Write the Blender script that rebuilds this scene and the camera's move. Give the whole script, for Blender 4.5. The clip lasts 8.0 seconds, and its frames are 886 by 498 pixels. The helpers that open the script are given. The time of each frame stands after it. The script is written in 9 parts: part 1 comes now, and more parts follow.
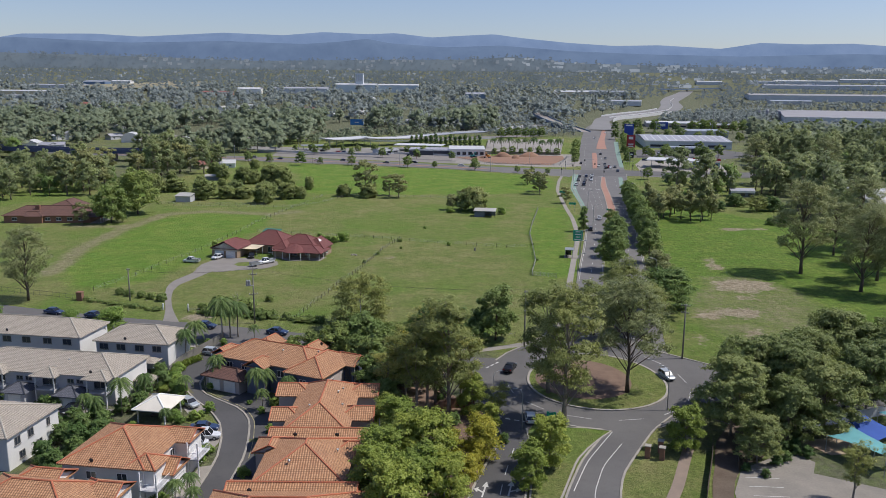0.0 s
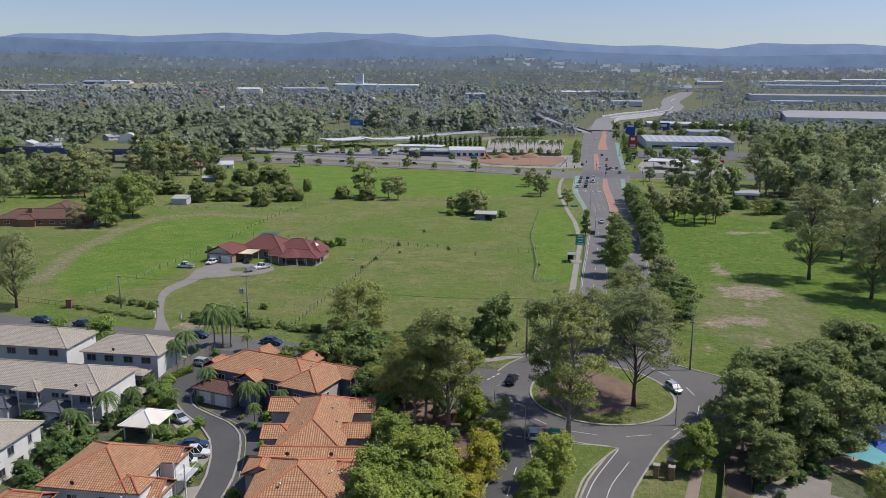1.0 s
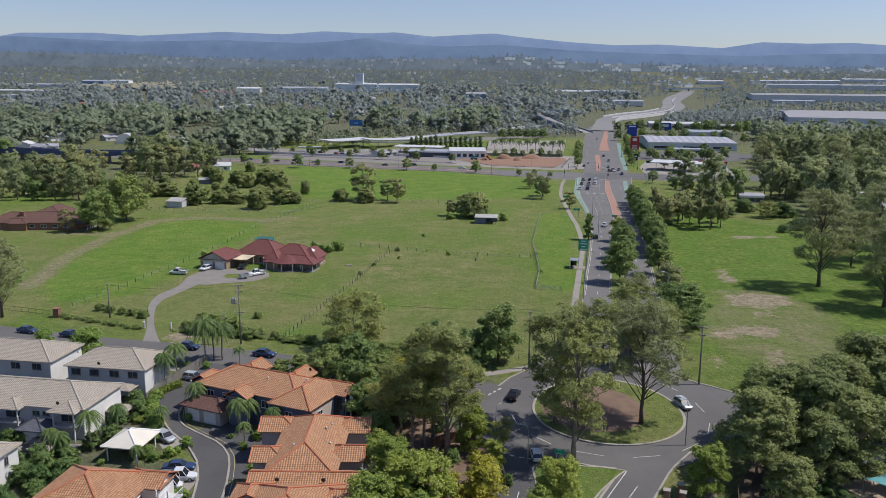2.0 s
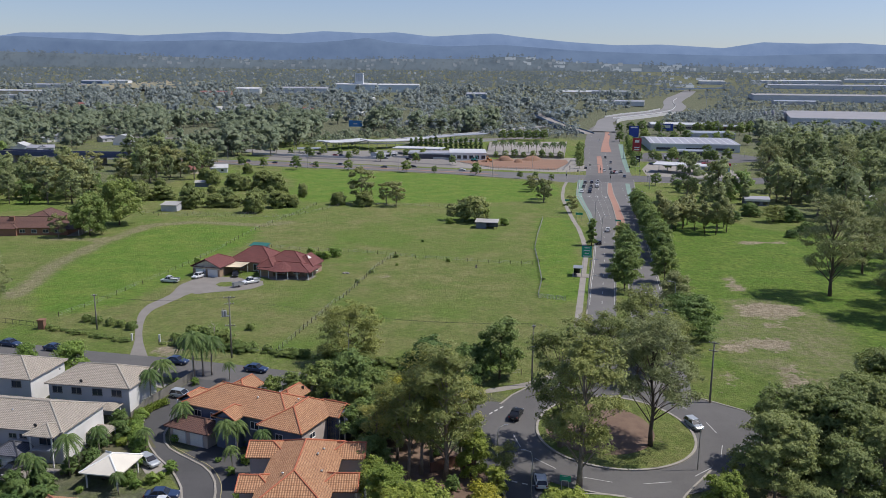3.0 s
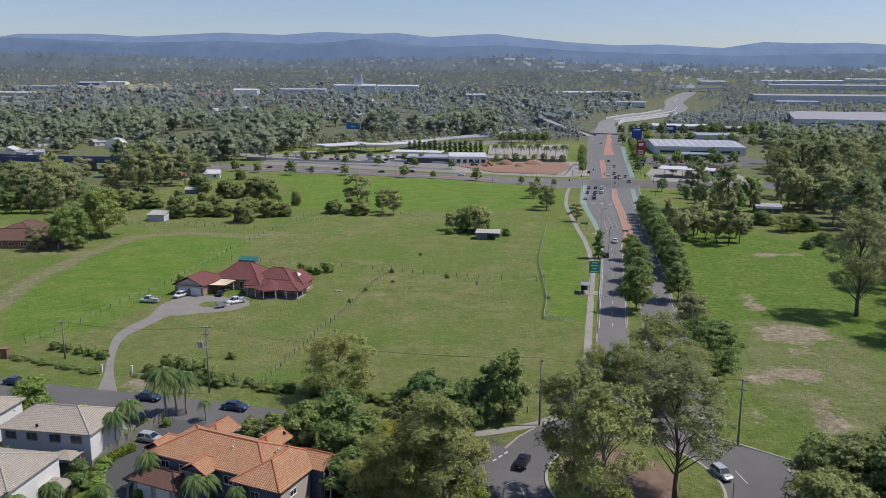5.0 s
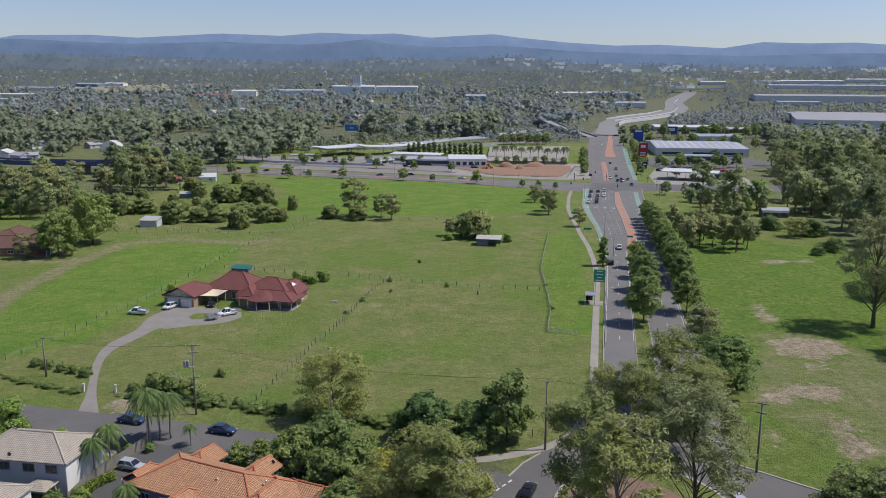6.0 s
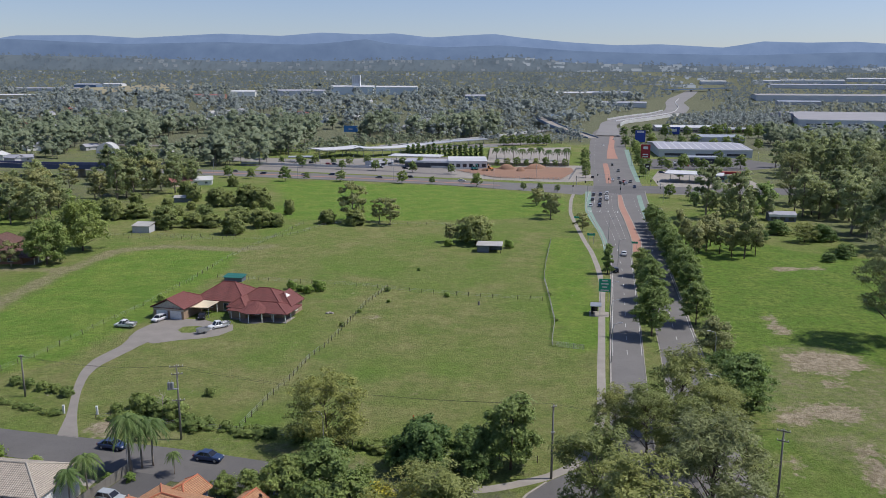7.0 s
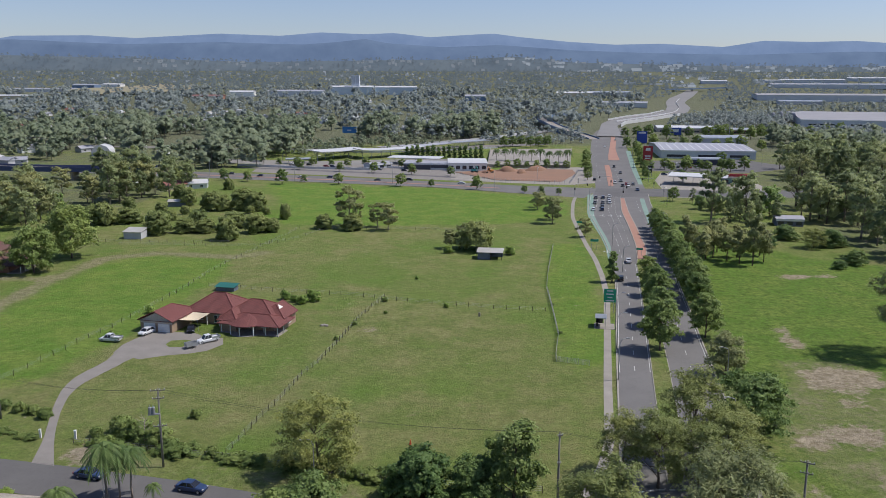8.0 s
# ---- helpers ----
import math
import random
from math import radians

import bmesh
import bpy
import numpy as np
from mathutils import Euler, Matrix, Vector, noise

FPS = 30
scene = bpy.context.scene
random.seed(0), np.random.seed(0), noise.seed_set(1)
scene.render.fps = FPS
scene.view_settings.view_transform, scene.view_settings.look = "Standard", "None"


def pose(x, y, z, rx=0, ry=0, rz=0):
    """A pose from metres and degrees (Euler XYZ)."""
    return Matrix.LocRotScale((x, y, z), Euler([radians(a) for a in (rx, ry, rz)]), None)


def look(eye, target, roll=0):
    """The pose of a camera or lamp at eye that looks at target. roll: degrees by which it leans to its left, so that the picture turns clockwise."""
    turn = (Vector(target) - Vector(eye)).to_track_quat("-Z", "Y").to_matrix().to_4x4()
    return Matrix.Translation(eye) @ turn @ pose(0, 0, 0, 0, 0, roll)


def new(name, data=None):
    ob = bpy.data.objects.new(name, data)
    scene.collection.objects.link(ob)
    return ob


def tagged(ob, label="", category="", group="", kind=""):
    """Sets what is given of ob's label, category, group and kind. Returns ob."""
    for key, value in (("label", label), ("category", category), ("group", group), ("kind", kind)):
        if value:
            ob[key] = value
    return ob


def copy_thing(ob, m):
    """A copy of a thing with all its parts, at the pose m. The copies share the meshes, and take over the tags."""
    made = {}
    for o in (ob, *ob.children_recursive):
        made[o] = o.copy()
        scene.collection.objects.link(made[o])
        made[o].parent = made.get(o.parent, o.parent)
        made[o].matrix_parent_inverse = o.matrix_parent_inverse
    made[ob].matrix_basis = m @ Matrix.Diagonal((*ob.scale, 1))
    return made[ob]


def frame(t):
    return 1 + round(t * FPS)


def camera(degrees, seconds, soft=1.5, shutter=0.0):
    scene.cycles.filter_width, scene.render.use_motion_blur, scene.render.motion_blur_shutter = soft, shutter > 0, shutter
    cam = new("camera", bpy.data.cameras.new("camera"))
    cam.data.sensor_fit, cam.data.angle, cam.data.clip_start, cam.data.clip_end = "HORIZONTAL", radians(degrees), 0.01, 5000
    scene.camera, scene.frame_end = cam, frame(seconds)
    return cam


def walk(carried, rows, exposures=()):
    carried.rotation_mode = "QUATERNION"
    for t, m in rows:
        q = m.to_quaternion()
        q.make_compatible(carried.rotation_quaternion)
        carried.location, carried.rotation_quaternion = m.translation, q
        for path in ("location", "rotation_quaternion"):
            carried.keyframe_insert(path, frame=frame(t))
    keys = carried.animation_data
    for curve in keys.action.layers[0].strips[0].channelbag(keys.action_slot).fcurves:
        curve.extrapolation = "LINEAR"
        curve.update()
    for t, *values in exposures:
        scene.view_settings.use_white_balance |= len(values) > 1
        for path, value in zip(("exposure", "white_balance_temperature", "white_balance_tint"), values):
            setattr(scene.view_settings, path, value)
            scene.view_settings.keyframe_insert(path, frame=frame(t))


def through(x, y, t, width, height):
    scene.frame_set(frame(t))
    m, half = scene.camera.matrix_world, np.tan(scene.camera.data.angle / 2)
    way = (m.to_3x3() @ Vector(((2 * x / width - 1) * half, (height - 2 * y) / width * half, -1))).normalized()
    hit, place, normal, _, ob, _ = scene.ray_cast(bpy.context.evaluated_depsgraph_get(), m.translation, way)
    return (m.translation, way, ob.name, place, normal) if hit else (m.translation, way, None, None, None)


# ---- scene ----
cam = camera(58.0, 8.0, 0.8)
PATH = [  # seconds, place, yaw, pitch, roll
    (0.0, 0.000, 0.000, 54.000, 0.000, -11.638, 0.462),
    (0.5, 0.042, 2.725, 54.157, -0.006, -11.648, 0.458),
    (1.0, 0.133, 5.616, 54.388, 0.017, -11.647, 0.472),
    (1.5, 0.241, 8.730, 54.717, 0.031, -11.673, 0.464),
    (3.0, 0.531, 19.175, 55.805, 0.061, -11.708, 0.492),
    (3.5, 0.618, 22.831, 56.206, 0.055, -11.709, 0.482),
    (4.0, 0.689, 26.513, 56.533, 0.064, -11.714, 0.455),
    (4.5, 0.770, 30.424, 56.866, 0.057, -11.708, 0.412),
    (6.0, 0.819, 42.682, 57.729, 0.026, -11.646, 0.276),
    (6.5, 0.831, 46.795, 58.141, 0.022, -11.654, 0.231),
    (7.0, 0.929, 50.902, 58.575, 0.031, -11.665, 0.193),
    (7.5, 1.035, 54.994, 59.023, 0.028, -11.675, 0.153),
    (8.0, 1.174, 59.218, 59.413, 0.028, -11.687, 0.122),
]
walk(cam, [(t, pose(x, y, z, 0, 0, yaw) @ pose(0, 0, 0, 90 + pitch) @ pose(0, 0, 0, 0, 0, roll)) for t, x, y, z, yaw, pitch, roll in PATH], [(0.0, 0.3), (8.0, 0.3)])

SUN_WAY = Vector((0.55, 0.03, 0.835))  # towards the sun
sun = new("sun", bpy.data.lights.new("sun", "SUN"))
sun.data.energy, sun.data.angle, sun.data.color = 3.5, radians(0.6), (1.0, 0.95, 0.895)
sun.matrix_world = look(SUN_WAY * 100, (0, 0, 0))
world = bpy.data.worlds.new("sky")
scene.world = world
world.use_nodes = True
sky = world.node_tree.nodes.new("ShaderNodeTexSky")
sky.sky_type, sky.sun_disc = "NISHITA", False
sky.sun_elevation, sky.sun_rotation = radians(56.6), radians(87)
sky.air_density, sky.dust_density, sky.ozone_density, sky.altitude = 1.0, 0.7, 2.5, 60
back = world.node_tree.nodes["Background"]
back.inputs["Strength"].default_value = 0.14
tint = world.node_tree.nodes.new("ShaderNodeMix")
tint.data_type, tint.blend_type = "RGBA", "MULTIPLY"
tint.inputs[0].default_value, tint.inputs[7].default_value = 1.0, (0.58, 0.57, 0.67, 1)
world.node_tree.links.new(sky.outputs[0], tint.inputs[6])
world.node_tree.links.new(tint.outputs[2], back.inputs["Color"])


# ---- materials ----
def nodes_of(name):
    m = bpy.data.materials.new(name)
    m.use_nodes = True
    return m, m.node_tree.nodes, m.node_tree.links, m.node_tree.nodes["Principled BSDF"]


def noise_node(ns, ls, coord, scale, detail=4.0, rough=0.6):
    n = ns.new("ShaderNodeTexNoise")
    n.inputs["Scale"].default_value, n.inputs["Detail"].default_value, n.inputs["Roughness"].default_value = scale, detail, rough
    if coord is not None:
        ls.new(coord, n.inputs["Vector"])
    return n.outputs["Fac"]


def mixed(ns, ls, fac, a, b, kind="MIX"):
    n = ns.new("ShaderNodeMix")
    n.data_type, n.blend_type = "RGBA", kind
    for socket, value in ((n.inputs[0], fac), (n.inputs[6], a), (n.inputs[7], b)):
        if isinstance(value, bpy.types.NodeSocket):
            ls.new(value, socket)
        elif isinstance(value, (int, float)):
            socket.default_value = value
        else:
            socket.default_value = (*value, 1)
    return n.outputs[2]


def ranged(ns, ls, value, lo, hi, a=0.0, b=1.0):
    n = ns.new("ShaderNodeMapRange")
    n.clamp = True
    ls.new(value, n.inputs[0])
    for k, v in zip((1, 2, 3, 4), (lo, hi, a, b)):
        n.inputs[k].default_value = v
    return n.outputs[0]


def math_node(ns, ls, op, a, b):
    n = ns.new("ShaderNodeMath")
    n.operation = op
    for k, v in enumerate((a, b)):
        if isinstance(v, bpy.types.NodeSocket):
            ls.new(v, n.inputs[k])
        else:
            n.inputs[k].default_value = v
    return n.outputs[0]


def bumped(ns, ls, bsdf, height, strength, distance=0.05):
    n = ns.new("ShaderNodeBump")
    n.inputs["Strength"].default_value, n.inputs["Distance"].default_value = strength, distance
    ls.new(height, n.inputs["Height"])
    ls.new(n.outputs[0], bsdf.inputs["Normal"])


def surface(name, base, alt, coarse=0.3, fine=6.0, rough=0.8, bump=0.25, metal=0.0, vary=0.0):
    """A painted, mineral or metal surface: two colours mixed by stains and grain."""
    m, ns, ls, bsdf = nodes_of(name)
    coord = ns.new("ShaderNodeTexCoord").outputs["Object"]
    big, small = noise_node(ns, ls, coord, coarse, 5), noise_node(ns, ls, coord, fine, 6)
    both = math_node(ns, ls, "ADD", math_node(ns, ls, "MULTIPLY", big, 0.65), math_node(ns, ls, "MULTIPLY", small, 0.35))
    col = mixed(ns, ls, ranged(ns, ls, both, 0.35, 0.65), base, alt)
    if vary:
        hsv = ns.new("ShaderNodeHueSaturation")
        info = ns.new("ShaderNodeObjectInfo")
        ls.new(ranged(ns, ls, info.outputs["Random"], 0, 1, 1 - vary, 1 + vary), hsv.inputs["Value"])
        ls.new(col, hsv.inputs["Color"])
        col = hsv.outputs[0]
    ls.new(col, bsdf.inputs["Base Color"])
    bsdf.inputs["Roughness"].default_value, bsdf.inputs["Metallic"].default_value = rough, metal
    if bump:
        bumped(ns, ls, bsdf, small, bump)
    return m


def leaves(name, dark, light, through=0.6, vary=0.15, patches=0.45, mixing=0.35):
    """Foliage: each leaf has its own shade, and some light passes through it."""
    m, ns, ls, bsdf = nodes_of(name)
    island = ns.new("ShaderNodeNewGeometry").outputs["Random Per Island"]
    info = ns.new("ShaderNodeObjectInfo").outputs["Random"]
    coord = ns.new("ShaderNodeTexCoord").outputs["Object"]
    patch = ranged(ns, ls, noise_node(ns, ls, coord, patches, 2), 0.33, 0.67)
    col = mixed(ns, ls, math_node(ns, ls, "ADD", math_node(ns, ls, "MULTIPLY", island, 1 - mixing), math_node(ns, ls, "MULTIPLY", patch, mixing)), dark, light)
    hsv = ns.new("ShaderNodeHueSaturation")
    ls.new(ranged(ns, ls, info, 0, 1, 1 - vary, 1 + vary), hsv.inputs["Value"])
    ls.new(ranged(ns, ls, info, 0, 1, 0.515, 0.49), hsv.inputs["Hue"])
    ls.new(col, hsv.inputs["Color"])
    bsdf.inputs["Roughness"].default_value = 0.55
    bsdf.inputs["Specular IOR Level"].default_value = 0.15
    ls.new(hsv.outputs[0], bsdf.inputs["Base Color"])
    trans = ns.new("ShaderNodeBsdfTranslucent")
    ls.new(mixed(ns, ls, through, (0, 0, 0), hsv.outputs[0]), trans.inputs["Color"])
    both = ns.new("ShaderNodeAddShader")
    ls.new(bsdf.outputs[0], both.inputs[0])
    ls.new(trans.outputs[0], both.inputs[1])
    ls.new(both.outputs[0], ns["Material Output"].inputs["Surface"])
    return m


def tiled(name, base, alt, course=0.32, roll=0.3, rough=0.75, depth=0.06, old=(0.3, 0.24, 0.2)):
    """Roof tiles laid in courses with rolls, on the roof's own plane; the UV is in metres."""
    m, ns, ls, bsdf = nodes_of(name)
    uv = ns.new("ShaderNodeTexCoord").outputs["UV"]
    sep = ns.new("ShaderNodeSeparateXYZ")
    ls.new(uv, sep.inputs[0])
    up = math_node(ns, ls, "FRACT", math_node(ns, ls, "DIVIDE", sep.outputs[1], course), 0)
    side = math_node(ns, ls, "SINE", math_node(ns, ls, "MULTIPLY", sep.outputs[0], 2 * math.pi / roll), 0)
    bricks = ns.new("ShaderNodeTexBrick")
    bricks.offset, bricks.inputs["Scale"].default_value = 0.0, 1.0
    bricks.inputs["Brick Width"].default_value, bricks.inputs["Row Height"].default_value = roll, course
    bricks.inputs["Mortar Size"].default_value = 0.0
    bricks.inputs["Color1"].default_value, bricks.inputs["Color2"].default_value = (0, 0, 0, 1), (1, 1, 1, 1)
    ls.new(uv, bricks.inputs["Vector"])
    big = noise_node(ns, ls, ns.new("ShaderNodeTexCoord").outputs["Object"], 0.35, 5)
    col = mixed(ns, ls, bricks.outputs["Color"], base, alt)
    col = mixed(ns, ls, ranged(ns, ls, big, 0.5, 0.75, 0, 0.45), col, old)
    # Shadow lines at the laps and shade in the troughs, painted as darker tile.
    tile_shade = tuple(c * 0.38 for c in base)
    col = mixed(ns, ls, ranged(ns, ls, up, 0.22, 0.06, 0, 0.8), col, tile_shade)
    col = mixed(ns, ls, ranged(ns, ls, side, -0.45, -0.95, 0, 0.6), col, tile_shade)
    ls.new(col, bsdf.inputs["Base Color"])
    height = math_node(ns, ls, "ADD", math_node(ns, ls, "MULTIPLY", side, 0.35), math_node(ns, ls, "MULTIPLY", up, -1.0))
    bumped(ns, ls, bsdf, height, 0.9, depth)
    bsdf.inputs["Roughness"].default_value = rough
    return m


def grass_ground():
    m, ns, ls, bsdf = nodes_of("pasture")
    pos = ns.new("ShaderNodeTexCoord").outputs["Object"]
    ragged = math_node(ns, ls, "ADD", noise_node(ns, ls, pos, 0.09, 6, 0.7), math_node(ns, ls, "MULTIPLY", noise_node(ns, ls, pos, 0.7, 5, 0.7), 0.6))

    def zone(name, soft=0.2, wild=1.3):
        a = ns.new("ShaderNodeAttribute")
        a.attribute_name = name
        s = math_node(ns, ls, "ADD", a.outputs["Fac"], math_node(ns, ls, "MULTIPLY", math_node(ns, ls, "SUBTRACT", ragged, 0.8), wild))
        return ranged(ns, ls, s, 0.5 - soft, 0.5 + soft)

    broad, mid = noise_node(ns, ls, pos, 0.022, 5, 0.6), noise_node(ns, ls, pos, 0.10, 7, 0.7)
    fine, tuft = noise_node(ns, ls, pos, 0.55, 7, 0.8), noise_node(ns, ls, pos, 2.2, 4, 0.75)
    olive = mixed(ns, ls, ranged(ns, ls, mid, 0.38, 0.62), (0.134, 0.172, 0.047), (0.206, 0.204, 0.083))
    olive = mixed(ns, ls, ranged(ns, ls, broad, 0.45, 0.6, 0, 0.7), olive, (0.118, 0.180, 0.036))
    olive = mixed(ns, ls, ranged(ns, ls, fine, 0.54, 0.68, 0, 0.4), olive, (0.215, 0.190, 0.092))
    olive = mixed(ns, ls, ranged(ns, ls, noise_node(ns, ls, pos, 0.045, 6, 0.65), 0.54, 0.66, 0, 0.65), olive, (0.108, 0.186, 0.032))
    olive = mixed(ns, ls, ranged(ns, ls, noise_node(ns, ls, pos, 0.16, 6, 0.75), 0.60, 0.70, 0, 0.55), olive, (0.205, 0.175, 0.105))
    lush = mixed(ns, ls, ranged(ns, ls, mid, 0.4, 0.62), (0.106, 0.192, 0.030), (0.166, 0.222, 0.048))
    lush = mixed(ns, ls, ranged(ns, ls, fine, 0.52, 0.66, 0, 0.5), lush, (0.070, 0.130, 0.022))
    col = mixed(ns, ls, zone("lush"), olive, lush)
    weeds = mixed(ns, ls, ranged(ns, ls, tuft, 0.38, 0.62), (0.050, 0.092, 0.018), (0.115, 0.170, 0.036))
    col = mixed(ns, ls, math_node(ns, ls, "MULTIPLY", zone("rough"), ranged(ns, ls, fine, 0.47, 0.57)), col, weeds)
    col = mixed(ns, ls, ranged(ns, ls, tuft, 0.54, 0.66, 0, 0.65), col, (0.056, 0.090, 0.020))
    col = mixed(ns, ls, ranged(ns, ls, tuft, 0.45, 0.33, 0, 0.4), col, (0.185, 0.185, 0.075))
    soil = mixed(ns, ls, ranged(ns, ls, fine, 0.38, 0.62), (0.185, 0.155, 0.095), (0.37, 0.315, 0.235))
    litter = mixed(ns, ls, ranged(ns, ls, fine, 0.35, 0.65), (0.095, 0.110, 0.062), (0.150, 0.150, 0.098))
    col = mixed(ns, ls, zone("litter"), col, litter)
    dry = mixed(ns, ls, ranged(ns, ls, fine, 0.36, 0.62), (0.140, 0.158, 0.058), (0.255, 0.225, 0.138))
    col = mixed(ns, ls, zone("dry"), col, dry)
    col = mixed(ns, ls, zone("bare", 0.12, 2.1), col, soil)
    blades = ranged(ns, ls, noise_node(ns, ls, pos, 0.9, 10, 0.88), 0.34, 0.66, 0.66, 1.36)
    blades = math_node(ns, ls, "MULTIPLY", blades, ranged(ns, ls, noise_node(ns, ls, pos, 0.32, 9, 0.8), 0.36, 0.64, 0.84, 1.17))
    shade = ns.new("ShaderNodeHueSaturation")
    ls.new(blades, shade.inputs["Value"])
    ls.new(col, shade.inputs["Color"])
    ls.new(shade.outputs[0], bsdf.inputs["Base Color"])
    bsdf.inputs["Roughness"].default_value, bsdf.inputs["Specular IOR Level"].default_value = 0.95, 0.1
    bumped(ns, ls, bsdf, math_node(ns, ls, "ADD", fine, tuft), 0.9, 0.35)
    return m


def asphalt(name, base, alt):
    m, ns, ls, bsdf = nodes_of(name)
    pos = ns.new("ShaderNodeTexCoord").outputs["Object"]
    big, small, grit = noise_node(ns, ls, pos, 0.08, 5), noise_node(ns, ls, pos, 0.9, 6, 0.7), noise_node(ns, ls, pos, 14, 3)
    col = mixed(ns, ls, ranged(ns, ls, big, 0.38, 0.62), base, alt)
    col = mixed(ns, ls, ranged(ns, ls, small, 0.52, 0.7, 0, 0.35), col, tuple(c * 0.72 for c in base))
    col = mixed(ns, ls, ranged(ns, ls, grit, 0.4, 0.6, 0, 0.25), col, tuple(c * 1.35 for c in alt))
    ls.new(col, bsdf.inputs["Base Color"])
    bsdf.inputs["Roughness"].default_value = 0.88
    bumped(ns, ls, bsdf, grit, 0.3, 0.02)
    return m


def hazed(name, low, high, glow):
    """A far backdrop of wooded country and hills; kilometres of air are painted as a hazy glow."""
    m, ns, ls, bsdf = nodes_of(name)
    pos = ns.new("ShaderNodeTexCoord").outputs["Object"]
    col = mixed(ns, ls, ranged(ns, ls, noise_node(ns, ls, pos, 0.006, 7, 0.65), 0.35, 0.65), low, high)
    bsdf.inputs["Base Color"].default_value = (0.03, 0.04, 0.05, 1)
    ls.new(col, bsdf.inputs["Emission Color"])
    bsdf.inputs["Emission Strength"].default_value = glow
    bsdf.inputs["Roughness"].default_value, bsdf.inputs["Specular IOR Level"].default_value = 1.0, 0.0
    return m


GRASS = grass_ground()
ASPHALT = asphalt("asphalt", (0.090, 0.086, 0.084), (0.114, 0.109, 0.105))
ASPHALT_OLD = asphalt("worn_asphalt", (0.118, 0.113, 0.108), (0.145, 0.139, 0.132))
ASPHALT_NEW = asphalt("dark_asphalt", (0.060, 0.059, 0.060), (0.080, 0.078, 0.078))
CONCRETE = surface("concrete", (0.305, 0.28, 0.245), (0.225, 0.205, 0.18), 0.25, 5, 0.9)
KERB = surface("kerb_concrete", (0.35, 0.325, 0.28), (0.25, 0.23, 0.20), 0.5, 6, 0.9)
PAVER = surface("brown_paving", (0.25, 0.19, 0.145), (0.19, 0.15, 0.12), 0.4, 6, 0.9)
CAR_PARK = surface("worn_car_park", (0.26, 0.235, 0.20), (0.175, 0.16, 0.14), 0.18, 3, 0.95)
GRAVEL = surface("gravel", (0.235, 0.215, 0.195), (0.185, 0.17, 0.15), 0.25, 9, 0.95, 0.6)
PAINT = surface("road_paint", (0.60, 0.60, 0.57), (0.38, 0.38, 0.36), 0.9, 12, 0.7, 0.1)
PAINT_YELLOW = surface("yellow_line_paint", (0.42, 0.36, 0.16), (0.30, 0.27, 0.15), 0.9, 12, 0.8, 0.1)
RED_PAVE = surface("red_paving", (0.36, 0.195, 0.140), (0.30, 0.165, 0.122), 0.15, 5, 0.9)
GREEN_LANE = surface("green_lane_paint", (0.205, 0.30, 0.245), (0.165, 0.24, 0.20), 0.2, 8, 0.85)
MULCH = surface("bark_mulch", (0.20, 0.135, 0.095), (0.13, 0.085, 0.062), 0.5, 5, 1.0, 0.8)
BARK = surface("pale_bark", (0.33, 0.28, 0.22), (0.15, 0.12, 0.10), 0.8, 5, 0.9, 0.6)
BARK_DARK = surface("dark_bark", (0.085, 0.062, 0.048), (0.15, 0.115, 0.09), 0.8, 5, 0.95, 0.7)
LEAF_GUM = leaves("gum_leaves", (0.118, 0.14, 0.044), (0.225, 0.238, 0.082))
LEAF_OAK = leaves("oak_leaves", (0.12, 0.16, 0.046), (0.215, 0.255, 0.078))
LEAF_GREY = leaves("grey_gum_leaves", (0.135, 0.148, 0.064), (0.245, 0.255, 0.112))
LEAF_DARK = leaves("dark_leaves", (0.061, 0.102, 0.033), (0.127, 0.182, 0.055))
LEAF_SHADE = leaves("shade_tree_leaves", (0.097, 0.136, 0.041), (0.181, 0.226, 0.069))
LEAF_CANOPY = leaves("canopy_leaves", (0.108, 0.138, 0.046), (0.205, 0.228, 0.084))
LEAF_FRESH = leaves("fresh_leaves", (0.095, 0.152, 0.032), (0.202, 0.267, 0.064))
LEAF_LIME = leaves("lime_leaves", (0.118, 0.158, 0.027), (0.244, 0.276, 0.063))
LEAF_YELLOW = leaves("yellow_leaves", (0.150, 0.165, 0.030), (0.350, 0.300, 0.040))
LEAF_HEDGE = leaves("hedge_leaves", (0.112, 0.140, 0.046), (0.200, 0.226, 0.082))
LEAF_OLIVE = leaves("olive_leaves", (0.139, 0.153, 0.043), (0.242, 0.249, 0.076))
LEAF_PALM = leaves("palm_leaves", (0.048, 0.086, 0.026), (0.118, 0.164, 0.050), 0.4)
# Some haze is put into this leaf colour: greyer, with less contrast.
LEAF_WOOD_HAZE = leaves("hazy_woodland_leaves", (0.119, 0.147, 0.092), (0.171, 0.191, 0.123), 0.9, 0.1, 0.075, 0.93)
LEAF_BELT = leaves("tree_belt_leaves", (0.112, 0.138, 0.066), (0.18, 0.204, 0.096), 0.95, 0.25)
LEAF_BELT_GREEN = leaves("green_belt_leaves", (0.088, 0.132, 0.044), (0.176, 0.231, 0.077), 0.95, 0.25)
# Thicker haze painted in: bluer, paler leaves for the farther woods.
LEAF_FAR_HAZE = leaves("hazy_far_leaves", (0.135, 0.160, 0.151), (0.171, 0.192, 0.182), 0.9, 0.1, 0.06, 0.93)
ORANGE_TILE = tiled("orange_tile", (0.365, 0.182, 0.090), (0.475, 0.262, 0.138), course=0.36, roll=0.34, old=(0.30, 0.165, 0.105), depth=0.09)
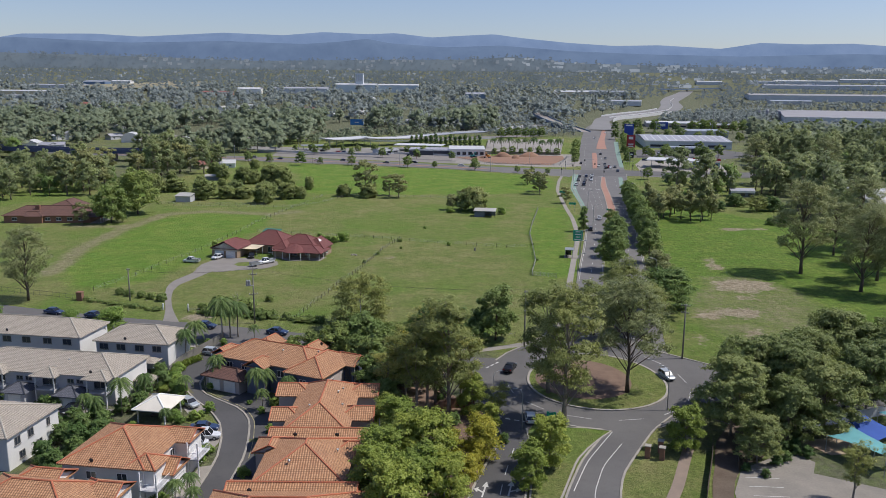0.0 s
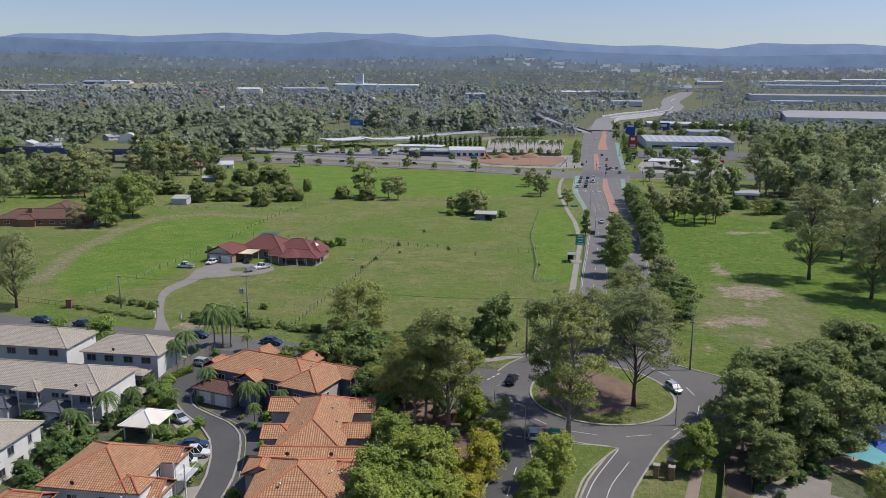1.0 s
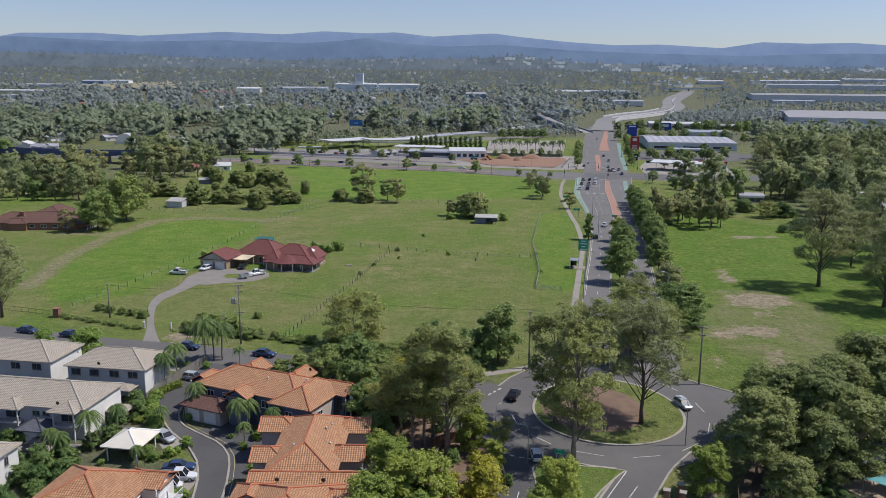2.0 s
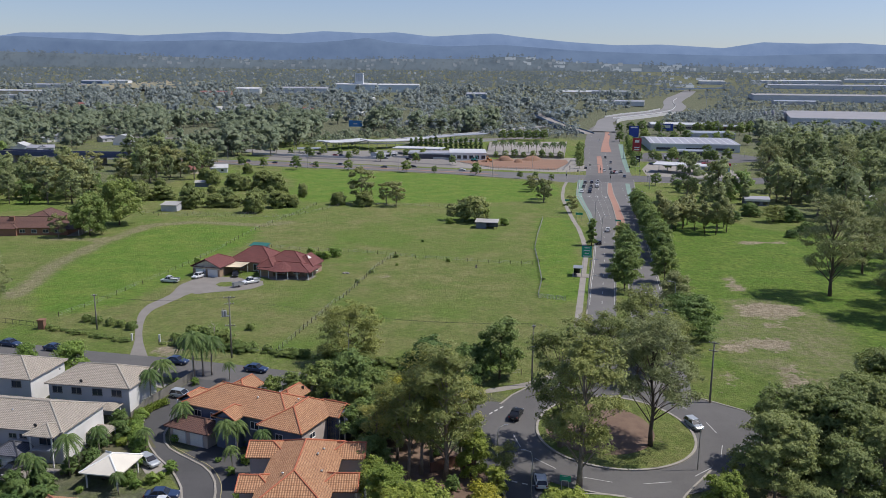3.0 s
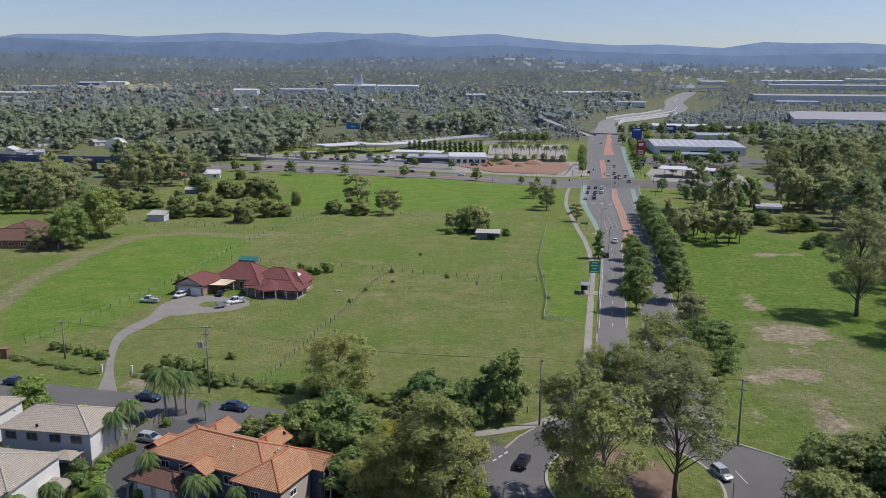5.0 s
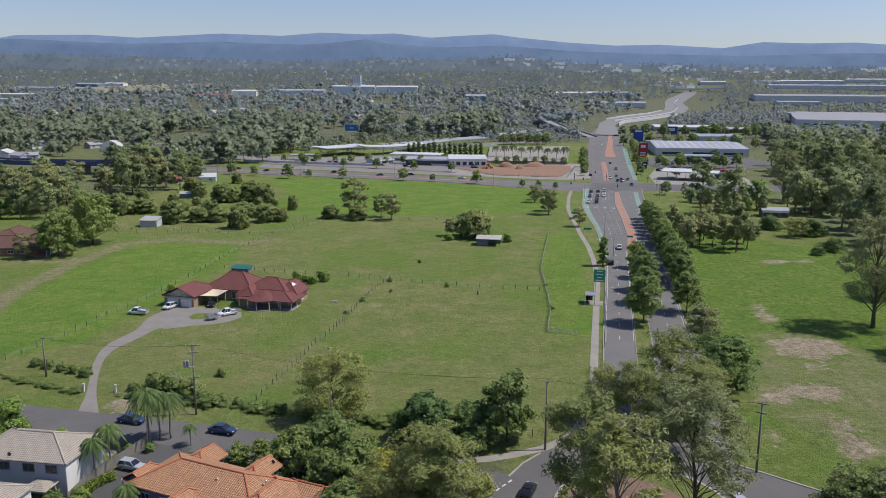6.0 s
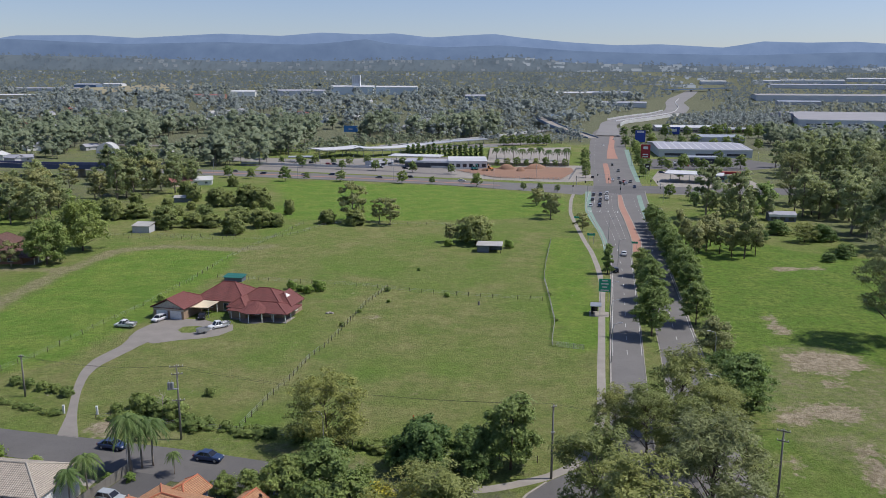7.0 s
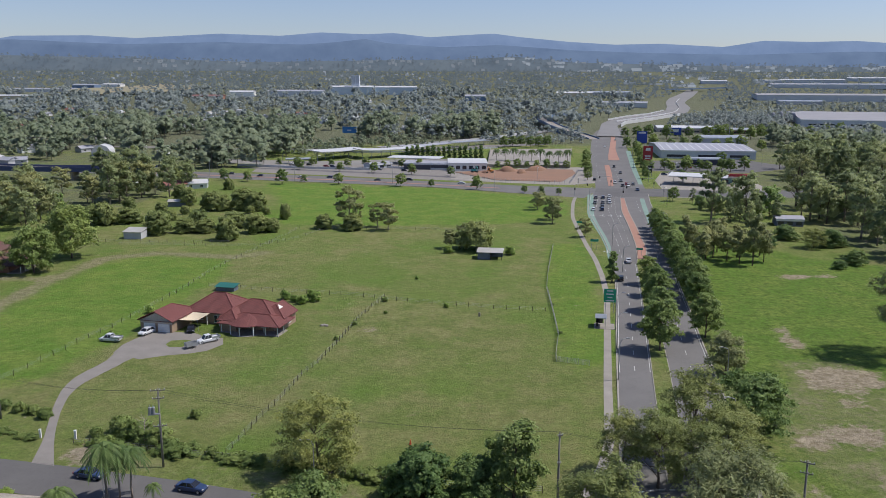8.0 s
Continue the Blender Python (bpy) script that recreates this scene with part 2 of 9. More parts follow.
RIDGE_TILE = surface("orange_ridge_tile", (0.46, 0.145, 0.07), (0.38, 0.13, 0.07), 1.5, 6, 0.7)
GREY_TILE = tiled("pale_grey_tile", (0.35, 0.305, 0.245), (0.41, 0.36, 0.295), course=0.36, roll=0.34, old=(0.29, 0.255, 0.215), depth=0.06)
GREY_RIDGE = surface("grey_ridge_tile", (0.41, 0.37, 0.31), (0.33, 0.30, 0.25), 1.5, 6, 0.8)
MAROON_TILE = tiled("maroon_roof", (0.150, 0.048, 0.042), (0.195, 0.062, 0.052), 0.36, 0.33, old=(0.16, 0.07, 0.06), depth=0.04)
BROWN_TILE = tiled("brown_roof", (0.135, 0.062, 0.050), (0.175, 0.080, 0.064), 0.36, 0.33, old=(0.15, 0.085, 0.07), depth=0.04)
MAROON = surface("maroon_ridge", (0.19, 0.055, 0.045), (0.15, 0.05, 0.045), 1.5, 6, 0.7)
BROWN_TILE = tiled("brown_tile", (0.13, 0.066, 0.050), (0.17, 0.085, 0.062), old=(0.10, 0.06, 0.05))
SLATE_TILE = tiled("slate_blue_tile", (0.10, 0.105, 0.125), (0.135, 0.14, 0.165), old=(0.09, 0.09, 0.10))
RENDER_WHITE = surface("white_render", (0.70, 0.69, 0.66), (0.60, 0.59, 0.57), 0.3, 5, 0.85, 0.1)
RENDER_GREY = surface("blue_grey_render", (0.50, 0.50, 0.52), (0.43, 0.43, 0.45), 0.3, 5, 0.85, 0.1)
RENDER_CREAM = surface("cream_render", (0.60, 0.52, 0.36), (0.52, 0.45, 0.32), 0.3, 5, 0.85, 0.1)
RENDER_PINK = surface("pinkish_beige_render", (0.47, 0.40, 0.36), (0.40, 0.345, 0.31), 0.3, 5, 0.85, 0.1)
RENDER_BLUE = surface("slate_blue_render", (0.13, 0.155, 0.215), (0.11, 0.13, 0.185), 0.3, 5, 0.85, 0.1)
FRAME = surface("window_frame_paint", (0.26, 0.245, 0.225), (0.20, 0.19, 0.175), 0.5, 6, 0.5, 0.05)
WHITE = surface("white_paint", (0.76, 0.76, 0.74), (0.66, 0.66, 0.64), 0.5, 6, 0.55, 0.05, vary=0.08)
BRICK = surface("red_brick", (0.27, 0.135, 0.085), (0.20, 0.105, 0.072), 0.6, 7, 0.9, 0.5)
BRICK_BUFF = surface("buff_brick", (0.34, 0.245, 0.165), (0.27, 0.19, 0.13), 0.6, 7, 0.9, 0.5)
WOOD_POLE = surface("weathered_timber", (0.235, 0.22, 0.19), (0.155, 0.145, 0.125), 0.6, 8, 0.9, 0.5)
WOOD_DARK = surface("dark_timber", (0.10, 0.075, 0.055), (0.065, 0.05, 0.04), 0.6, 8, 0.9, 0.5)
GALV = surface("galvanised_steel", (0.42, 0.43, 0.44), (0.34, 0.35, 0.36), 0.6, 6, 0.45, 0.1, 0.6)
DARK_METAL = surface("dark_metal", (0.045, 0.047, 0.05), (0.03, 0.03, 0.034), 0.6, 6, 0.5, 0.1, 0.3)
RUBBER = surface("tyre_rubber", (0.022, 0.022, 0.023), (0.03, 0.03, 0.03), 2, 9, 0.85, 0.2)


def glassy(name, tint, rough=0.08):
    m, ns, ls, bsdf = nodes_of(name)
    bsdf.inputs["Base Color"].default_value = (*tint, 1)
    bsdf.inputs["Roughness"].default_value = rough
    bsdf.inputs["Specular IOR Level"].default_value = 0.7
    return m


GLASS = glassy("window_glass", (0.035, 0.042, 0.055))
CAR_GLASS = glassy("tinted_car_glass", (0.018, 0.02, 0.024))


# ---- mesh helpers ----
def gz(x, y):
    """The height of the ground."""
    s = min(max((y - 140) / 38, 0.0), 1.0)
    d = max(0.0, y - 650)
    e = min(max((x / max(y, 1.0) - 0.1) / 0.2, 0.0), 1.0)
    k = 0.8 * (1 - min(max((y - 1500) / 1500, 0.0), 1.0))
    return -2.4 * (1 - s * s * (3 - 2 * s)) + (0.02 * d + 5e-6 * d * d) * (1 - k * e * e * (3 - 2 * e))


class Geo:
    """Vertices and faces of one mesh."""

    def __init__(self):
        self.v, self.f = [], []

    def add(self, vs, fs):
        n = len(self.v)
        self.v += [tuple(p) for p in vs]
        self.f += [tuple(i + n for i in q) for q in fs]
        return self

    def box(self, x0, x1, y0, y1, z0, z1, m=None):
        vs = [Vector((x, y, z)) for z in (z0, z1) for x, y in ((x0, y0), (x1, y0), (x1, y1), (x0, y1))]
        if m is not None:
            vs = [m @ p for p in vs]
        return self.add(vs, [(3, 2, 1, 0), (4, 5, 6, 7), (0, 1, 5, 4), (1, 2, 6, 5), (2, 3, 7, 6), (3, 0, 4, 7)])

    def prism(self, pts, z0, z1):
        n = len(pts)
        vs = [(x, y, z0) for x, y in pts] + [(x, y, z1) for x, y in pts]
        return self.add(vs, [tuple(range(n))[::-1], tuple(range(n, 2 * n))] + [(i, (i + 1) % n, n + (i + 1) % n, n + i) for i in range(n)])

    def tube(self, pts, radii, n=6, cap=True):
        pts = [Vector(p) for p in pts]
        vs, fs = [], []
        for k, p in enumerate(pts):
            d = (pts[min(k + 1, len(pts) - 1)] - pts[max(k - 1, 0)]).normalized()
            a = d.orthogonal().normalized() if abs(d.z) < 0.99 else Vector((1, 0, 0))
            if abs(d.z) < 0.99:
                a = d.cross(Vector((0, 0, 1))).normalized()
            b = d.cross(a)
            r = radii[k] if isinstance(radii, (list, tuple)) else radii
            vs += [p + r * (math.cos(t) * a + math.sin(t) * b) for t in (2 * math.pi * i / n for i in range(n))]
        for k in range(len(pts) - 1):
            fs += [(k * n + i, k * n + (i + 1) % n, (k + 1) * n + (i + 1) % n, (k + 1) * n + i) for i in range(n)]
        if cap:
            fs += [tuple(range(n))[::-1], tuple(range((len(pts) - 1) * n, len(pts) * n))]
        return self.add(vs, fs)

    def lathe(self, profile, n=12, at=(0, 0, 0)):
        """Turned about the upright axis: rows of radius and height."""
        vs = [(at[0] + r * math.cos(2 * math.pi * i / n), at[1] + r * math.sin(2 * math.pi * i / n), at[2] + z) for r, z in profile for i in range(n)]
        fs = [(k * n + i, k * n + (i + 1) % n, (k + 1) * n + (i + 1) % n, (k + 1) * n + i) for k in range(len(profile) - 1) for i in range(n)]
        return self.add(vs, fs + [tuple(range(n))[::-1], tuple(range((len(profile) - 1) * n, len(profile) * n))])


def mesh_of(name, geo, material, smooth=False, uv=False):
    me = bpy.data.meshes.new(name)
    me.from_pydata(geo.v, [], geo.f)
    me.materials.append(material)
    if smooth:
        me.polygons.foreach_set("use_smooth", [True] * len(me.polygons))
    if uv:
        layer = me.uv_layers.new(name="plane")
        for p in me.polygons:
            n = p.normal
            e = Vector((0, 0, 1)).cross(n)
            e = e.normalized() if e.length > 1e-3 else Vector((1, 0, 0))
            s = n.cross(e)
            for k in p.loop_indices:
                co = me.vertices[me.loops[k].vertex_index].co
                layer.data[k].uv = (co.dot(e), co.dot(s))
    me.update()
    return me


def part(name, geo, material, parent=None, label="", smooth=False, uv=False):
    ob = new(name, mesh_of(name, geo, material, smooth, uv))
    if parent is not None:
        ob.parent = parent
    return tagged(ob, label)


def thing(name, label, category, m, group="", kind=""):
    ob = new(name)
    ob.matrix_basis = m
    return tagged(ob, label, category, group, kind)


def setting(name, geo, material, label="", smooth=False, kind="structure", category=""):
    ob = new(name, mesh_of(name, geo, material, smooth))
    return tagged(ob, label, category, "", kind)


def on_ground(x, y, turn=0.0, scale=1.0, lift=0.0):
    return pose(x, y, gz(x, y) + lift, 0, 0, turn) @ Matrix.Scale(scale, 4)


# ---- the ground ----
def inside(px, py, poly):
    """Whether each of the points lies in the polygon."""
    hit = np.zeros(px.shape, bool)
    for (x0, y0), (x1, y1) in zip(poly, poly[1:] + poly[:1]):
        if y0 != y1:
            hit ^= ((y0 > py) != (y1 > py)) & (px < (x1 - x0) * (py - y0) / (y1 - y0) + x0)
    return hit


def near_line(px, py, line):
    """The distance of each of the points from a line of stretches."""
    best = np.full(px.shape, 1e9)
    for (x0, y0), (x1, y1) in zip(line, line[1:]):
        dx, dy = x1 - x0, y1 - y0
        s = np.clip(((px - x0) * dx + (py - y0) * dy) / (dx * dx + dy * dy), 0, 1)
        best = np.minimum(best, np.hypot(px - x0 - s * dx, py - y0 - s * dy))
    return best


FIELD_FAR = [(-90, 400), (-75, 440), (-108, 545), (0, 520), (66, 478), (57, 420), (30, 400), (-20, 395)]
PADDOCK = [(-112, 225), (-115, 256), (-114, 300), (-111, 326), (-101, 333), (-74, 328), (-69, 314), (-71, 262), (-76, 237), (-82, 212), (-98, 205)]
EAST_FIELD = [(52, 172), (60, 205), (76, 285), (100, 390), (130, 330), (190, 300), (190, 190), (110, 150), (70, 160)]
BARE_SPOTS = [[(85.4, 256.4), (87.4, 249.2), (85.6, 243.8), (85.8, 235.3), (82.0, 234.1), (81.0, 237.3), (82.8, 246)], [(74, 223), (78, 221.4), (85.6, 222.2), (93, 220), (89.5, 208), (80.6, 207.2), (74.6, 208.6), (75.2, 215)],
              [(77.4, 205.7), (83.5, 206.3), (82.2, 200.7), (76.9, 197.5), (75.7, 199.3)], [(60.3, 186), (73.2, 195), (79.6, 188.4), (76, 184), (63.4, 181.6), (58.4, 179.9)], [(71.8, 175.9), (75, 172.4), (71.1, 163.4), (65, 157.5), (65.0, 163.3), (69.0, 172.3)], [(54.3, 173), (59.8, 169.2), (57.2, 166.3), (53.4, 167.4)],
              [(-60, 186), (-54, 185), (-52, 178), (-60, 177)], [(106, 305), (126, 309), (124, 303), (108, 301)], [(-21, 251), (-17, 252), (-15, 246), (-19, 245)]]
DRY_PATCH = [(56, 180), (60, 196), (70, 212), (72, 226), (88, 228), (97, 214), (98, 196), (90, 174), (84, 160), (72, 158), (62, 166)]
TRACKS = [[(-112, 222), (-119.5, 258), (-120, 293), (-116, 330), (-101, 338), (-71, 332), (-62, 340)], [(-140, 300), (-120, 300)]]


def build_ground():
    xs = np.unique(np.concatenate([np.arange(-160, 160, 2.0), np.arange(-420, -160, 10), np.arange(160, 421, 10), np.arange(-3600, -420, 90), np.arange(420, 3601, 90)]))
    ys = np.unique(np.concatenate([np.arange(90, 420, 2.0), np.arange(420, 720, 4.0), np.arange(720, 1300, 20), np.arange(1300, 4901, 90), np.arange(-300, 90, 15)]))
    px, py = np.meshgrid(xs, ys)
    s = np.clip((py - 140) / 38, 0, 1)
    d = np.maximum(0, py - 650)
    e = np.clip((px / np.maximum(py, 1.0) - 0.1) / 0.2, 0, 1)
    k = 0.8 * (1 - np.clip((py - 1500) / 1500, 0, 1))
    pz = -2.4 * (1 - s * s * (3 - 2 * s)) + (0.02 * d + 5e-6 * d * d) * (1 - k * e * e * (3 - 2 * e))
    nx, ny = len(xs), len(ys)
    me = bpy.data.meshes.new("ground")
    idx = np.arange(nx * ny).reshape(ny, nx)
    quads = np.stack([idx[:-1, :-1], idx[:-1, 1:], idx[1:, 1:], idx[1:, :-1]], -1).reshape(-1, 4)
    me.from_pydata(np.stack([px, py, pz], -1).reshape(-1, 3).tolist(), [], quads.tolist())
    me.polygons.foreach_set("use_smooth", np.ones(len(quads), bool))
    lush = inside(px, py, FIELD_FAR) * 0.95 + inside(px, py, PADDOCK) * 1.0 + inside(px, py, EAST_FIELD) * 0.95
    lush = lush * (1 - 0.5 * inside(px, py, DRY_PATCH))
    lush = np.maximum(lush, 0.85 * ((near_line(px, py, [(34, 226), (40, 300), (48, 352)]) < 8)))
    bare = np.zeros(px.shape)
    for poly in BARE_SPOTS:
        bare = np.maximum(bare, inside(px, py, poly) * 0.86)
    for line in TRACKS:
        bare = np.maximum(bare, np.clip(1.1 - near_line(px, py, line) / 2.4, 0, 1) * 0.25)
    rough = inside(px, py, EAST_FIELD) * 0.95 + inside(px, py, PADDOCK) * 0.2 + inside(px, py, [(-32, 178), (-16, 272), (28, 262), (24, 224), (30, 200), (18, 172)]) * 0.3
    litter = (py < 170) * (px < 16) * (py < 172 - 0.25 * (px + 30)) * 0.62 + (py > 800) * 0.9 + ((px < -150) & (py > 440)) * 0.55 + ((px > 118 + 0.1 * py) & (py > 290) & (py < 900)) * 0.55
    litter = np.maximum(litter, ((px > 40) & (py < 132)) * 0.6)

    def softened(a, n):
        for _ in range(n):
            a = np.pad(a, 1, "edge")
            a = (a[:-2, 1:-1] + a[2:, 1:-1] + a[1:-1, :-2] + a[1:-1, 2:] + a[1:-1, 1:-1]) / 5
        return a

    lush, bare, rough, litter = softened(lush, 10), softened(bare, 2), softened(rough, 8), softened(litter, 5)
    dry = inside(px, py, DRY_PATCH) * 0.5
    for line in TRACKS:
        dry = np.maximum(dry, np.clip(1.5 - near_line(px, py, line) / 2.6, 0, 1) * 1.1)
    dry = np.maximum(dry, np.clip(1.4 - near_line(px, py, [(-58, 180), (-40, 175.5), (-22, 171.5), (-6, 166)]) / 3.0, 0, 1) * 0.62)
    dry = softened(dry, 3)
    for name, values in (("dry", dry), ("lush", lush), ("bare", bare), ("rough", rough), ("litter", litter)):
        me.attributes.new(name, "FLOAT", "POINT").data.foreach_set("value", values.astype(np.float32).ravel())
    me.materials.append(GRASS)
    tagged(new("ground", me), "green pasture with mown grass, weeds and bare earth patches", "ground", "", "structure")


build_ground()


# ---- roads, paths and kerbs ----
def resample(pts, n):
    p = np.array(pts, float)
    run = np.r_[0, np.cumsum(np.hypot(*np.diff(p, axis=0).T))]
    s = np.linspace(0, run[-1], n)
    return np.stack([np.interp(s, run, p[:, 0]), np.interp(s, run, p[:, 1])], -1)


def rounded(pts, n=4):
    """The line through the points with its corners rounded."""
    p = [Vector(q) for q in pts]
    out = [p[0]]
    for a, b, c in zip(p, p[1:], p[2:]):
        for k in range(n + 1):
            t = k / n
            u, v = a.lerp(b, 0.75 + 0.0 * t), b.lerp(c, 0.25)
            out.append((u.lerp(b, t)).lerp(b.lerp(v, t), t))
    return [tuple(q) for q in out + [p[-1]]]


def strip(left, right, lift, across=4, step=4.0):
    """A sheet between two edges that follows the ground."""
    left, right = rounded(left), rounded(right)
    n = max(3, int(np.hypot(*np.diff(np.array(left), axis=0).T).sum() / step))
    a, b = resample(left, n), resample(right, n)
    g = Geo()
    g.v = [(*(p := a[i] + (b[i] - a[i]) * k / across), gz(*p) + lift) for i in range(n) for k in range(across + 1)]
    w = across + 1
    g.f = [(i * w + k, i * w + k + 1, (i + 1) * w + k + 1, (i + 1) * w + k) for i in range(n - 1) for k in range(across)]
    if Vector((*(b[0] - a[0]), 0)).cross(Vector((*(a[1] - a[0]), 0))).z < 0:
        g.f = [q[::-1] for q in g.f]
    return g


def ribbon(g, line, width, lift, high=0.0, step=3.0, round_it=True):
    """A band along a line; with a height it is a kerb or a wall."""
    line = rounded(line) if round_it and len(line) > 2 else line
    n = max(2, int(np.hypot(*np.diff(np.array(line), axis=0).T).sum() / step) + 1)
    c = resample(line, n)
    t = np.gradient(c, axis=0)
    t /= np.hypot(t[:, 0], t[:, 1])[:, None]
    s = np.stack([t[:, 1], -t[:, 0]], -1) * width / 2
    l, r = c - s, c + s
    if not high:
        vs = [(*p, gz(*p) + lift) for i in range(n) for p in (l[i], r[i])]
        return g.add(vs, [(2 * i, 2 * i + 1, 2 * i + 3, 2 * i + 2) for i in range(n - 1)])
    vs = [(*p, gz(*p) + z) for i in range(n) for p, z in ((l[i], lift), (l[i], lift + high), (r[i], lift + high), (r[i], lift))]
    fs = [(4 * i + k, 4 * i + k + 1, 4 * i + k + 5, 4 * i + k + 4) for i in range(n - 1) for k in range(3)]
    fs = [q[::-1] for q in fs]
    return g.add(vs, fs + [(0, 1, 2, 3), tuple(4 * n - 4 + k for k in (3, 2, 1, 0))])


def shifted(line, by):
    """The line moved to its right by so many metres."""
    c = np.array(line, float)
    t = np.gradient(c, axis=0)
    t /= np.hypot(t[:, 0], t[:, 1])[:, None]
    return [tuple(p) for p in c + np.stack([t[:, 1], -t[:, 0]], -1) * by]


SIDE_FAR = [(-230, 232), (-140, 200), (-91, 184), (-72.5, 179), (-59, 176.2), (-39, 171.7), (-25.6, 168.2), (-8, 161.5), (2, 158), (12, 157)]
SIDE_NEAR = [(-230, 223), (-140, 191), (-91, 175.6), (-72, 170.5), (-41.5, 163.2), (-30, 160.2), (-17, 156), (-6, 151), (4, 147), (12, 143)]
MAIN_W = [(24, 160), (29.1, 175), (37.8, 218.5), (42.4, 241.3), (47.6, 265.5), (53.8, 296.7), (58.2, 320), (62.6, 353.4), (66.7, 396), (69, 426), (75, 465), (83.3, 497), (91.7, 531), (105.7, 628), (136, 797), (167, 955), (200, 1070)]
MAIN_E = [(47, 158), (49.8, 175), (58.3, 218.6), (62.5, 241.4), (66.3, 260.4), (73.1, 296.8), (83.7, 348.4), (99.8, 426.7), (107, 465), (114, 497), (120, 531), (136, 628), (170, 798), (199, 956), (232, 1070)]
MEDIAN_W = [(35.5, 171), (36.6, 177), (45.2, 218.5), (50, 241.3), (53.9, 260.3), (58.7, 283.3), (66.4, 322), (68.3, 329)]
MEDIAN_E = [(37.5, 171), (40, 177), (48.8, 218.5), (53.3, 241.4), (57.3, 260.3), (63, 288), (69.3, 320), (71, 329)]
CROSS_NEAR = [(-420, 650), (-300, 612), (-200, 584), (-106, 556), (-55, 541), (0, 523), (37, 502), (76, 481)]
CROSS_FAR = [(-420, 680), (-300, 641), (-200, 612), (-110, 590), (-55, 572), (0, 551), (40, 535), (92, 520)]
SOUTH_IN_W = [(-16, -200), (-2, 60), (2.6, 98), (5.8, 109), (8.2, 116.4), (10, 121.6), (9.2, 128.3), (6, 138)]
SOUTH_IN_E = [(-8, -200), (6, 60), (11, 98), (12.3, 105), (14.3, 116.5), (14.2, 124.9), (18, 131)]
SOUTH_OUT_W = [(-2, -200), (12, 60), (16.5, 98), (17.6, 103), (21.6, 113.7), (26, 121.5), (26.5, 126.5)]
SOUTH_OUT_E = [(5, -200), (19, 60), (24.2, 96), (25, 102.3), (27, 109.3), (31, 116.8), (35.5, 125), (42, 133)]
EAST_FAR = [(44, 162), (50, 158), (57.3, 152.8), (63.6, 149), (80, 141.5), (120, 128)]
EAST_NEAR = [(42, 132), (48, 136.6), (56, 138.6), (66, 136), (80, 130.5), (120, 118)]
CUL_W = [(-47.5, 165.5), (-50.5, 157), (-51.6, 150), (-50.7, 146), (-45.5, 137.2), (-40.6, 131.6), (-37.4, 126.2), (-35.6, 120.7), (-34.4, 113.7), (-34.3, 107.4), (-34.8, 95), (-36, 80)]
CUL_E = [(-40, 163.8), (-43.5, 157), (-45.6, 150), (-46.7, 145.6), (-44.6, 139.9), (-40.7, 136.5), (-35.3, 132.2), (-32.6, 127.2), (-31.1, 119.9), (-30.3, 113.2), (-30.4, 107), (-30.8, 95), (-31.5, 80)]
HUB, HUB_IN, HUB_OUT = (29.9, 146.0), 13.2, 21.4


def ring(r, n=72, a0=0.0, a1=360.0, centre=HUB):
    return [(centre[0] + r * math.cos(radians(a)), centre[1] + r * math.sin(radians(a))) for a in np.linspace(a0, a1, n)]


def disc_sheet(r, lift, rings=7, n=72, r0=0.0, centre=HUB, bulge=0.0):
    g = Geo()
    rr = np.linspace(r0, r, rings)
    for q in rr:
        g.v += [(x, y, gz(x, y) + lift + bulge * (1 - (q / r) ** 2)) for x, y in ring(q, n + 1, centre=centre)[:-1]]
    g.f = [(k * n + i, (k + 1) * n + i, (k + 1) * n + (i + 1) % n, k * n + (i + 1) % n) for k in range(rings - 1) for i in range(n)]
    return g


setting("road_side", strip(SIDE_FAR, SIDE_NEAR, 0.050), ASPHALT, "grey asphalt side street")
setting("road_main", strip(MAIN_W, MAIN_E, 0.055, 8), ASPHALT_OLD, "wide grey asphalt main road with several lanes")
setting("road_highway", strip(CROSS_FAR, CROSS_NEAR, 0.060, 6), ASPHALT_OLD, "wide grey highway crossing the main road")
setting("road_highway_east", strip([(90, 521), (122, 521), (150, 512), (195, 512), (320, 540)], [(80, 480), (112, 488), (140, 483), (195, 484), (320, 512)], 0.064, 6), ASPHALT, "asphalt road east of the junction")
setting("road_approach_west", strip(SOUTH_IN_W, SOUTH_IN_E, 0.068), ASPHALT_NEW, "dark asphalt approach with turning arrows")
setting("road_approach_east", strip(SOUTH_OUT_W, SOUTH_OUT_E, 0.072), ASPHALT, "grey asphalt lane leaving the roundabout")
setting("road_east", strip(EAST_FAR, EAST_NEAR, 0.076), ASPHALT, "grey asphalt street east of the roundabout")
setting("road_cul_de_sac", strip(CUL_W, CUL_E, 0.080), ASPHALT_NEW, "dark asphalt lane between the townhouses")
setting("road_roundabout", disc_sheet(HUB_OUT, 0.084, 5, 72, HUB_IN - 0.5), ASPHALT, "grey asphalt roundabout")
setting("roundabout_island", disc_sheet(HUB_IN - 0.1, 0.24, 7, 72), GRASS, "grassy round traffic island")
setting("mulch_bed", disc_sheet(9.2, 0.265, 6, 60, 0.0, (27.4, 146.9), 0.35), MULCH, "brown bark mulch bed on the traffic island")
for name, left, right in (("median_strip", MEDIAN_W, MEDIAN_E),):
    setting(name, strip(left, right, 0.20, 2), GRASS, "grassy median strip between the carriageways")

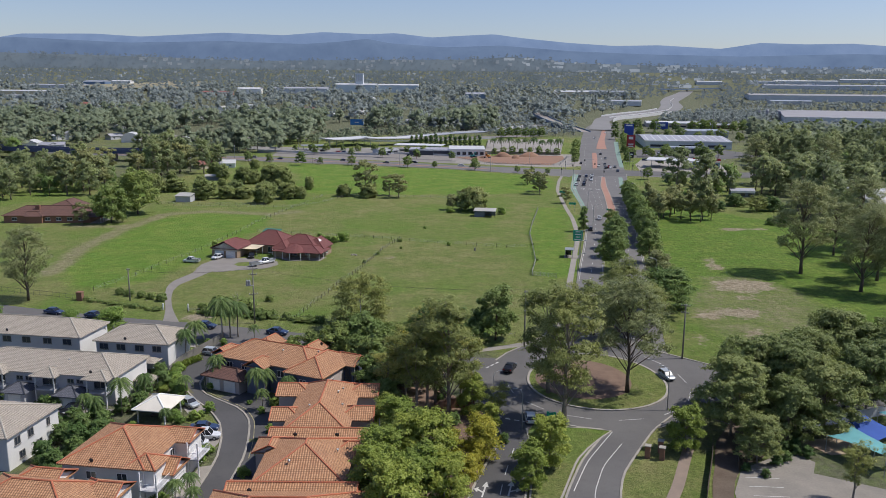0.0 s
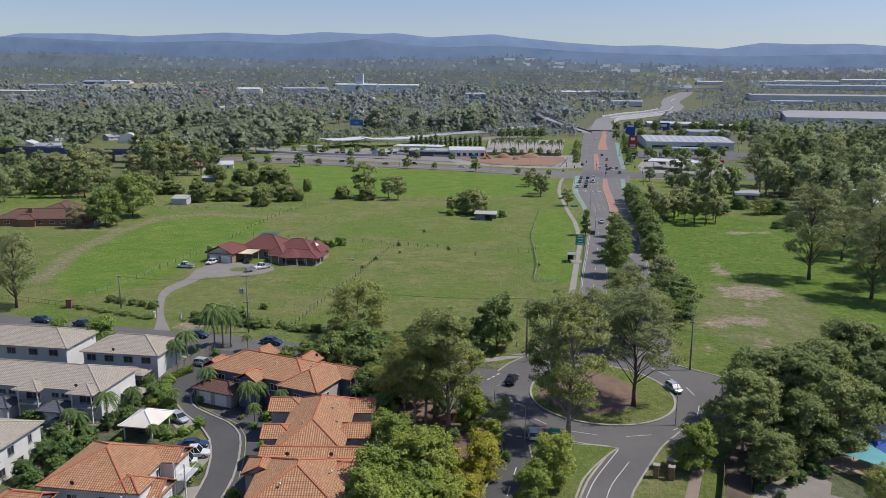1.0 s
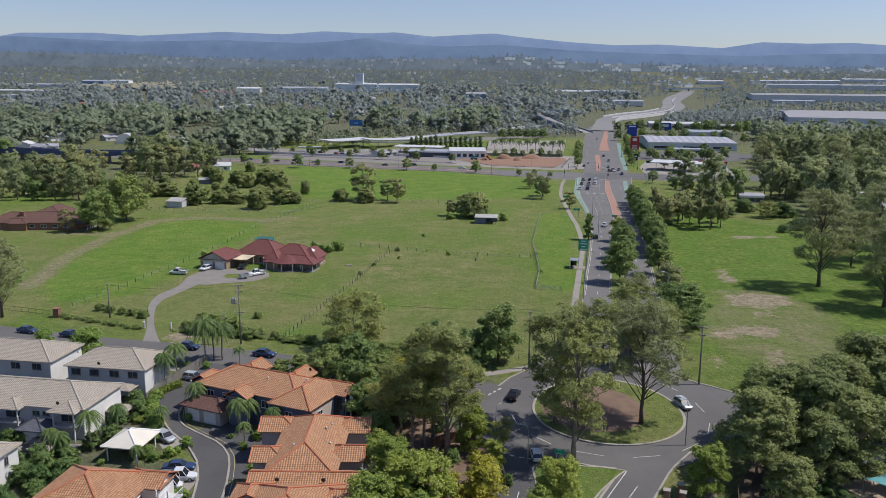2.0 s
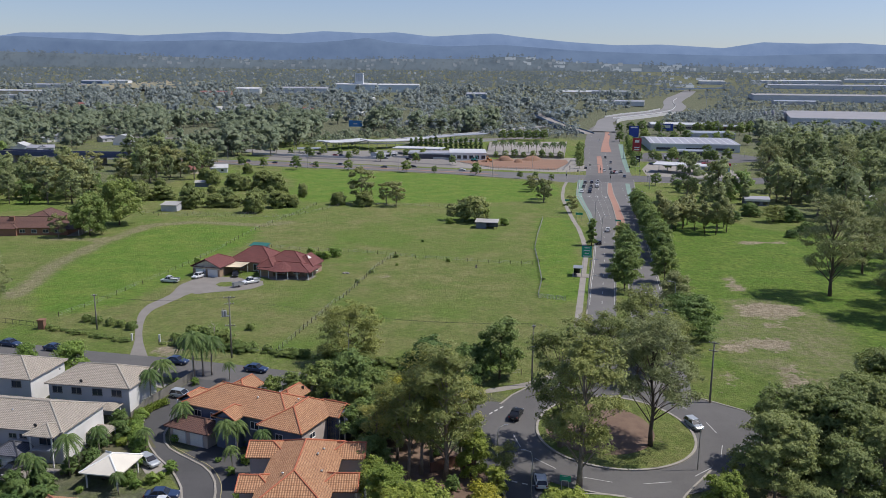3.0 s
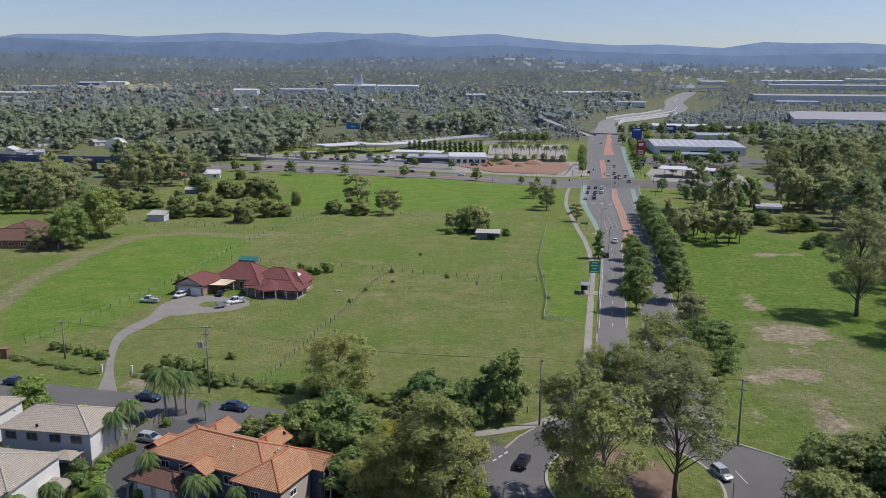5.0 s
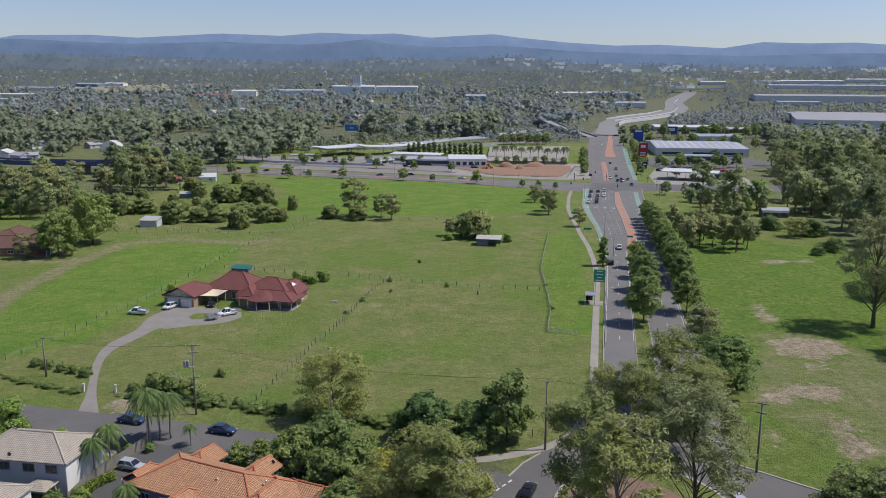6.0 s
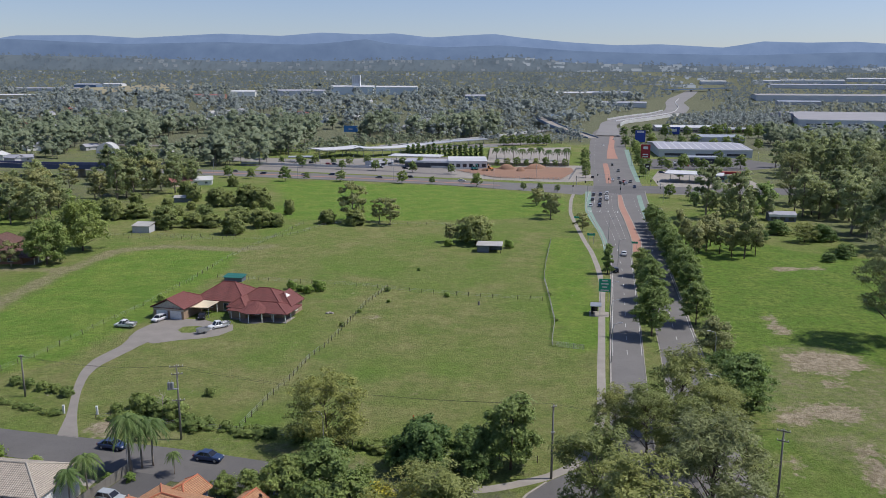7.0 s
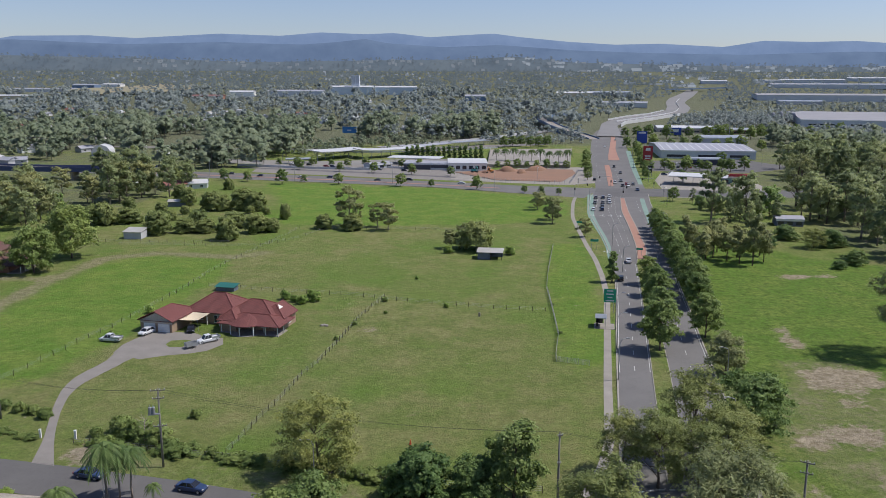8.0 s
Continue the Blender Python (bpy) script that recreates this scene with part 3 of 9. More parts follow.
g = Geo()
ribbon(g, ring(HUB_IN, 73), 0.45, 0.05, 0.24, 1.2, False)
setting("kerb_island", g, KERB, "pale concrete kerb round the traffic island")
kerbs = {
    "kerb_side_near": SIDE_NEAR[:4], "kerb_side_near_east": SIDE_NEAR[5:-1], "kerb_main_west": MAIN_W[1:12], "kerb_main_east": MAIN_E[1:10], "kerb_median_west": MEDIAN_W, "kerb_median_east": MEDIAN_E,
    "kerb_highway": CROSS_NEAR[:-1], "kerb_approach_west": SOUTH_IN_W[:-1], "kerb_approach_median": SOUTH_IN_E[:-1], "kerb_leaving_median": SOUTH_OUT_W[:-1],
    "kerb_leaving_east": SOUTH_OUT_E, "kerb_east_far": EAST_FAR, "kerb_east_near": EAST_NEAR[1:], "kerb_lane_west": CUL_W[2:], "kerb_lane_east": CUL_E[2:],
    "kerb_roundabout_north": ring(HUB_OUT, 14, 128, 152), "kerb_roundabout_south": ring(HUB_OUT, 8, 242, 262),
}
for name, line in kerbs.items():
    g = Geo()
    ribbon(g, line, 0.32, 0.02, 0.17)
    setting(name, g, KERB, "pale concrete kerb")


def plate(name, poly, lift, material, label):
    """A flat sheet with straight or curved outline, laid on the ground."""
    g = Geo()
    cx, cy = np.mean(poly, axis=0)
    g.add([(x, y, gz(x, y) + lift) for x, y in poly] + [(cx, cy, gz(cx, cy) + lift)], [(i, (i + 1) % len(poly), len(poly)) for i in range(len(poly))])
    if (poly[1][0] - poly[0][0]) * (cy - poly[0][1]) - (poly[1][1] - poly[0][1]) * (cx - poly[0][0]) < 0:
        g.f = [q[::-1] for q in g.f]
    return setting(name, g, material, label)


paths = {
    "footpath_main": [(29.6, 186), (33.9, 209), (40.3, 241.3), (43.9, 260), (48, 280), (51.3, 304), (53.8, 330), (54.6, 348), (57, 382), (59.8, 418), (67, 462), (74, 494)],
    "footpath_corner": [(2, 160.4), (8.8, 161.2), (17, 164.2), (22.4, 168), (26.5, 176), (29.6, 186)],
    "footpath_east": [(31.2, 100), (34.2, 106), (37.5, 114), (41, 122)],
    "footpath_houses": [(-92, 171.5), (-70, 166.5), (-52, 162.2)],
}
for name, line in paths.items():
    g = Geo()
    ribbon(g, line, 1.7, 0.045)
    setting(name, g, PAVER if name == "footpath_east" else CONCRETE, "brown paved footpath" if name == "footpath_east" else "pale concrete footpath")
DRIVE_W = [(-64.8, 177.2), (-66.8, 185.3), (-69.7, 193.4), (-72.4, 201.2), (-74.4, 208.3), (-75, 215.1), (-73.8, 220.4), (-72.6, 224.7), (-73, 230.3), (-73.1, 236)]
DRIVE_E = [(-58.8, 175.8), (-63.1, 183.2), (-65.6, 188.7), (-68.2, 195.9), (-70.3, 203.9), (-70.4, 209.8), (-68.8, 215.1), (-67.2, 220.5), (-65.8, 224.7), (-60.5, 228.6)]
setting("driveway_farm", strip([(0.95 * a + 0.05 * c, 0.95 * b + 0.05 * d) for (a, b), (c, d) in zip(DRIVE_W, DRIVE_E)], [(0.27 * a + 0.73 * c, 0.27 * b + 0.73 * d) for (a, b), (c, d) in zip(DRIVE_W, DRIVE_E)], 0.05, 4, 2.5), GRAVEL, "grey gravel driveway to the farmhouse")
plate("driveway_apron", [(-73.1, 236), (-71.8, 240.4), (-70.4, 245.2), (-64.8, 245.8), (-59.1, 244.9), (-55, 241.5), (-51.2, 241), (-49.9, 236.4), (-52.4, 231.8), (-56, 229.8), (-60.5, 228.6), (-65.6, 226), (-73, 230.3)], 0.045, GRAVEL, "grey gravel forecourt before the garage")
plate("lawn_spot", [(-63.3, 236.3), (-62.8, 239.0), (-59.7, 239.8), (-57.2, 238.6), (-56.9, 235.8), (-59.5, 234.2), (-61.7, 234.2)], 0.062, GRASS, "small oval of lawn in the forecourt")

# ---- distance ----
def ridge(name, y0, depth, outline, material, rough, seed, label):
    """A range of hills: rows of a sheet that rise to the given outline, with spurs and gullies."""
    xs = np.linspace(-3400, 3400, 240)
    top = np.interp(xs, [p[0] for p in outline], [p[1] for p in outline])
    rows = 14
    g = Geo()
    for k in range(rows):
        s = k / (rows - 1)
        for x, h in zip(xs, top):
            base = -80
            n = noise.fractal(Vector((x * 0.0022, k * 0.35, seed)), 0.6, 2.0, 5) * rough
            g.v.append((x, y0 + depth * s + n * 1.5, base + (h - base) * math.sin(s * math.pi / 2) + n * (1 - 0.8 * abs(2 * s - 1)) * (0.35 + 0.65 * math.sin(math.pi * min(s, 0.98)))))
    w = len(xs)
    g.f = [(k * w + i, k * w + i + 1, (k + 1) * w + i + 1, (k + 1) * w + i) for k in range(rows - 1) for i in range(w - 1)]
    setting(name, g, material, label, True, category="hills")


# The blue of these hills is painted haze, given off as glow.
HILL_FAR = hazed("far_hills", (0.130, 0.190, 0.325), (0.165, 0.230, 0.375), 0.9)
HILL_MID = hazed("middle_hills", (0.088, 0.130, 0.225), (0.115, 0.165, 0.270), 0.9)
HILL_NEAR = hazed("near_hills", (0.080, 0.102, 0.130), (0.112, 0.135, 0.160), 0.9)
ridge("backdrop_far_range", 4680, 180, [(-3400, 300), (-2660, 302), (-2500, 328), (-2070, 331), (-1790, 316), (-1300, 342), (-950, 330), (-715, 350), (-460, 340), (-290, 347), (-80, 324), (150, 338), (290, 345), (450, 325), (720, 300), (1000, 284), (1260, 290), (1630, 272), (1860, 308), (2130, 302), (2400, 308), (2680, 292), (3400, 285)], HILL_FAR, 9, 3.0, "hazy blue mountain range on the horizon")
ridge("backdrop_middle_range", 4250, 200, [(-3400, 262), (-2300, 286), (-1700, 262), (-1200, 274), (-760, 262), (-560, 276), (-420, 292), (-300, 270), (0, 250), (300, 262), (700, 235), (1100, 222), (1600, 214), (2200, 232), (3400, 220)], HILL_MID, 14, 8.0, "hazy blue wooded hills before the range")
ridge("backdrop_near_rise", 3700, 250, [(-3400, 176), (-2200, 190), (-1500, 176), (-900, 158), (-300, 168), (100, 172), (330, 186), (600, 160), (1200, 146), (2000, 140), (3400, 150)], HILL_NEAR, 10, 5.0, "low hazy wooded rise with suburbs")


# ---- trees ----
def leaf_cloud(rng, centres, radii, count, long, wide, flat=0.75, droop=0.0, fill=0.45, sprays=9, inner=15, core=0.62):
    """Arrays of leaf corners: leaves gathered in sprays in the outer part of round clumps."""
    centres, radii = np.array(centres, float), np.array(radii, float)
    n = len(centres)
    way = rng.normal(size=(n, sprays, 3))
    way /= np.linalg.norm(way, axis=2)[:, :, None]
    way[:, :, 2] = np.where(way[:, :, 2] < -0.35, -way[:, :, 2] * 0.6, way[:, :, 2])
    out = fill + (1 - fill) * rng.random((n, sprays)) ** 0.5
    pick = rng.choice(n, count, p=radii**2 / (radii**2).sum())
    spray = rng.randint(0, sprays, count)
    d, r = way[pick, spray], radii[pick]
    c = centres[pick] + (d * out[pick, spray][:, None] + rng.normal(size=(count, 3)) * 0.23) * r[:, None] * np.array([1, 1, flat])
    round_way = c - centres.mean(axis=0)
    round_way /= np.linalg.norm(round_way, axis=1)[:, None] + 1e-6
    face = d * 0.45 + round_way * 0.5 + np.array([0, 0, 0.45]) + 0.4 * rng.normal(size=(count, 3))
    face /= np.linalg.norm(face, axis=1)[:, None]
    axis = np.cross(face, rng.normal(size=(count, 3)) + np.array([0, 0, droop]))
    axis /= np.linalg.norm(axis, axis=1)[:, None] + 1e-9
    side = np.cross(face, axis)
    s = (0.6 + 0.8 * rng.random(count))[:, None]
    a, b = axis * long / 2 * s, side * wide / 2 * s
    outer = np.stack([c - a, c + a * 0.8 + b, c + a * 0.8 - b], 1)
    return np.concatenate([outer, inner_leaves(rng, centres, radii, inner, flat, core)])


def inner_leaves(rng, centres, radii, per, flat, size=1.0):
    """The dense inside of each clump: a few broad leaf masses about its middle."""
    k = np.repeat(np.arange(len(centres)), per)
    d = rng.normal(size=(len(k), 3))
    d /= np.linalg.norm(d, axis=1)[:, None]
    r = radii[k][:, None]
    c = centres[k] + d * r * 0.46 * np.array([1, 1, flat])
    face = d + 0.35 * rng.normal(size=d.shape)
    face /= np.linalg.norm(face, axis=1)[:, None]
    a = np.cross(face, rng.normal(size=d.shape))
    a /= np.linalg.norm(a, axis=1)[:, None] + 1e-9
    b = np.cross(face, a) * r * 0.42 * size
    a = a * r * 0.5 * size
    return np.stack([c - a, c + a * 0.8 + b, c + a * 0.8 - b], 1)


def leaf_mesh(name, leaf_corners, material, soft=0.0):
    """Loose leaves as one mesh; soft turns their shading towards the round of the whole crown."""
    me = bpy.data.meshes.new(name)
    n, k = leaf_corners.shape[:2]
    if soft:
        own = np.cross(leaf_corners[:, 1] - leaf_corners[:, 0], leaf_corners[:, 2] - leaf_corners[:, 0])
        own /= np.linalg.norm(own, axis=1)[:, None] + 1e-9
        mid = leaf_corners.mean(axis=1)
        top, low = mid[:, 2].max(), mid[:, 2].min()
        way = mid - np.array([*mid[:, :2].mean(axis=0), low + 0.42 * (top - low)])
        way[:, 2] *= 1.1
        way /= np.linalg.norm(way, axis=1)[:, None] + 1e-9
        way += np.array([0, 0, 0.3])
        own *= np.where((own * way).sum(axis=1) < 0, -1, 1)[:, None]
        way = own * (1 - soft) + way * soft
        way /= np.linalg.norm(way, axis=1)[:, None] + 1e-9
        back = (np.cross(leaf_corners[:, 1] - leaf_corners[:, 0], leaf_corners[:, 2] - leaf_corners[:, 0]) * way).sum(axis=1) < 0
        leaf_corners = np.where(back[:, None, None], leaf_corners[:, ::-1], leaf_corners)
    me.vertices.add(k * n)
    me.vertices.foreach_set("co", leaf_corners.astype(np.float32).ravel())
    me.loops.add(k * n)
    me.loops.foreach_set("vertex_index", np.arange(k * n, dtype=np.int32))
    me.polygons.add(n)
    me.polygons.foreach_set("loop_start", np.arange(0, k * n, k, dtype=np.int32))
    me.materials.append(material)
    if soft:
        me.polygons.foreach_set("use_smooth", np.ones(n, bool))
    me.update(calc_edges=True)
    if soft:
        me.normals_split_custom_set_from_vertices(np.repeat(way, k, axis=0).tolist())
    return me


def build_tree(name, label, category, at, seed, height, spread, bare, leaf, bark, count, long, wide, limbs=9, clump=1.5, twigs=4, lean=0.0, shape="oval", droop=0.0, flat=0.7, thick=0.035, turn=0.0, group="", fill=0.45, body=0):
    """A tree: a tapered trunk, limbs that fork, and a crown of leaves in clumps about the twigs."""
    rng = np.random.RandomState(seed)
    trunk, centres, radii = Geo(), [], []
    r0 = height * thick / 2
    tip = Vector((lean * height, 0.3 * lean * height, height * 0.86))
    mid = [Vector((tip.x * s * s + rng.normal() * 0.02 * height * s, tip.y * s * s + rng.normal() * 0.02 * height * s, tip.z * s)) for s in np.linspace(0, 1, 7)]
    trunk.tube(mid, [r0 * (1.25 if k == 0 else 1 - 0.13 * k) for k in range(7)], 8)

    def stem(s):
        k = min(int(s * 6), 5)
        return mid[k].lerp(mid[k + 1], s * 6 - k)

    def reach(s):
        t = (s - bare) / max(1e-3, 1 - bare)
        return {"oval": math.sqrt(max(0.06, 1 - (1.7 * t - 0.72) ** 2)), "dome": math.sqrt(max(0.05, 1 - t * t * 0.92)), "vase": 0.45 + 0.65 * t if t < 0.75 else 0.85, "cone": 1.05 - 0.92 * t}[shape]

    lobes, lobe = [], spread * 0.70 / max(2.6, (limbs + body / 9) ** 0.5)
    for k in range(limbs):
        s = bare + (0.99 - bare) * (k + 0.5 * rng.random()) / limbs
        a = k * 2.4 + rng.random() * 0.9
        far = spread / 2 * reach(s) * (0.55 + 0.3 * rng.random())
        start = stem(max(0.12, min(0.96, s - 0.10 - 0.12 * rng.random())))
        end = Vector((start.x + math.cos(a) * far, start.y + math.sin(a) * far, height * s + 0.03 * height * rng.normal()))
        bend = start.lerp(end, 0.5) + Vector((rng.normal() * 0.04, rng.normal() * 0.04, 0.05 + 0.03 * rng.random())) * height * 0.6
        line = [start, start.lerp(bend, 0.6), bend.lerp(end, 0.35), end]
        rl = r0 * (0.42 - 0.2 * s)
        foot = len(trunk.v)
        trunk.tube(line, [rl, rl * 0.75, rl * 0.5, rl * 0.2], 5)
        at_ring = 8 * min(6, max(0, round(6 * start.z / tip.z)))
        trunk.f.append((at_ring, foot, foot + 1))
        lobes.append((end, lobe * (0.75 + 0.5 * rng.random()), rl, foot + 15))
        lobes.append((line[2] + Vector((rng.normal(), rng.normal(), 0.6)) * lobe * 0.55, lobe * (0.55 + 0.4 * rng.random()), rl, foot + 10))
    for j in range(max(2, limbs // 3)):
        c = stem(0.97) + Vector((rng.normal() * spread * 0.10, rng.normal() * spread * 0.10, height * 0.05 * rng.random()))
        lobes.append((c, lobe * (0.6 + 0.45 * rng.random()), r0 * 0.2, 48))
    for j in range(body // 5):
        s = bare + (1 - bare) * (0.08 + 0.9 * (j + rng.random()) / (body // 5))
        a, far = j * 2.4 + rng.random(), spread / 2 * reach(s) * (0.3 + 0.52 * rng.random() ** 0.5)
        q = stem(min(0.98, s))
        c = Vector((q.x + far * math.cos(a), q.y + far * math.sin(a), height * s))
        start = stem(max(0.15, s - 0.22))
        foot = len(trunk.v)
        trunk.tube([start, start.lerp(c, 0.55) + Vector((0, 0, 0.02 * height)), c], [r0 * 0.16, r0 * 0.11, r0 * 0.05], 4)
        trunk.f.append((8 * min(6, max(0, round(6 * start.z / tip.z))), foot, foot + 1))
        lobes.append((c, lobe * (0.65 + 0.5 * rng.random()), r0 * 0.12, foot + 8))
    for c0, big, rl, foot in lobes:
        for j in range(twigs + 2):
            d = Vector((rng.normal(), rng.normal(), rng.normal())).normalized()
            if d.z < -0.5:
                d.z *= -0.6
            c = c0 + Vector((d.x, d.y, d.z * (0.45 + 0.5 * flat))) * big * (0.5 + 0.5 * rng.random())
            if count > 2500:
                at_twig = len(trunk.v)
                trunk.tube([c0, c], [rl * 0.28, rl * 0.1], 3, False)
                trunk.f.append((foot, at_twig, at_twig + 1))
            centres.append(c)
            radii.append(clump * (0.6 + 0.5 * rng.random()))
    root = thing(name, label, category, on_ground(*at, turn), group)
    part("trunk", trunk, bark, root, smooth=True)
    fine = droop > 0.45 and count > 4000
    much = 0.85 if fine else 0.9 if count > 4000 else 1.1
    long, wide = (long * 1.42, wide * 1.5) if count > 4000 else (long, wide)
    near = count > 4000
    crown = new("crown", leaf_mesh("crown", leaf_cloud(rng, centres, radii, int(count * much), long * (0.86 if fine else 0.78), wide * (0.62 if fine else 0.80), flat, droop, fill, inner=2 if fine else 7 if near else 10, core=0.42 if fine else 0.5 if near else 0.85), leaf, 0 if near else 0.5))
    crown.parent = root
    return root


def more(ob, rows):
    """Copies of a tree: rows of x, y, turn, scale and, where it is squatter or taller, its height against that."""
    for x, y, turn, scale, *tall in rows:
        copy_thing(ob, on_ground(x, y, turn, scale) @ Matrix.Diagonal((1, 1, tall[0] if tall else 1, 1)))


gum_a = build_tree("gum_tree", "tall pale-trunked eucalypt with an airy grey-green crown", "tree", (20.9, 128), 11, 23, 13, 0.24, LEAF_GUM, BARK, 17000, 0.47, 0.19, 15, 1.12, 5, 0.02, "oval", 0.9, body=75)
gum_b = build_tree("gum_tree", "dark-trunked spreading olive eucalypt on the traffic island", "tree", (34.7, 141.2), 23, 21.5, 17, 0.36, LEAF_GREY, BARK_DARK, 18000, 0.46, 0.19, 15, 1.2, 5, -0.02, "dome", 0.9, body=95)
gum_c = build_tree("gum_tree", "branching eucalypt with green feathery crown beside the main road", "tree", (41.5, 180), 37, 14, 14, 0.30, LEAF_GUM, BARK_DARK, 13000, 0.45, 0.17, 14, 1.12, 5, 0.03, "dome", 0.7, body=38)
more(gum_c, [(33.6, 170, 120, 0.84), (44.5, 172, 220, 0.78), (38.5, 167, 300, 0.8), (29, 173.5, 40, 0.7), (48.5, 178, 80, 0.66)])
more(gum_a, [(1.1, 129.7, 130, 0.93), (19.8, 140.6, 200, 0.93)])
gum_d = build_tree("gum_tree", "slender eucalypt with a thin yellowish crown over a mulched bank", "tree", (-4.4, 129.4), 41, 16, 9, 0.38, LEAF_OLIVE, BARK, 7500, 0.40, 0.16, 11, 1.01, 4, 0.02, "vase", 0.8, body=30)
more(gum_d, [(-2.6, 131.1, 90, 1.05), (-1.1, 134, 200, 1.12), (3.4, 134, 300, 0.88), (-6.5, 136, 150, 0.85), (-9.5, 133, 20, 0.7), (9.6, 127, 10, 0.45)])
gum_e = build_tree("gum_tree", "large eucalypt with several limbs and a broad crown", "tree", (105.7, 230), 53, 27.5, 19.5, 0.26, LEAF_GREY, BARK_DARK, 15000, 0.52, 0.24, 16, 1.4, 5, 0.0, "oval", 0.5, body=170)
more(gum_e, [(113, 209.5, 100, 0.86), (120, 203, 200, 0.82), (128.4, 257.2, 300, 0.68), (133.6, 242.3, 20, 0.74), (124, 222, 60, 0.8), (142, 268, 20, 0.9), (150, 285, 90, 0.8), (-104.1, 194, 140, 0.68), (138, 232, 240, 0.85)])
shade = build_tree("shade_tree", "large dense dark-green shade tree beside the car park", "tree", (47.7, 123.1), 61, 13.2, 14.5, 0.2, LEAF_CANOPY, BARK, 24000, 0.36, 0.22, 18, 1.0, 6, 0.0, "dome", 0.2, 0.6, body=130)
more(shade, [(54.5, 134, 80, 0.98), (60, 132.7, 190, 1.05), (63.1, 123.5, 260, 0.95), (48.4, 113.5, 40, 0.58), (74.3, 131.6, 130, 1.0), (76.3, 148.3, 30, 1.05), (82.7, 143.6, 210, 1.0), (56.1, 121, 300, 0.8), (68, 141, 330, 0.95)])
fresh = build_tree("leafy_tree", "bushy bright green young tree in the planted bank", "tree", (-1.8, 109.4), 71, 9.6, 8.2, 0.1, LEAF_LIME, BARK, 14000, 0.34, 0.17, 15, 0.79, 5, 0.0, "oval", 0.3, 0.8, body=90)
more(fresh, [(-7, 114.3, 60, 0.98), (-8.6, 103.8, 120, 0.98), (-3, 97.2, 200, 1.0), (-9, 97.5, 30, 1.0), (-4.5, 109, 90, 0.95), (-9, 121, 250, 0.72), (0.4, 98, 310, 0.9), (-6, 92, 10, 1.05), (16.2, 111, 140, 0.86), (12.6, 105, 220, 0.7), (38.4, 117, 160, 0.78), (5.3, 130.6, 200, 0.72), (8.2, 124, 60, 0.5)])
wattle = build_tree("wattle_tree", "small wattle tree with yellow blossom", "tree", (5.9, 113), 83, 6.5, 6, 0.12, LEAF_YELLOW, BARK, 5000, 0.31, 0.18, 12, 0.85, 4, 0.0, "oval", 0.3, body=20)
more(wattle, [(1.6, 112, 120, 0.8), (3.1, 104.8, 60, 0.72), (6.4, 118, 200, 0.85), (-6.8, 145.7, 10, 1.35), (4.6, 108, 300, 0.6)])
street = build_tree("street_tree", "rounded dark-green street tree along the main road", "tree", (63.9, 242.3), 91, 10.4, 9.2, 0.22, LEAF_SHADE, BARK_DARK, 8000, 0.40, 0.27, 13, 0.85, 5, 0.0, "oval", 0.2, 0.8, group="street trees along the main road", body=60)
grey_street = build_tree("street_tree", "rounded grey-green street tree beside the main road", "tree", (59.9, 216.9), 92, 8.8, 9.2, 0.15, LEAF_GREY, BARK_DARK, 7000, 0.40, 0.22, 13, 0.85, 5, 0.0, "oval", 0.2, 0.8, body=60)
more(street, [(50.3, 232.3, 90, 1.12), (55.4, 251, 30, 0.95), (58.4, 265, 130, 0.98), (61, 280, 190, 0.85), (62.8, 293.5, 250, 0.8)] + [(70.2 + 0.163 * 7.6 * k, 268 + 7.6 * k, 47 * k, 0.92 - 0.01 * k + 0.06 * (k % 3), 0.98 + 0.05 * (k % 2)) for k in range(17)])
street_far = build_tree("roadside_tree", "small rounded tree along the highway", "tree", (-96, 538), 93, 9, 7.6, 0.2, LEAF_SHADE, BARK_DARK, 800, 0.82, 0.6, 8, 1.0, 3, 0.0, "oval", 0.0, 0.85, group="trees along the highway", body=30)
rain = build_tree("rain_tree", "low dark spreading tree with a flat layered crown", "tree", (54.6, 189), 97, 10.2, 16.5, 0.3, LEAF_DARK, BARK_DARK, 10000, 0.46, 0.29, 14, 1.4, 5, 0.0, "dome", 0.0, 0.28, body=40)
bush_yellow = build_tree("willow_bush", "broad yellowish-green bushy tree at the paddock fence", "tree", (-18.4, 174.6), 101, 11.4, 15.5, 0.08, LEAF_OLIVE, BARK_DARK, 15000, 0.40, 0.19, 17, 1.01, 5, 0.0, "oval", 0.6, body=120)
bush_dark = build_tree("fig_bush", "dense dark-green rounded bush beside the field corner", "bush", (-2.2, 167.2), 107, 7.2, 11, 0.05, LEAF_DARK, BARK_DARK, 13000, 0.44, 0.31, 16, 0.98, 5, 0.0, "dome", 0.0, 0.75, body=110)
more(bush_dark, [(5.6, 166.6, 120, 0.85)])
fig = build_tree("fig_tree", "upright bushy dark-green tree beside the field corner", "tree", (11.6, 166.6), 109, 11.8, 8.4, 0.12, LEAF_SHADE, BARK_DARK, 9000, 0.44, 0.28, 14, 0.92, 5, 0.02, "oval", 0.3, 0.8, body=70)
verge = build_tree("street_tree", "leafy mid-green tree behind the orange-roofed townhouses", "tree", (-17.5, 158), 113, 8.6, 11, 0.18, LEAF_SHADE, BARK_DARK, 9500, 0.41, 0.28, 14, 0.92, 5, 0.0, "dome", 0.2, 0.7, body=70)
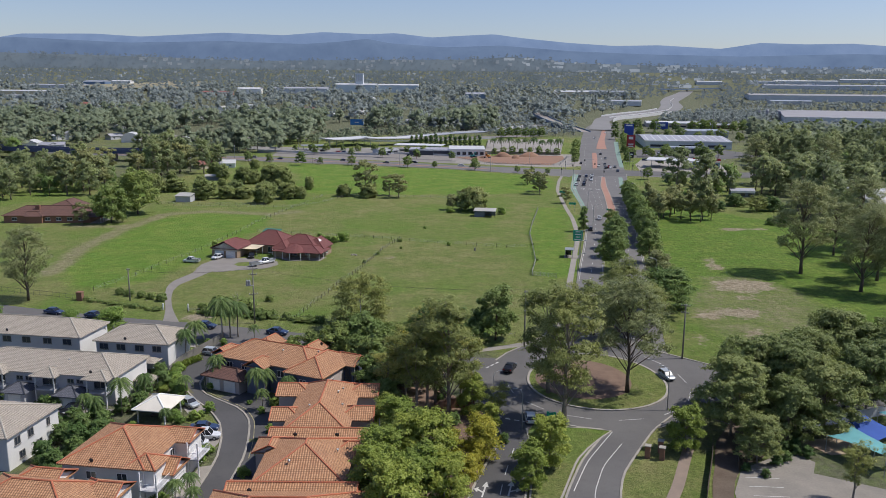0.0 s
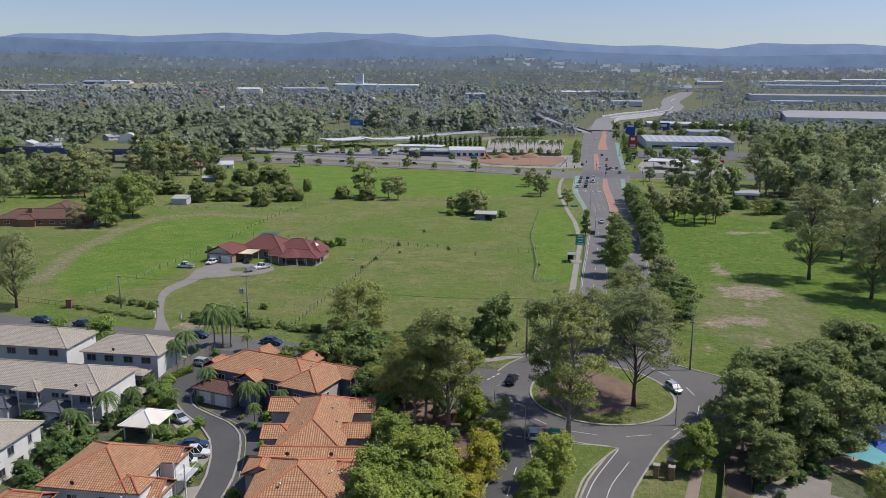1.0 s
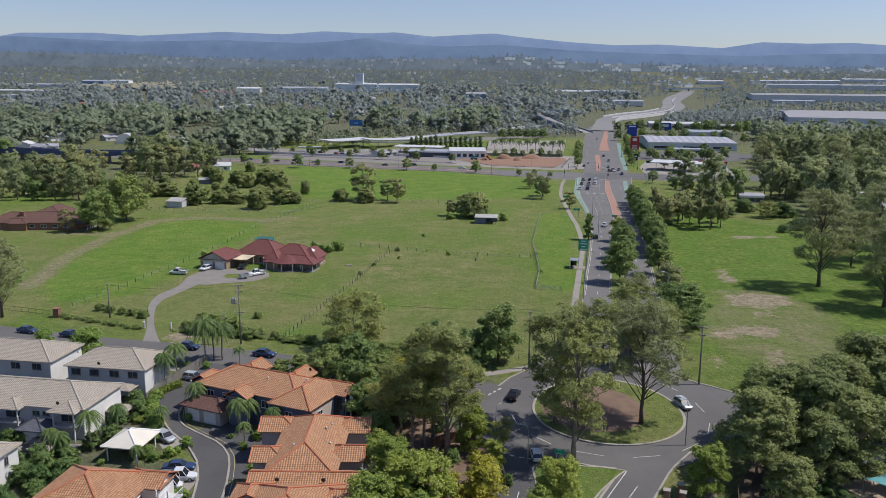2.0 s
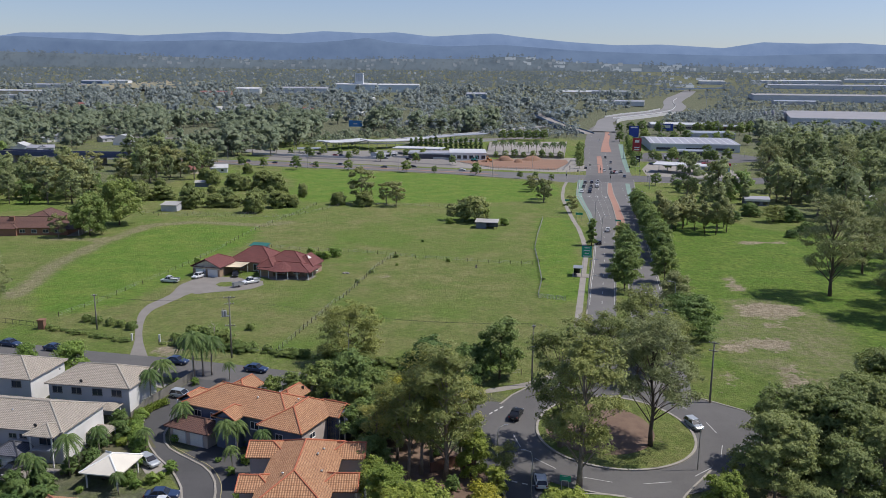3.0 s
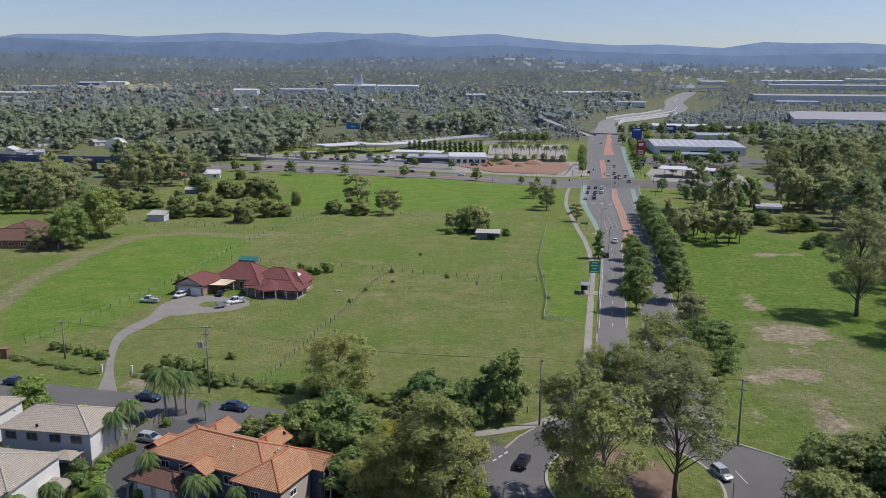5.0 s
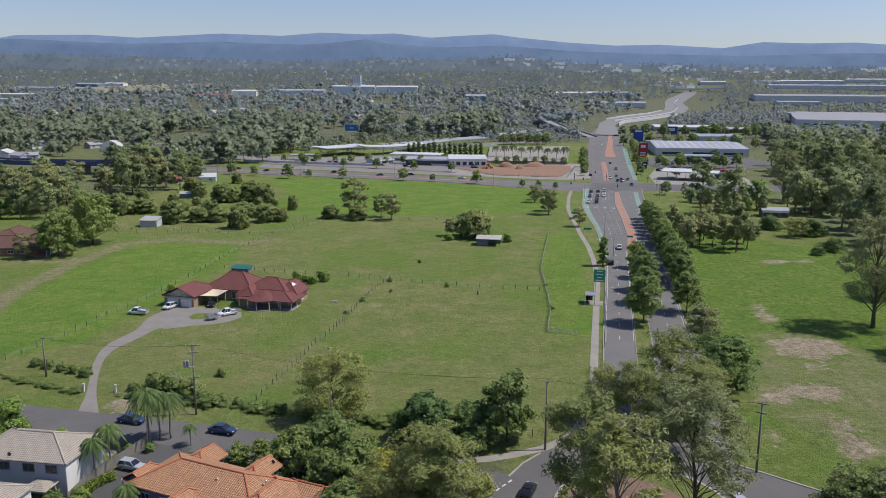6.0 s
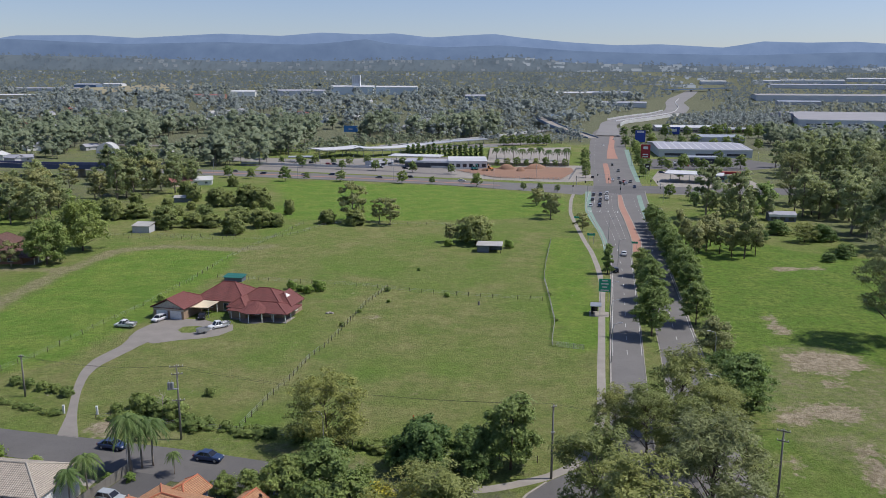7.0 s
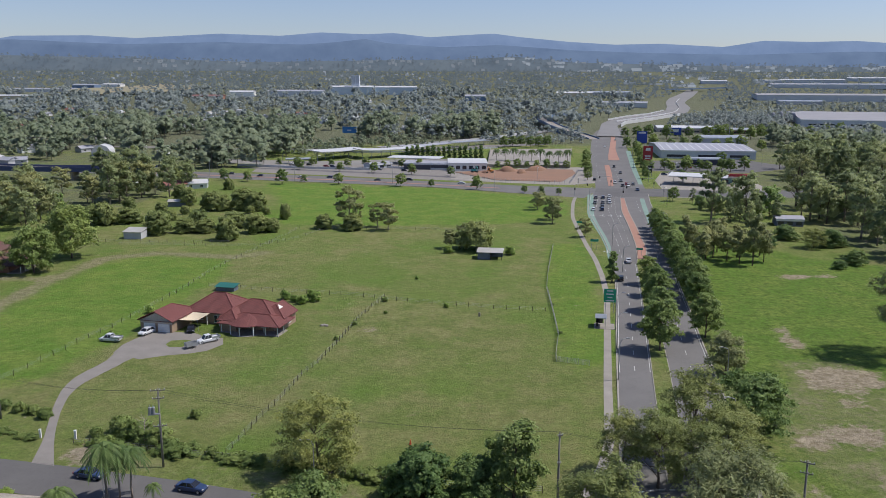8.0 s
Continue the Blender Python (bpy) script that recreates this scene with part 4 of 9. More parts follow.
more(verge, [(-11.2, 148.5, 120, 1.0), (-26.2, 156.8, 240, 0.62), (-21.5, 155.5, 60, 0.85), (-6.4, 141, 30, 0.95), (-12, 140, 90, 0.85), (-15.5, 150.5, 200, 0.8), (-10.5, 131, 300, 0.7), (-3, 149, 10, 0.85), (-31, 158.5, 150, 0.4)])
oak = build_tree("paddock_tree", "round leafy green tree standing alone in the paddock", "tree", (-129.6, 307.6), 127, 14.5, 15.5, 0.12, LEAF_OAK, BARK_DARK, 12000, 0.52, 0.34, 16, 1.25, 5, 0.0, "oval", 0.2, 0.9, body=190)
more(oak, [(-127.5, 329.6, 110, 1.2)])
hedge = build_tree("hedge_tree", "low rounded dark-green tree in a paddock row", "tree", (-82.5, 362.8), 129, 8.4, 10.5, 0.04, LEAF_HEDGE, BARK_DARK, 4000, 0.50, 0.34, 16, 1.2, 5, 0.0, "dome", 0.1, 0.85, group="rounded trees behind the paddock", body=130)
more(hedge, [(-143.9, 396.2, 10, 1.08, 0.95), (-134.7, 400.6, 60, 1.2, 0.6), (-113.2, 374.3, 110, 1.16, 0.9), (-119.3, 408.1, 160, 0.62, 0.8), (-103.1, 378.1, 210, 1.0, 0.64), (-95.1, 378.2, 260, 0.92, 0.66), (-102.8, 393.9, 310, 0.96, 0.78), (-87, 391.4, 30, 1.15, 0.62), (-74.5, 378.5, 80, 1.1, 0.76), (-68.5, 380, 140, 0.7, 0.9),
             (-125.4, 451.6, 130, 0.98, 1.0), (-109.1, 435.6, 180, 1.18, 0.85), (-95.2, 439.3, 230, 1.3, 0.85), (-88, 436, 280, 1.1, 0.9), (-103.8, 435.6, 330, 0.85, 0.95), (-88.9, 427.4, 20, 0.48, 0.8), (-80.5, 424.2, 70, 0.38, 1.0), (-69.5, 411.8, 120, 0.58, 1.3), (-48.8, 387.8, 170, 0.82, 0.8), (-36.4, 384.1, 220, 0.94, 0.78), (-150, 400, 270, 1.0, 0.9), (-160, 404, 320, 1.0, 0.8), (-132, 432, 50, 0.6, 0.8), (-118, 424, 90, 0.5, 0.9), (-150, 440, 20, 0.7, 0.9), (-156.6, 526.8, 150, 1.4, 0.9), (-121, 512, 15, 0.7, 1.0), (-135, 470, 200, 0.9, 1.0)])
scrub = build_tree("scrub_tree", "grey-green thin paddock tree with an open crown", "tree", (-38.2, 392), 131, 17, 13, 0.2, LEAF_GREY, BARK, 3600, 0.66, 0.32, 13, 1.25, 5, 0.0, "oval", 0.5, body=24)
more(scrub, [(-21.7, 384.2, 100, 0.68), (-26.7, 392.2, 220, 0.6), (48.4, 401.5, 20, 0.66), (50, 412, 120, 0.58), (48.5, 448.5, 200, 0.46), (46.5, 440, 60, 0.5), (3.3, 347.5, 140, 0.42), (8, 349, 300, 0.5), (-139, 303, 30, 0.5), (57.2, 370.3, 80, 0.46), (-174, 454.6, 150, 0.85), (-163.7, 462.6, 100, 1.25), (-161.4, 490.1, 40, 1.05), (-155.3, 490.2, 200, 0.85), (-182.5, 410.3, 320, 1.2), (-190, 398, 20, 1.15), (-177, 404, 250, 1.0), (-207.7, 493.9, 60, 0.85)])
mound = build_tree("mound_bush", "broad dark-green bush behind a small shed", "bush", (13, 344.5), 137, 9.5, 16, 0.05, LEAF_HEDGE, BARK_DARK, 4000, 0.66, 0.46, 14, 1.6, 5, 0.0, "dome", 0.0, 0.8, body=90)
pencil = build_tree("pencil_tree", "narrow upright dark-green tree beside the footpath", "tree", (52.8, 296.8), 139, 9.5, 4.2, 0.06, LEAF_DARK, BARK_DARK, 1500, 0.64, 0.42, 14, 0.8, 4, 0.0, "cone", 0.0, body=30)


def build_palm(name, label, at, seed, height, fronds, length, turn=0.0):
    """A palm: a ringed trunk and arching fronds with leaflets on both sides."""
    rng = np.random.RandomState(seed)
    root = thing(name, label, "palm tree", on_ground(*at, turn))
    g = Geo()
    zs = np.linspace(0, height, 9)
    g.tube([(0.05 * math.sin(z), 0.04 * z * 0.3, z) for z in zs], [0.17 - 0.006 * k for k in range(9)], 7)
    part("trunk", g, BARK, root, smooth=True)
    quads = []
    for k in range(fronds):
        a, up = k * 2.4 + rng.random() * 0.4, 1.05 - 1.25 * k / fronds
        d = Vector((math.cos(a), math.sin(a), 0))
        pts = [Vector((0, 0, height)) + d * length * s * math.cos(up * (1 - 0.3 * s)) + Vector((0, 0, length * (s * math.sin(up) - 0.95 * s * s))) for s in np.linspace(0.05, 1, 13)]
        n = d.cross(Vector((0, 0, 1)))
        for i in range(1, 13):
            for w in (-1, 1):
                tip = pts[i] + n * w * 0.62 * math.sin(math.pi * (0.12 + 0.85 * i / 13)) + (pts[i] - pts[i - 1]) * 1.1 - Vector((0, 0, 0.34))
                b = (pts[i] - pts[i - 1]) * 0.56
                quads.append([pts[i] - b, pts[i] + b, tip + b * 0.3, tip])
            quads.append([pts[i - 1] + n * 0.03, pts[i] + n * 0.03, pts[i] - n * 0.03, pts[i - 1] - n * 0.03])
    crown = new("frond_crown", leaf_mesh("frond_crown", np.array([[tuple(p) for p in q] for q in quads]), LEAF_PALM))
    crown.parent = root
    return root


palm = build_palm("palm_tree", "slender palm with arching green fronds beside the boundary wall", (-46.2, 166.6), 5, 7.8, 26, 2.9)
more(palm, [(-47.6, 165.6, 100, 1.12), (-44.6, 167.2, 200, 0.95), (-51, 158.2, 40, 0.85), (-52.2, 155.2, 160, 0.78), (-42.6, 143.6, 60, 0.72), (-33.6, 136.6, 90, 0.72), (-32.2, 137.8, 220, 0.66), (-27.4, 135.2, 10, 0.62), (-55.2, 129.5, 140, 0.80), (-60.6, 127.6, 240, 0.55), (-58.2, 125.8, 330, 0.58), (-46.8, 137.6, 290, 0.5), (-34.4, 100.6, 30, 0.5), (-33, 97.5, 120, 0.45), (-45.8, 124.2, 200, 0.42), (-31.5, 131.8, 310, 0.48), (-35.8, 98.6, 210, 0.5), (-40.5, 164.8, 270, 0.45), (-53.6, 136.2, 50, 0.6)])


# ---- woods ----
def lump():
    """A round body: corners and faces."""
    bm = bmesh.new()
    bmesh.ops.create_icosphere(bm, subdivisions=1, radius=1.0)
    vs, fs = np.array([v.co[:] for v in bm.verts]), np.array([[v.index for v in f.verts] for f in bm.faces])
    bm.free()
    return vs, fs


LUMP = lump()


def woods(name, label, seed, spots, leaf, clumps, per, big, level=gz, size=1.0):
    """Many small crowns in one mesh: rows of x, y and height."""
    rng = np.random.RandomState(seed)
    spots = np.array(spots)
    n = len(spots)
    gzv = np.array([level(x, y) for x, y, _ in spots])
    h = spots[:, 2]
    wide = rng.uniform(0.28, 0.44, n)
    k = np.repeat(np.arange(n), clumps)
    ang, rad = rng.random(n * clumps) * 2 * np.pi, np.sqrt(rng.random(n * clumps))
    up = rng.random(n * clumps)
    reach = wide[k] * h[k] * np.sqrt(np.clip(1 - (1.6 * up - 0.65) ** 2, 0.1, 1))
    c = np.stack([spots[k, 0] + np.cos(ang) * rad * reach, spots[k, 1] + np.sin(ang) * rad * reach, gzv[k] + h[k] * (0.24 + 0.72 * up)], -1)
    r = h[k] * size * (0.10 + 0.09 * rng.random(len(k)))
    ball, tri = LUMP
    push = 1 + 0.3 * rng.normal(size=(len(k), len(ball)))
    turn = rng.random(len(k)) * 2 * np.pi
    cs, sn = np.cos(turn)[:, None], np.sin(turn)[:, None]
    bx = (ball[None, :, 0] * cs - ball[None, :, 1] * sn) * push
    by = (ball[None, :, 0] * sn + ball[None, :, 1] * cs) * push
    bz = np.where(ball[None, :, 2] < 0, 0.6, 0.95) * ball[None, :, 2] * push
    lumps = c[:, None, :] + np.stack([bx, by, bz], -1) * r[:, None, None] * 0.72
    lump_faces = (tri[None] + (np.arange(len(k)) * len(ball))[:, None, None]).reshape(-1, 3)
    m = np.repeat(np.arange(len(k)), per)
    d = rng.normal(size=(len(m), 3))
    d /= np.linalg.norm(d, axis=1)[:, None]
    d[:, 2] = np.abs(d[:, 2]) * 1.1 - 0.25
    p = c[m] + d * (r[m] * (0.72 + 0.5 * rng.random(len(m))))[:, None]
    face = d * 0.6 + np.array([0.2, 0, 0.7]) + 0.2 * rng.normal(size=(len(m), 3))
    face /= np.linalg.norm(face, axis=1)[:, None]
    a = np.cross(face, rng.normal(size=(len(m), 3)))
    a /= np.linalg.norm(a, axis=1)[:, None] + 1e-9
    b = np.cross(face, a)
    t = (r[m] * big * (0.6 + 0.8 * rng.random(len(m))))[:, None]
    a, b = a * t, b * t * 0.75
    sprigs = np.stack([p - a, p + a * 0.8 - b, p + a * 0.8 + b], 1)
    me = bpy.data.meshes.new(name)
    lv, sv = lumps.reshape(-1, 3), sprigs.reshape(-1, 3)
    faces = np.concatenate([lump_faces, len(lv) + np.arange(len(sv)).reshape(-1, 3)])
    me.vertices.add(len(lv) + len(sv))
    me.vertices.foreach_set("co", np.concatenate([lv, sv]).astype(np.float32).ravel())
    me.loops.add(faces.size)
    me.loops.foreach_set("vertex_index", faces.astype(np.int32).ravel())
    me.polygons.add(len(faces))
    me.polygons.foreach_set("loop_start", np.arange(0, faces.size, 3, dtype=np.int32))
    me.polygons.foreach_set("use_smooth", np.ones(len(faces), bool))
    me.materials.append(leaf)
    me.update(calc_edges=True)
    middle = np.stack([spots[:, 0], spots[:, 1], gzv + 0.45 * h], -1)
    own = np.concatenate([np.repeat(np.arange(len(k)), len(ball)), np.repeat(m, 3)])
    at = np.concatenate([lv, sv])
    round_clump, round_tree = at - c[own], at - middle[k[own]]
    round_clump /= np.linalg.norm(round_clump, axis=1)[:, None] + 1e-6
    round_tree /= np.linalg.norm(round_tree, axis=1)[:, None] + 1e-6
    way = round_clump * 0.42 + round_tree * 0.45 + np.array([0.05, 0, 0.7])
    me.normals_split_custom_set_from_vertices((way / (np.linalg.norm(way, axis=1)[:, None] + 1e-6)).tolist())
    tall = np.repeat(np.arange(n), 2)
    w = np.tile([[1, 0, 0], [0, 1, 0]], (n, 1)) * (0.018 * h[tall])[:, None]
    foot = np.stack([spots[tall, 0], spots[tall, 1], gzv[tall] - 0.3], -1)
    head = foot + np.stack([0 * h[tall], 0 * h[tall], 0.75 * h[tall]], -1)
    stems = np.stack([foot - w, foot + w, head], 1)
    ob = new(name, me)
    tagged(ob, label, "woodland", "", "stuff")
    st = new("stems", leaf_mesh("stems", stems, BARK))
    st.parent = ob


def main_x(y):
    return float(np.interp(y, [497, 628, 797, 955, 1070, 1170, 1350, 1600, 1930, 2250, 2700], [99, 121, 153, 183, 217, 255, 345, 458, 540, 660, 855]))


# clearings: x0, x1, y0, y1
KEEP_CLEAR = [(-130, 120, 480, 705), (20, 120, 700, 800), (120, 290, 500, 800), (112, 240, 800, 960), (-310, -180, 455, 640), (-300, -245, 640, 730), (-170, -115, 485, 545), (-135, -85, 830, 975), (245, 400, 960, 1075), (235, 310, 830, 900), (-345, -300, 630, 670), (-90, 60, 800, 870)]
# the large sheds: middle of the front, turn, width, depth, height, wall, roof
INDUSTRY = [
    ((563, 1128), -20, 210, 380, 9, "pale", "buff", "very large pale-roofed warehouse"), ((981, 2021), -16, 452, 180, 13, "pale", "buff", "long distribution hall with blue walls"), ((1281, 2588), -14, 520, 120, 11, "pale", "pale", "long pale warehouse in the distance"),
    ((1262, 2862), -12, 210, 60, 9, "pale", "white", "white-roofed sheds in the distance"), ((1137, 2876), -12, 65, 40, 7, "pale", "white", "small white shed in the distance"), ((1499, 2934), -12, 157, 60, 10, "pale", "white", "pale hall in the distance"),
    ((907, 2804), -12, 83, 60, 9, "pale", "white", "white hall beyond the motorway bridge"), ((811, 1909), -14, 94, 60, 7, "grey", "grey", "grey workshop beside the long hall"), ((412, 2093), -8, 104, 60, 8, "grey", "grey", "grey hall among the trees"),
    ((358, 1687), -14, 102, 80, 6.5, "pale", "pale", "pale hall beside the motorway"), ((298, 1910), -8, 81, 70, 9, "cream", "white", "long cream warehouse beside the motorway"), ((-209, 1919), 0, 101, 50, 17.5, "plant", "white", "large white-blue processing plant"), ((-108, 1936), 0, 96, 44, 16.5, "plant", "white", "lower wing of the processing plant"),
    ((-322, 1845), 0, 122, 40, 11, "pale", "pale", "long pale industrial building"), ((-429, 1801), 4, 52, 34, 11, "white", "white", "white gabled hall among trees"), ((-477, 1716), 4, 62, 30, 7, "brick", "rust", "red-roofed hall among trees"), ((64, 1677), 0, 41, 40, 9, "blue", "pale", "blue-fronted hall among trees"),
    ((-996, 2039), 6, 119, 50, 7, "pale", "pale", "long white-roofed industrial shed"), ((-925, 2051), 6, 58, 40, 7, "grey", "pale", "pale industrial shed among trees"), ((-919, 2159), 0, 57, 40, 12, "blue", "grey", "blue-grey office block on the cleared hill"), ((-899, 2278), 0, 51, 40, 9, "white", "white", "white hall on the cleared hill"),
    ((-883, 1704), 6, 127, 50, 6.5, "cream", "white", "white-roofed industrial shed beside the trees"), ((-803, 1551), 6, 55, 40, 4.5, "pale", "pale", "low pale shed beside the trees")]
# houses among the trees: x, y, kind
rng_h = np.random.RandomState(31)
COTTAGES = [(-324, 657, 2), (-342, 668, 0), (-352, 738, 0), (-255, 1121, 0), (-245, 1176, 2), (-222, 1177, 1), (-396, 1232, 0), (-412, 871, 2), (-438, 1115, 0), (-328, 1197, 0), (-190, 1080, 0), (-170, 1130, 2), (-150, 1090, 0), (-120, 1150, 0), (-205, 1230, 1), (-60, 1040, 0), (-20, 1100, 2)]
for _ in range(30):
    hy = rng_h.uniform(700, 1700)
    hx = rng_h.uniform(-0.5 * hy, 0.02 * hy - 40)
    if not (-135 < hx < 110 and hy < 860):
        COTTAGES.append((hx, hy, rng_h.randint(0, 4)))
hut = np.array([(x, y) for x, y, _ in COTTAGES])


def clear(x, y):
    if abs(x - main_x(y)) < (26 if y < 1000 else 20 + 0.012 * y):
        return False
    for x0, x1, y0, y1 in KEEP_CLEAR:
        if x0 < x < x1 and y0 < y < y1:
            return False
    for (bx, by), _, w, d, *_ in INDUSTRY:
        if by - 110 < y < by + d + 12 and abs(x - bx * y / by) < w / 2 + 6:
            return False
    dx, dy = x - hut[:, 0] * y / hut[:, 1], hut[:, 1] - y
    return not bool(np.any((np.abs(dx) < 9) & (dy > -9) & (dy < 46)))


def thin(x, y):
    """Clear ground, and glades among the trees."""
    return not (-905 < x < -635 and 1830 < y < 2390) and clear(x, y) and noise.noise(Vector((x * 0.014, y * 0.006, 3.0))) > -0.28


def scatter(seed, poly, gap, h0, h1, keep=clear, apart=0.0):
    rng = np.random.RandomState(seed)
    xs, ys = [p[0] for p in poly], [p[1] for p in poly]
    n = int((max(xs) - min(xs)) * (max(ys) - min(ys)) / gap**2)
    px, py = rng.uniform(min(xs), max(xs), n), rng.uniform(min(ys), max(ys), n)
    ok = inside(px, py, poly)
    hs = h0 + (h1 - h0) * rng.random(n) ** 1.5
    rows = []
    for x, y, h, o in zip(px, py, hs, ok):
        if o and keep(x, y) and (not apart or all((x - u) ** 2 + (y - v) ** 2 > apart**2 for u, v, _ in rows)):
            rows.append((x, y, h))
    return rows


belt = [build_tree("woodland_gum", "tall grey-green eucalypt in the tree belt", "tree", (118, 404), 151, 24, 15, 0.2, LEAF_BELT, BARK, 1750, 0.86, 0.50, 11, 1.75, 3, 0.02, "oval", 0.5, 0.8, body=55),
        build_tree("woodland_gum", "olive eucalypt with a spreading crown in the tree belt", "tree", (136, 412), 157, 20, 16, 0.18, LEAF_BELT, BARK_DARK, 1650, 0.84, 0.48, 11, 1.7, 3, -0.02, "dome", 0.4, 0.75, body=50),
        build_tree("woodland_tree", "dense rounded green tree in the tree belt", "tree", (150, 420), 163, 14, 13, 0.1, LEAF_BELT_GREEN, BARK_DARK, 1700, 0.80, 0.52, 10, 1.5, 3, 0.0, "oval", 0.2, 0.85, body=70),
        build_tree("woodland_gum", "slender upright eucalypt in the tree belt", "tree", (164, 410), 167, 21, 10, 0.22, LEAF_BELT, BARK, 1200, 0.80, 0.44, 10, 1.45, 3, 0.03, "oval", 0.6, 0.85, body=36)]
rng_b = np.random.RandomState(77)
for seed, poly, gap, apart, mix in ((21, [(104, 398), (110, 452), (128, 464), (148, 440), (150, 402), (130, 386)], 6.5, 7.0, (1, 2, 2, 3, 1)), (26, [(160, 392), (170, 442), (212, 476), (262, 450), (240, 392)], 8, 8.5, (0, 1, 2, 3)), (22, [(150, 332), (165, 385), (240, 390), (300, 420), (300, 300), (215, 270), (185, 300)], 9, 10.5, (0, 1, 0, 3, 2)),
                                    (23, [(226, 556), (236, 640), (345, 660), (350, 540), (300, 490), (262, 500)], 10, 11.5, (0, 1, 0, 3, 2)), (24, [(-232, 350), (-184, 376), (-168, 372), (-172, 410), (-188, 462), (-250, 470)], 7, 8, (2, 1, 3, 0)), (25, [(-320, 452), (-160, 448), (-128, 500), (-175, 560), (-320, 590)], 10, 10.5, (0, 1, 2, 0, 3))):
    for x, y, h in scatter(seed, poly, gap, *{23: (0.85, 1.2), 21: (0.35, 0.6), 24: (0.55, 0.9), 26: (0.6, 1.0)}.get(seed, (0.62, 1.15)), lambda x, y: (clear(x, y) or (seed == 23 and x > 215)) and not (0.49 < x / y < 0.62 and y < 350), apart):
        copy_thing(belt[mix[rng_b.randint(len(mix))]], on_ground(x, y, rng_b.uniform(0, 360), h))
wood_near = scatter(4, [(-520, 690), (-330, 655), (-200, 625), (-125, 612), (-128, 800), (-100, 830), (60, 830), (60, 1000), (-520, 1000)], 13.5, 9, 24, thin) + scatter(3, [(-420, 590), (-320, 560), (-320, 640), (-480, 690)], 11, 9, 17)
wood_near += scatter(6, [(330, 600), (345, 640), (300, 700), (330, 900), (460, 900), (520, 560), (420, 480), (340, 480)], 15, 12, 22, lambda x, y: x > 205 + 0.25 * (y - 500) and not (360 < x < 470 and 820 < y < 930))
RAMP = [(-60, 784), (35, 862), (98, 947), (146, 1005)]
RAILS = [(-330, 794), (-200, 769), (-100, 764), (0, 781), (100, 821)]
bank = scatter(33, [(-130, 708), (-80, 712), (-30, 776), (24, 840), (84, 930), (40, 930), (-30, 870), (-80, 830), (-130, 800)], 7.5, 4, 9, lambda x, y: near_line(np.array([x]), np.array([y]), RAMP)[0] > 11 and near_line(np.array([x]), np.array([y]), RAILS)[0] > 9)
wood_near += bank
woods("near_woods", "hazy grey-green eucalypt woodland beyond the fields", 8, wood_near, LEAF_WOOD_HAZE, 12, 16, 0.36, gz, 1.0)
wood_mid = scatter(13, [(-1250, 1000), (60, 1000), (150, 1000), (330, 1500), (500, 2050), (-1500, 2050)], 23, 9, 24, thin) + scatter(14, [(330, 1000), (470, 880), (1000, 880), (1500, 2050), (700, 2050), (480, 1500)], 22, 8, 16) + scatter(18, [(300, 1075), (430, 940), (520, 900), (520, 1250), (560, 1480), (400, 1400), (310, 1190)], 13, 8, 14) + scatter(28, [(20, 880), (98, 965), (150, 1015), (168, 960), (128, 800), (60, 800)], 11, 5, 10, lambda x, y: x < main_x(y) - 24 and not (60 < x < 118 and y < 800)) + scatter(29, [(-60, 872), (30, 872), (90, 990), (150, 1060), (60, 1100), (-90, 1000)], 12, 8, 15, lambda x, y: True)
woods("middle_woods", "hazy grey-green woodland stretching into the distance", 15, wood_mid, LEAF_FAR_HAZE, 5, 10, 0.42, gz, 1.2)
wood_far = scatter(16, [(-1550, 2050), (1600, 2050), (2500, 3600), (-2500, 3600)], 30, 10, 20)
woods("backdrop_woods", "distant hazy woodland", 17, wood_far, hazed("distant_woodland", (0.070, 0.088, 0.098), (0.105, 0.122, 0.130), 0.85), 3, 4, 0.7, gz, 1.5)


def rise_level(x, y):
    """The height of the low rise before the ranges."""
    h = np.interp(x, [-3400, -2200, -1500, -900, -300, 100, 330, 600, 1200, 2000, 3400], [176, 190, 176, 158, 168, 172, 186, 160, 146, 140, 150])
    return -80 + (h + 80) * math.sin(min(1.0, max(0.0, (y - 3700) / 250)) * math.pi / 2)


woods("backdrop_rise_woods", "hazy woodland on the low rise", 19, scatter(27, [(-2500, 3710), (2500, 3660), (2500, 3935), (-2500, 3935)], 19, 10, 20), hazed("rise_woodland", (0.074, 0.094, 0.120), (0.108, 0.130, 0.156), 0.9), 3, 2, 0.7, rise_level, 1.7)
for x, y, t, h in ((-188, 512, 20, 0.9), (-178, 520, 90, 1.0), (-167, 510, 150, 0.85), (-158, 522, 220, 0.9), (-197, 522, 300, 0.95), (-146, 516, 60, 0.7)):
    copy_thing(belt[int(t) % 3], on_ground(x, y, t, h))

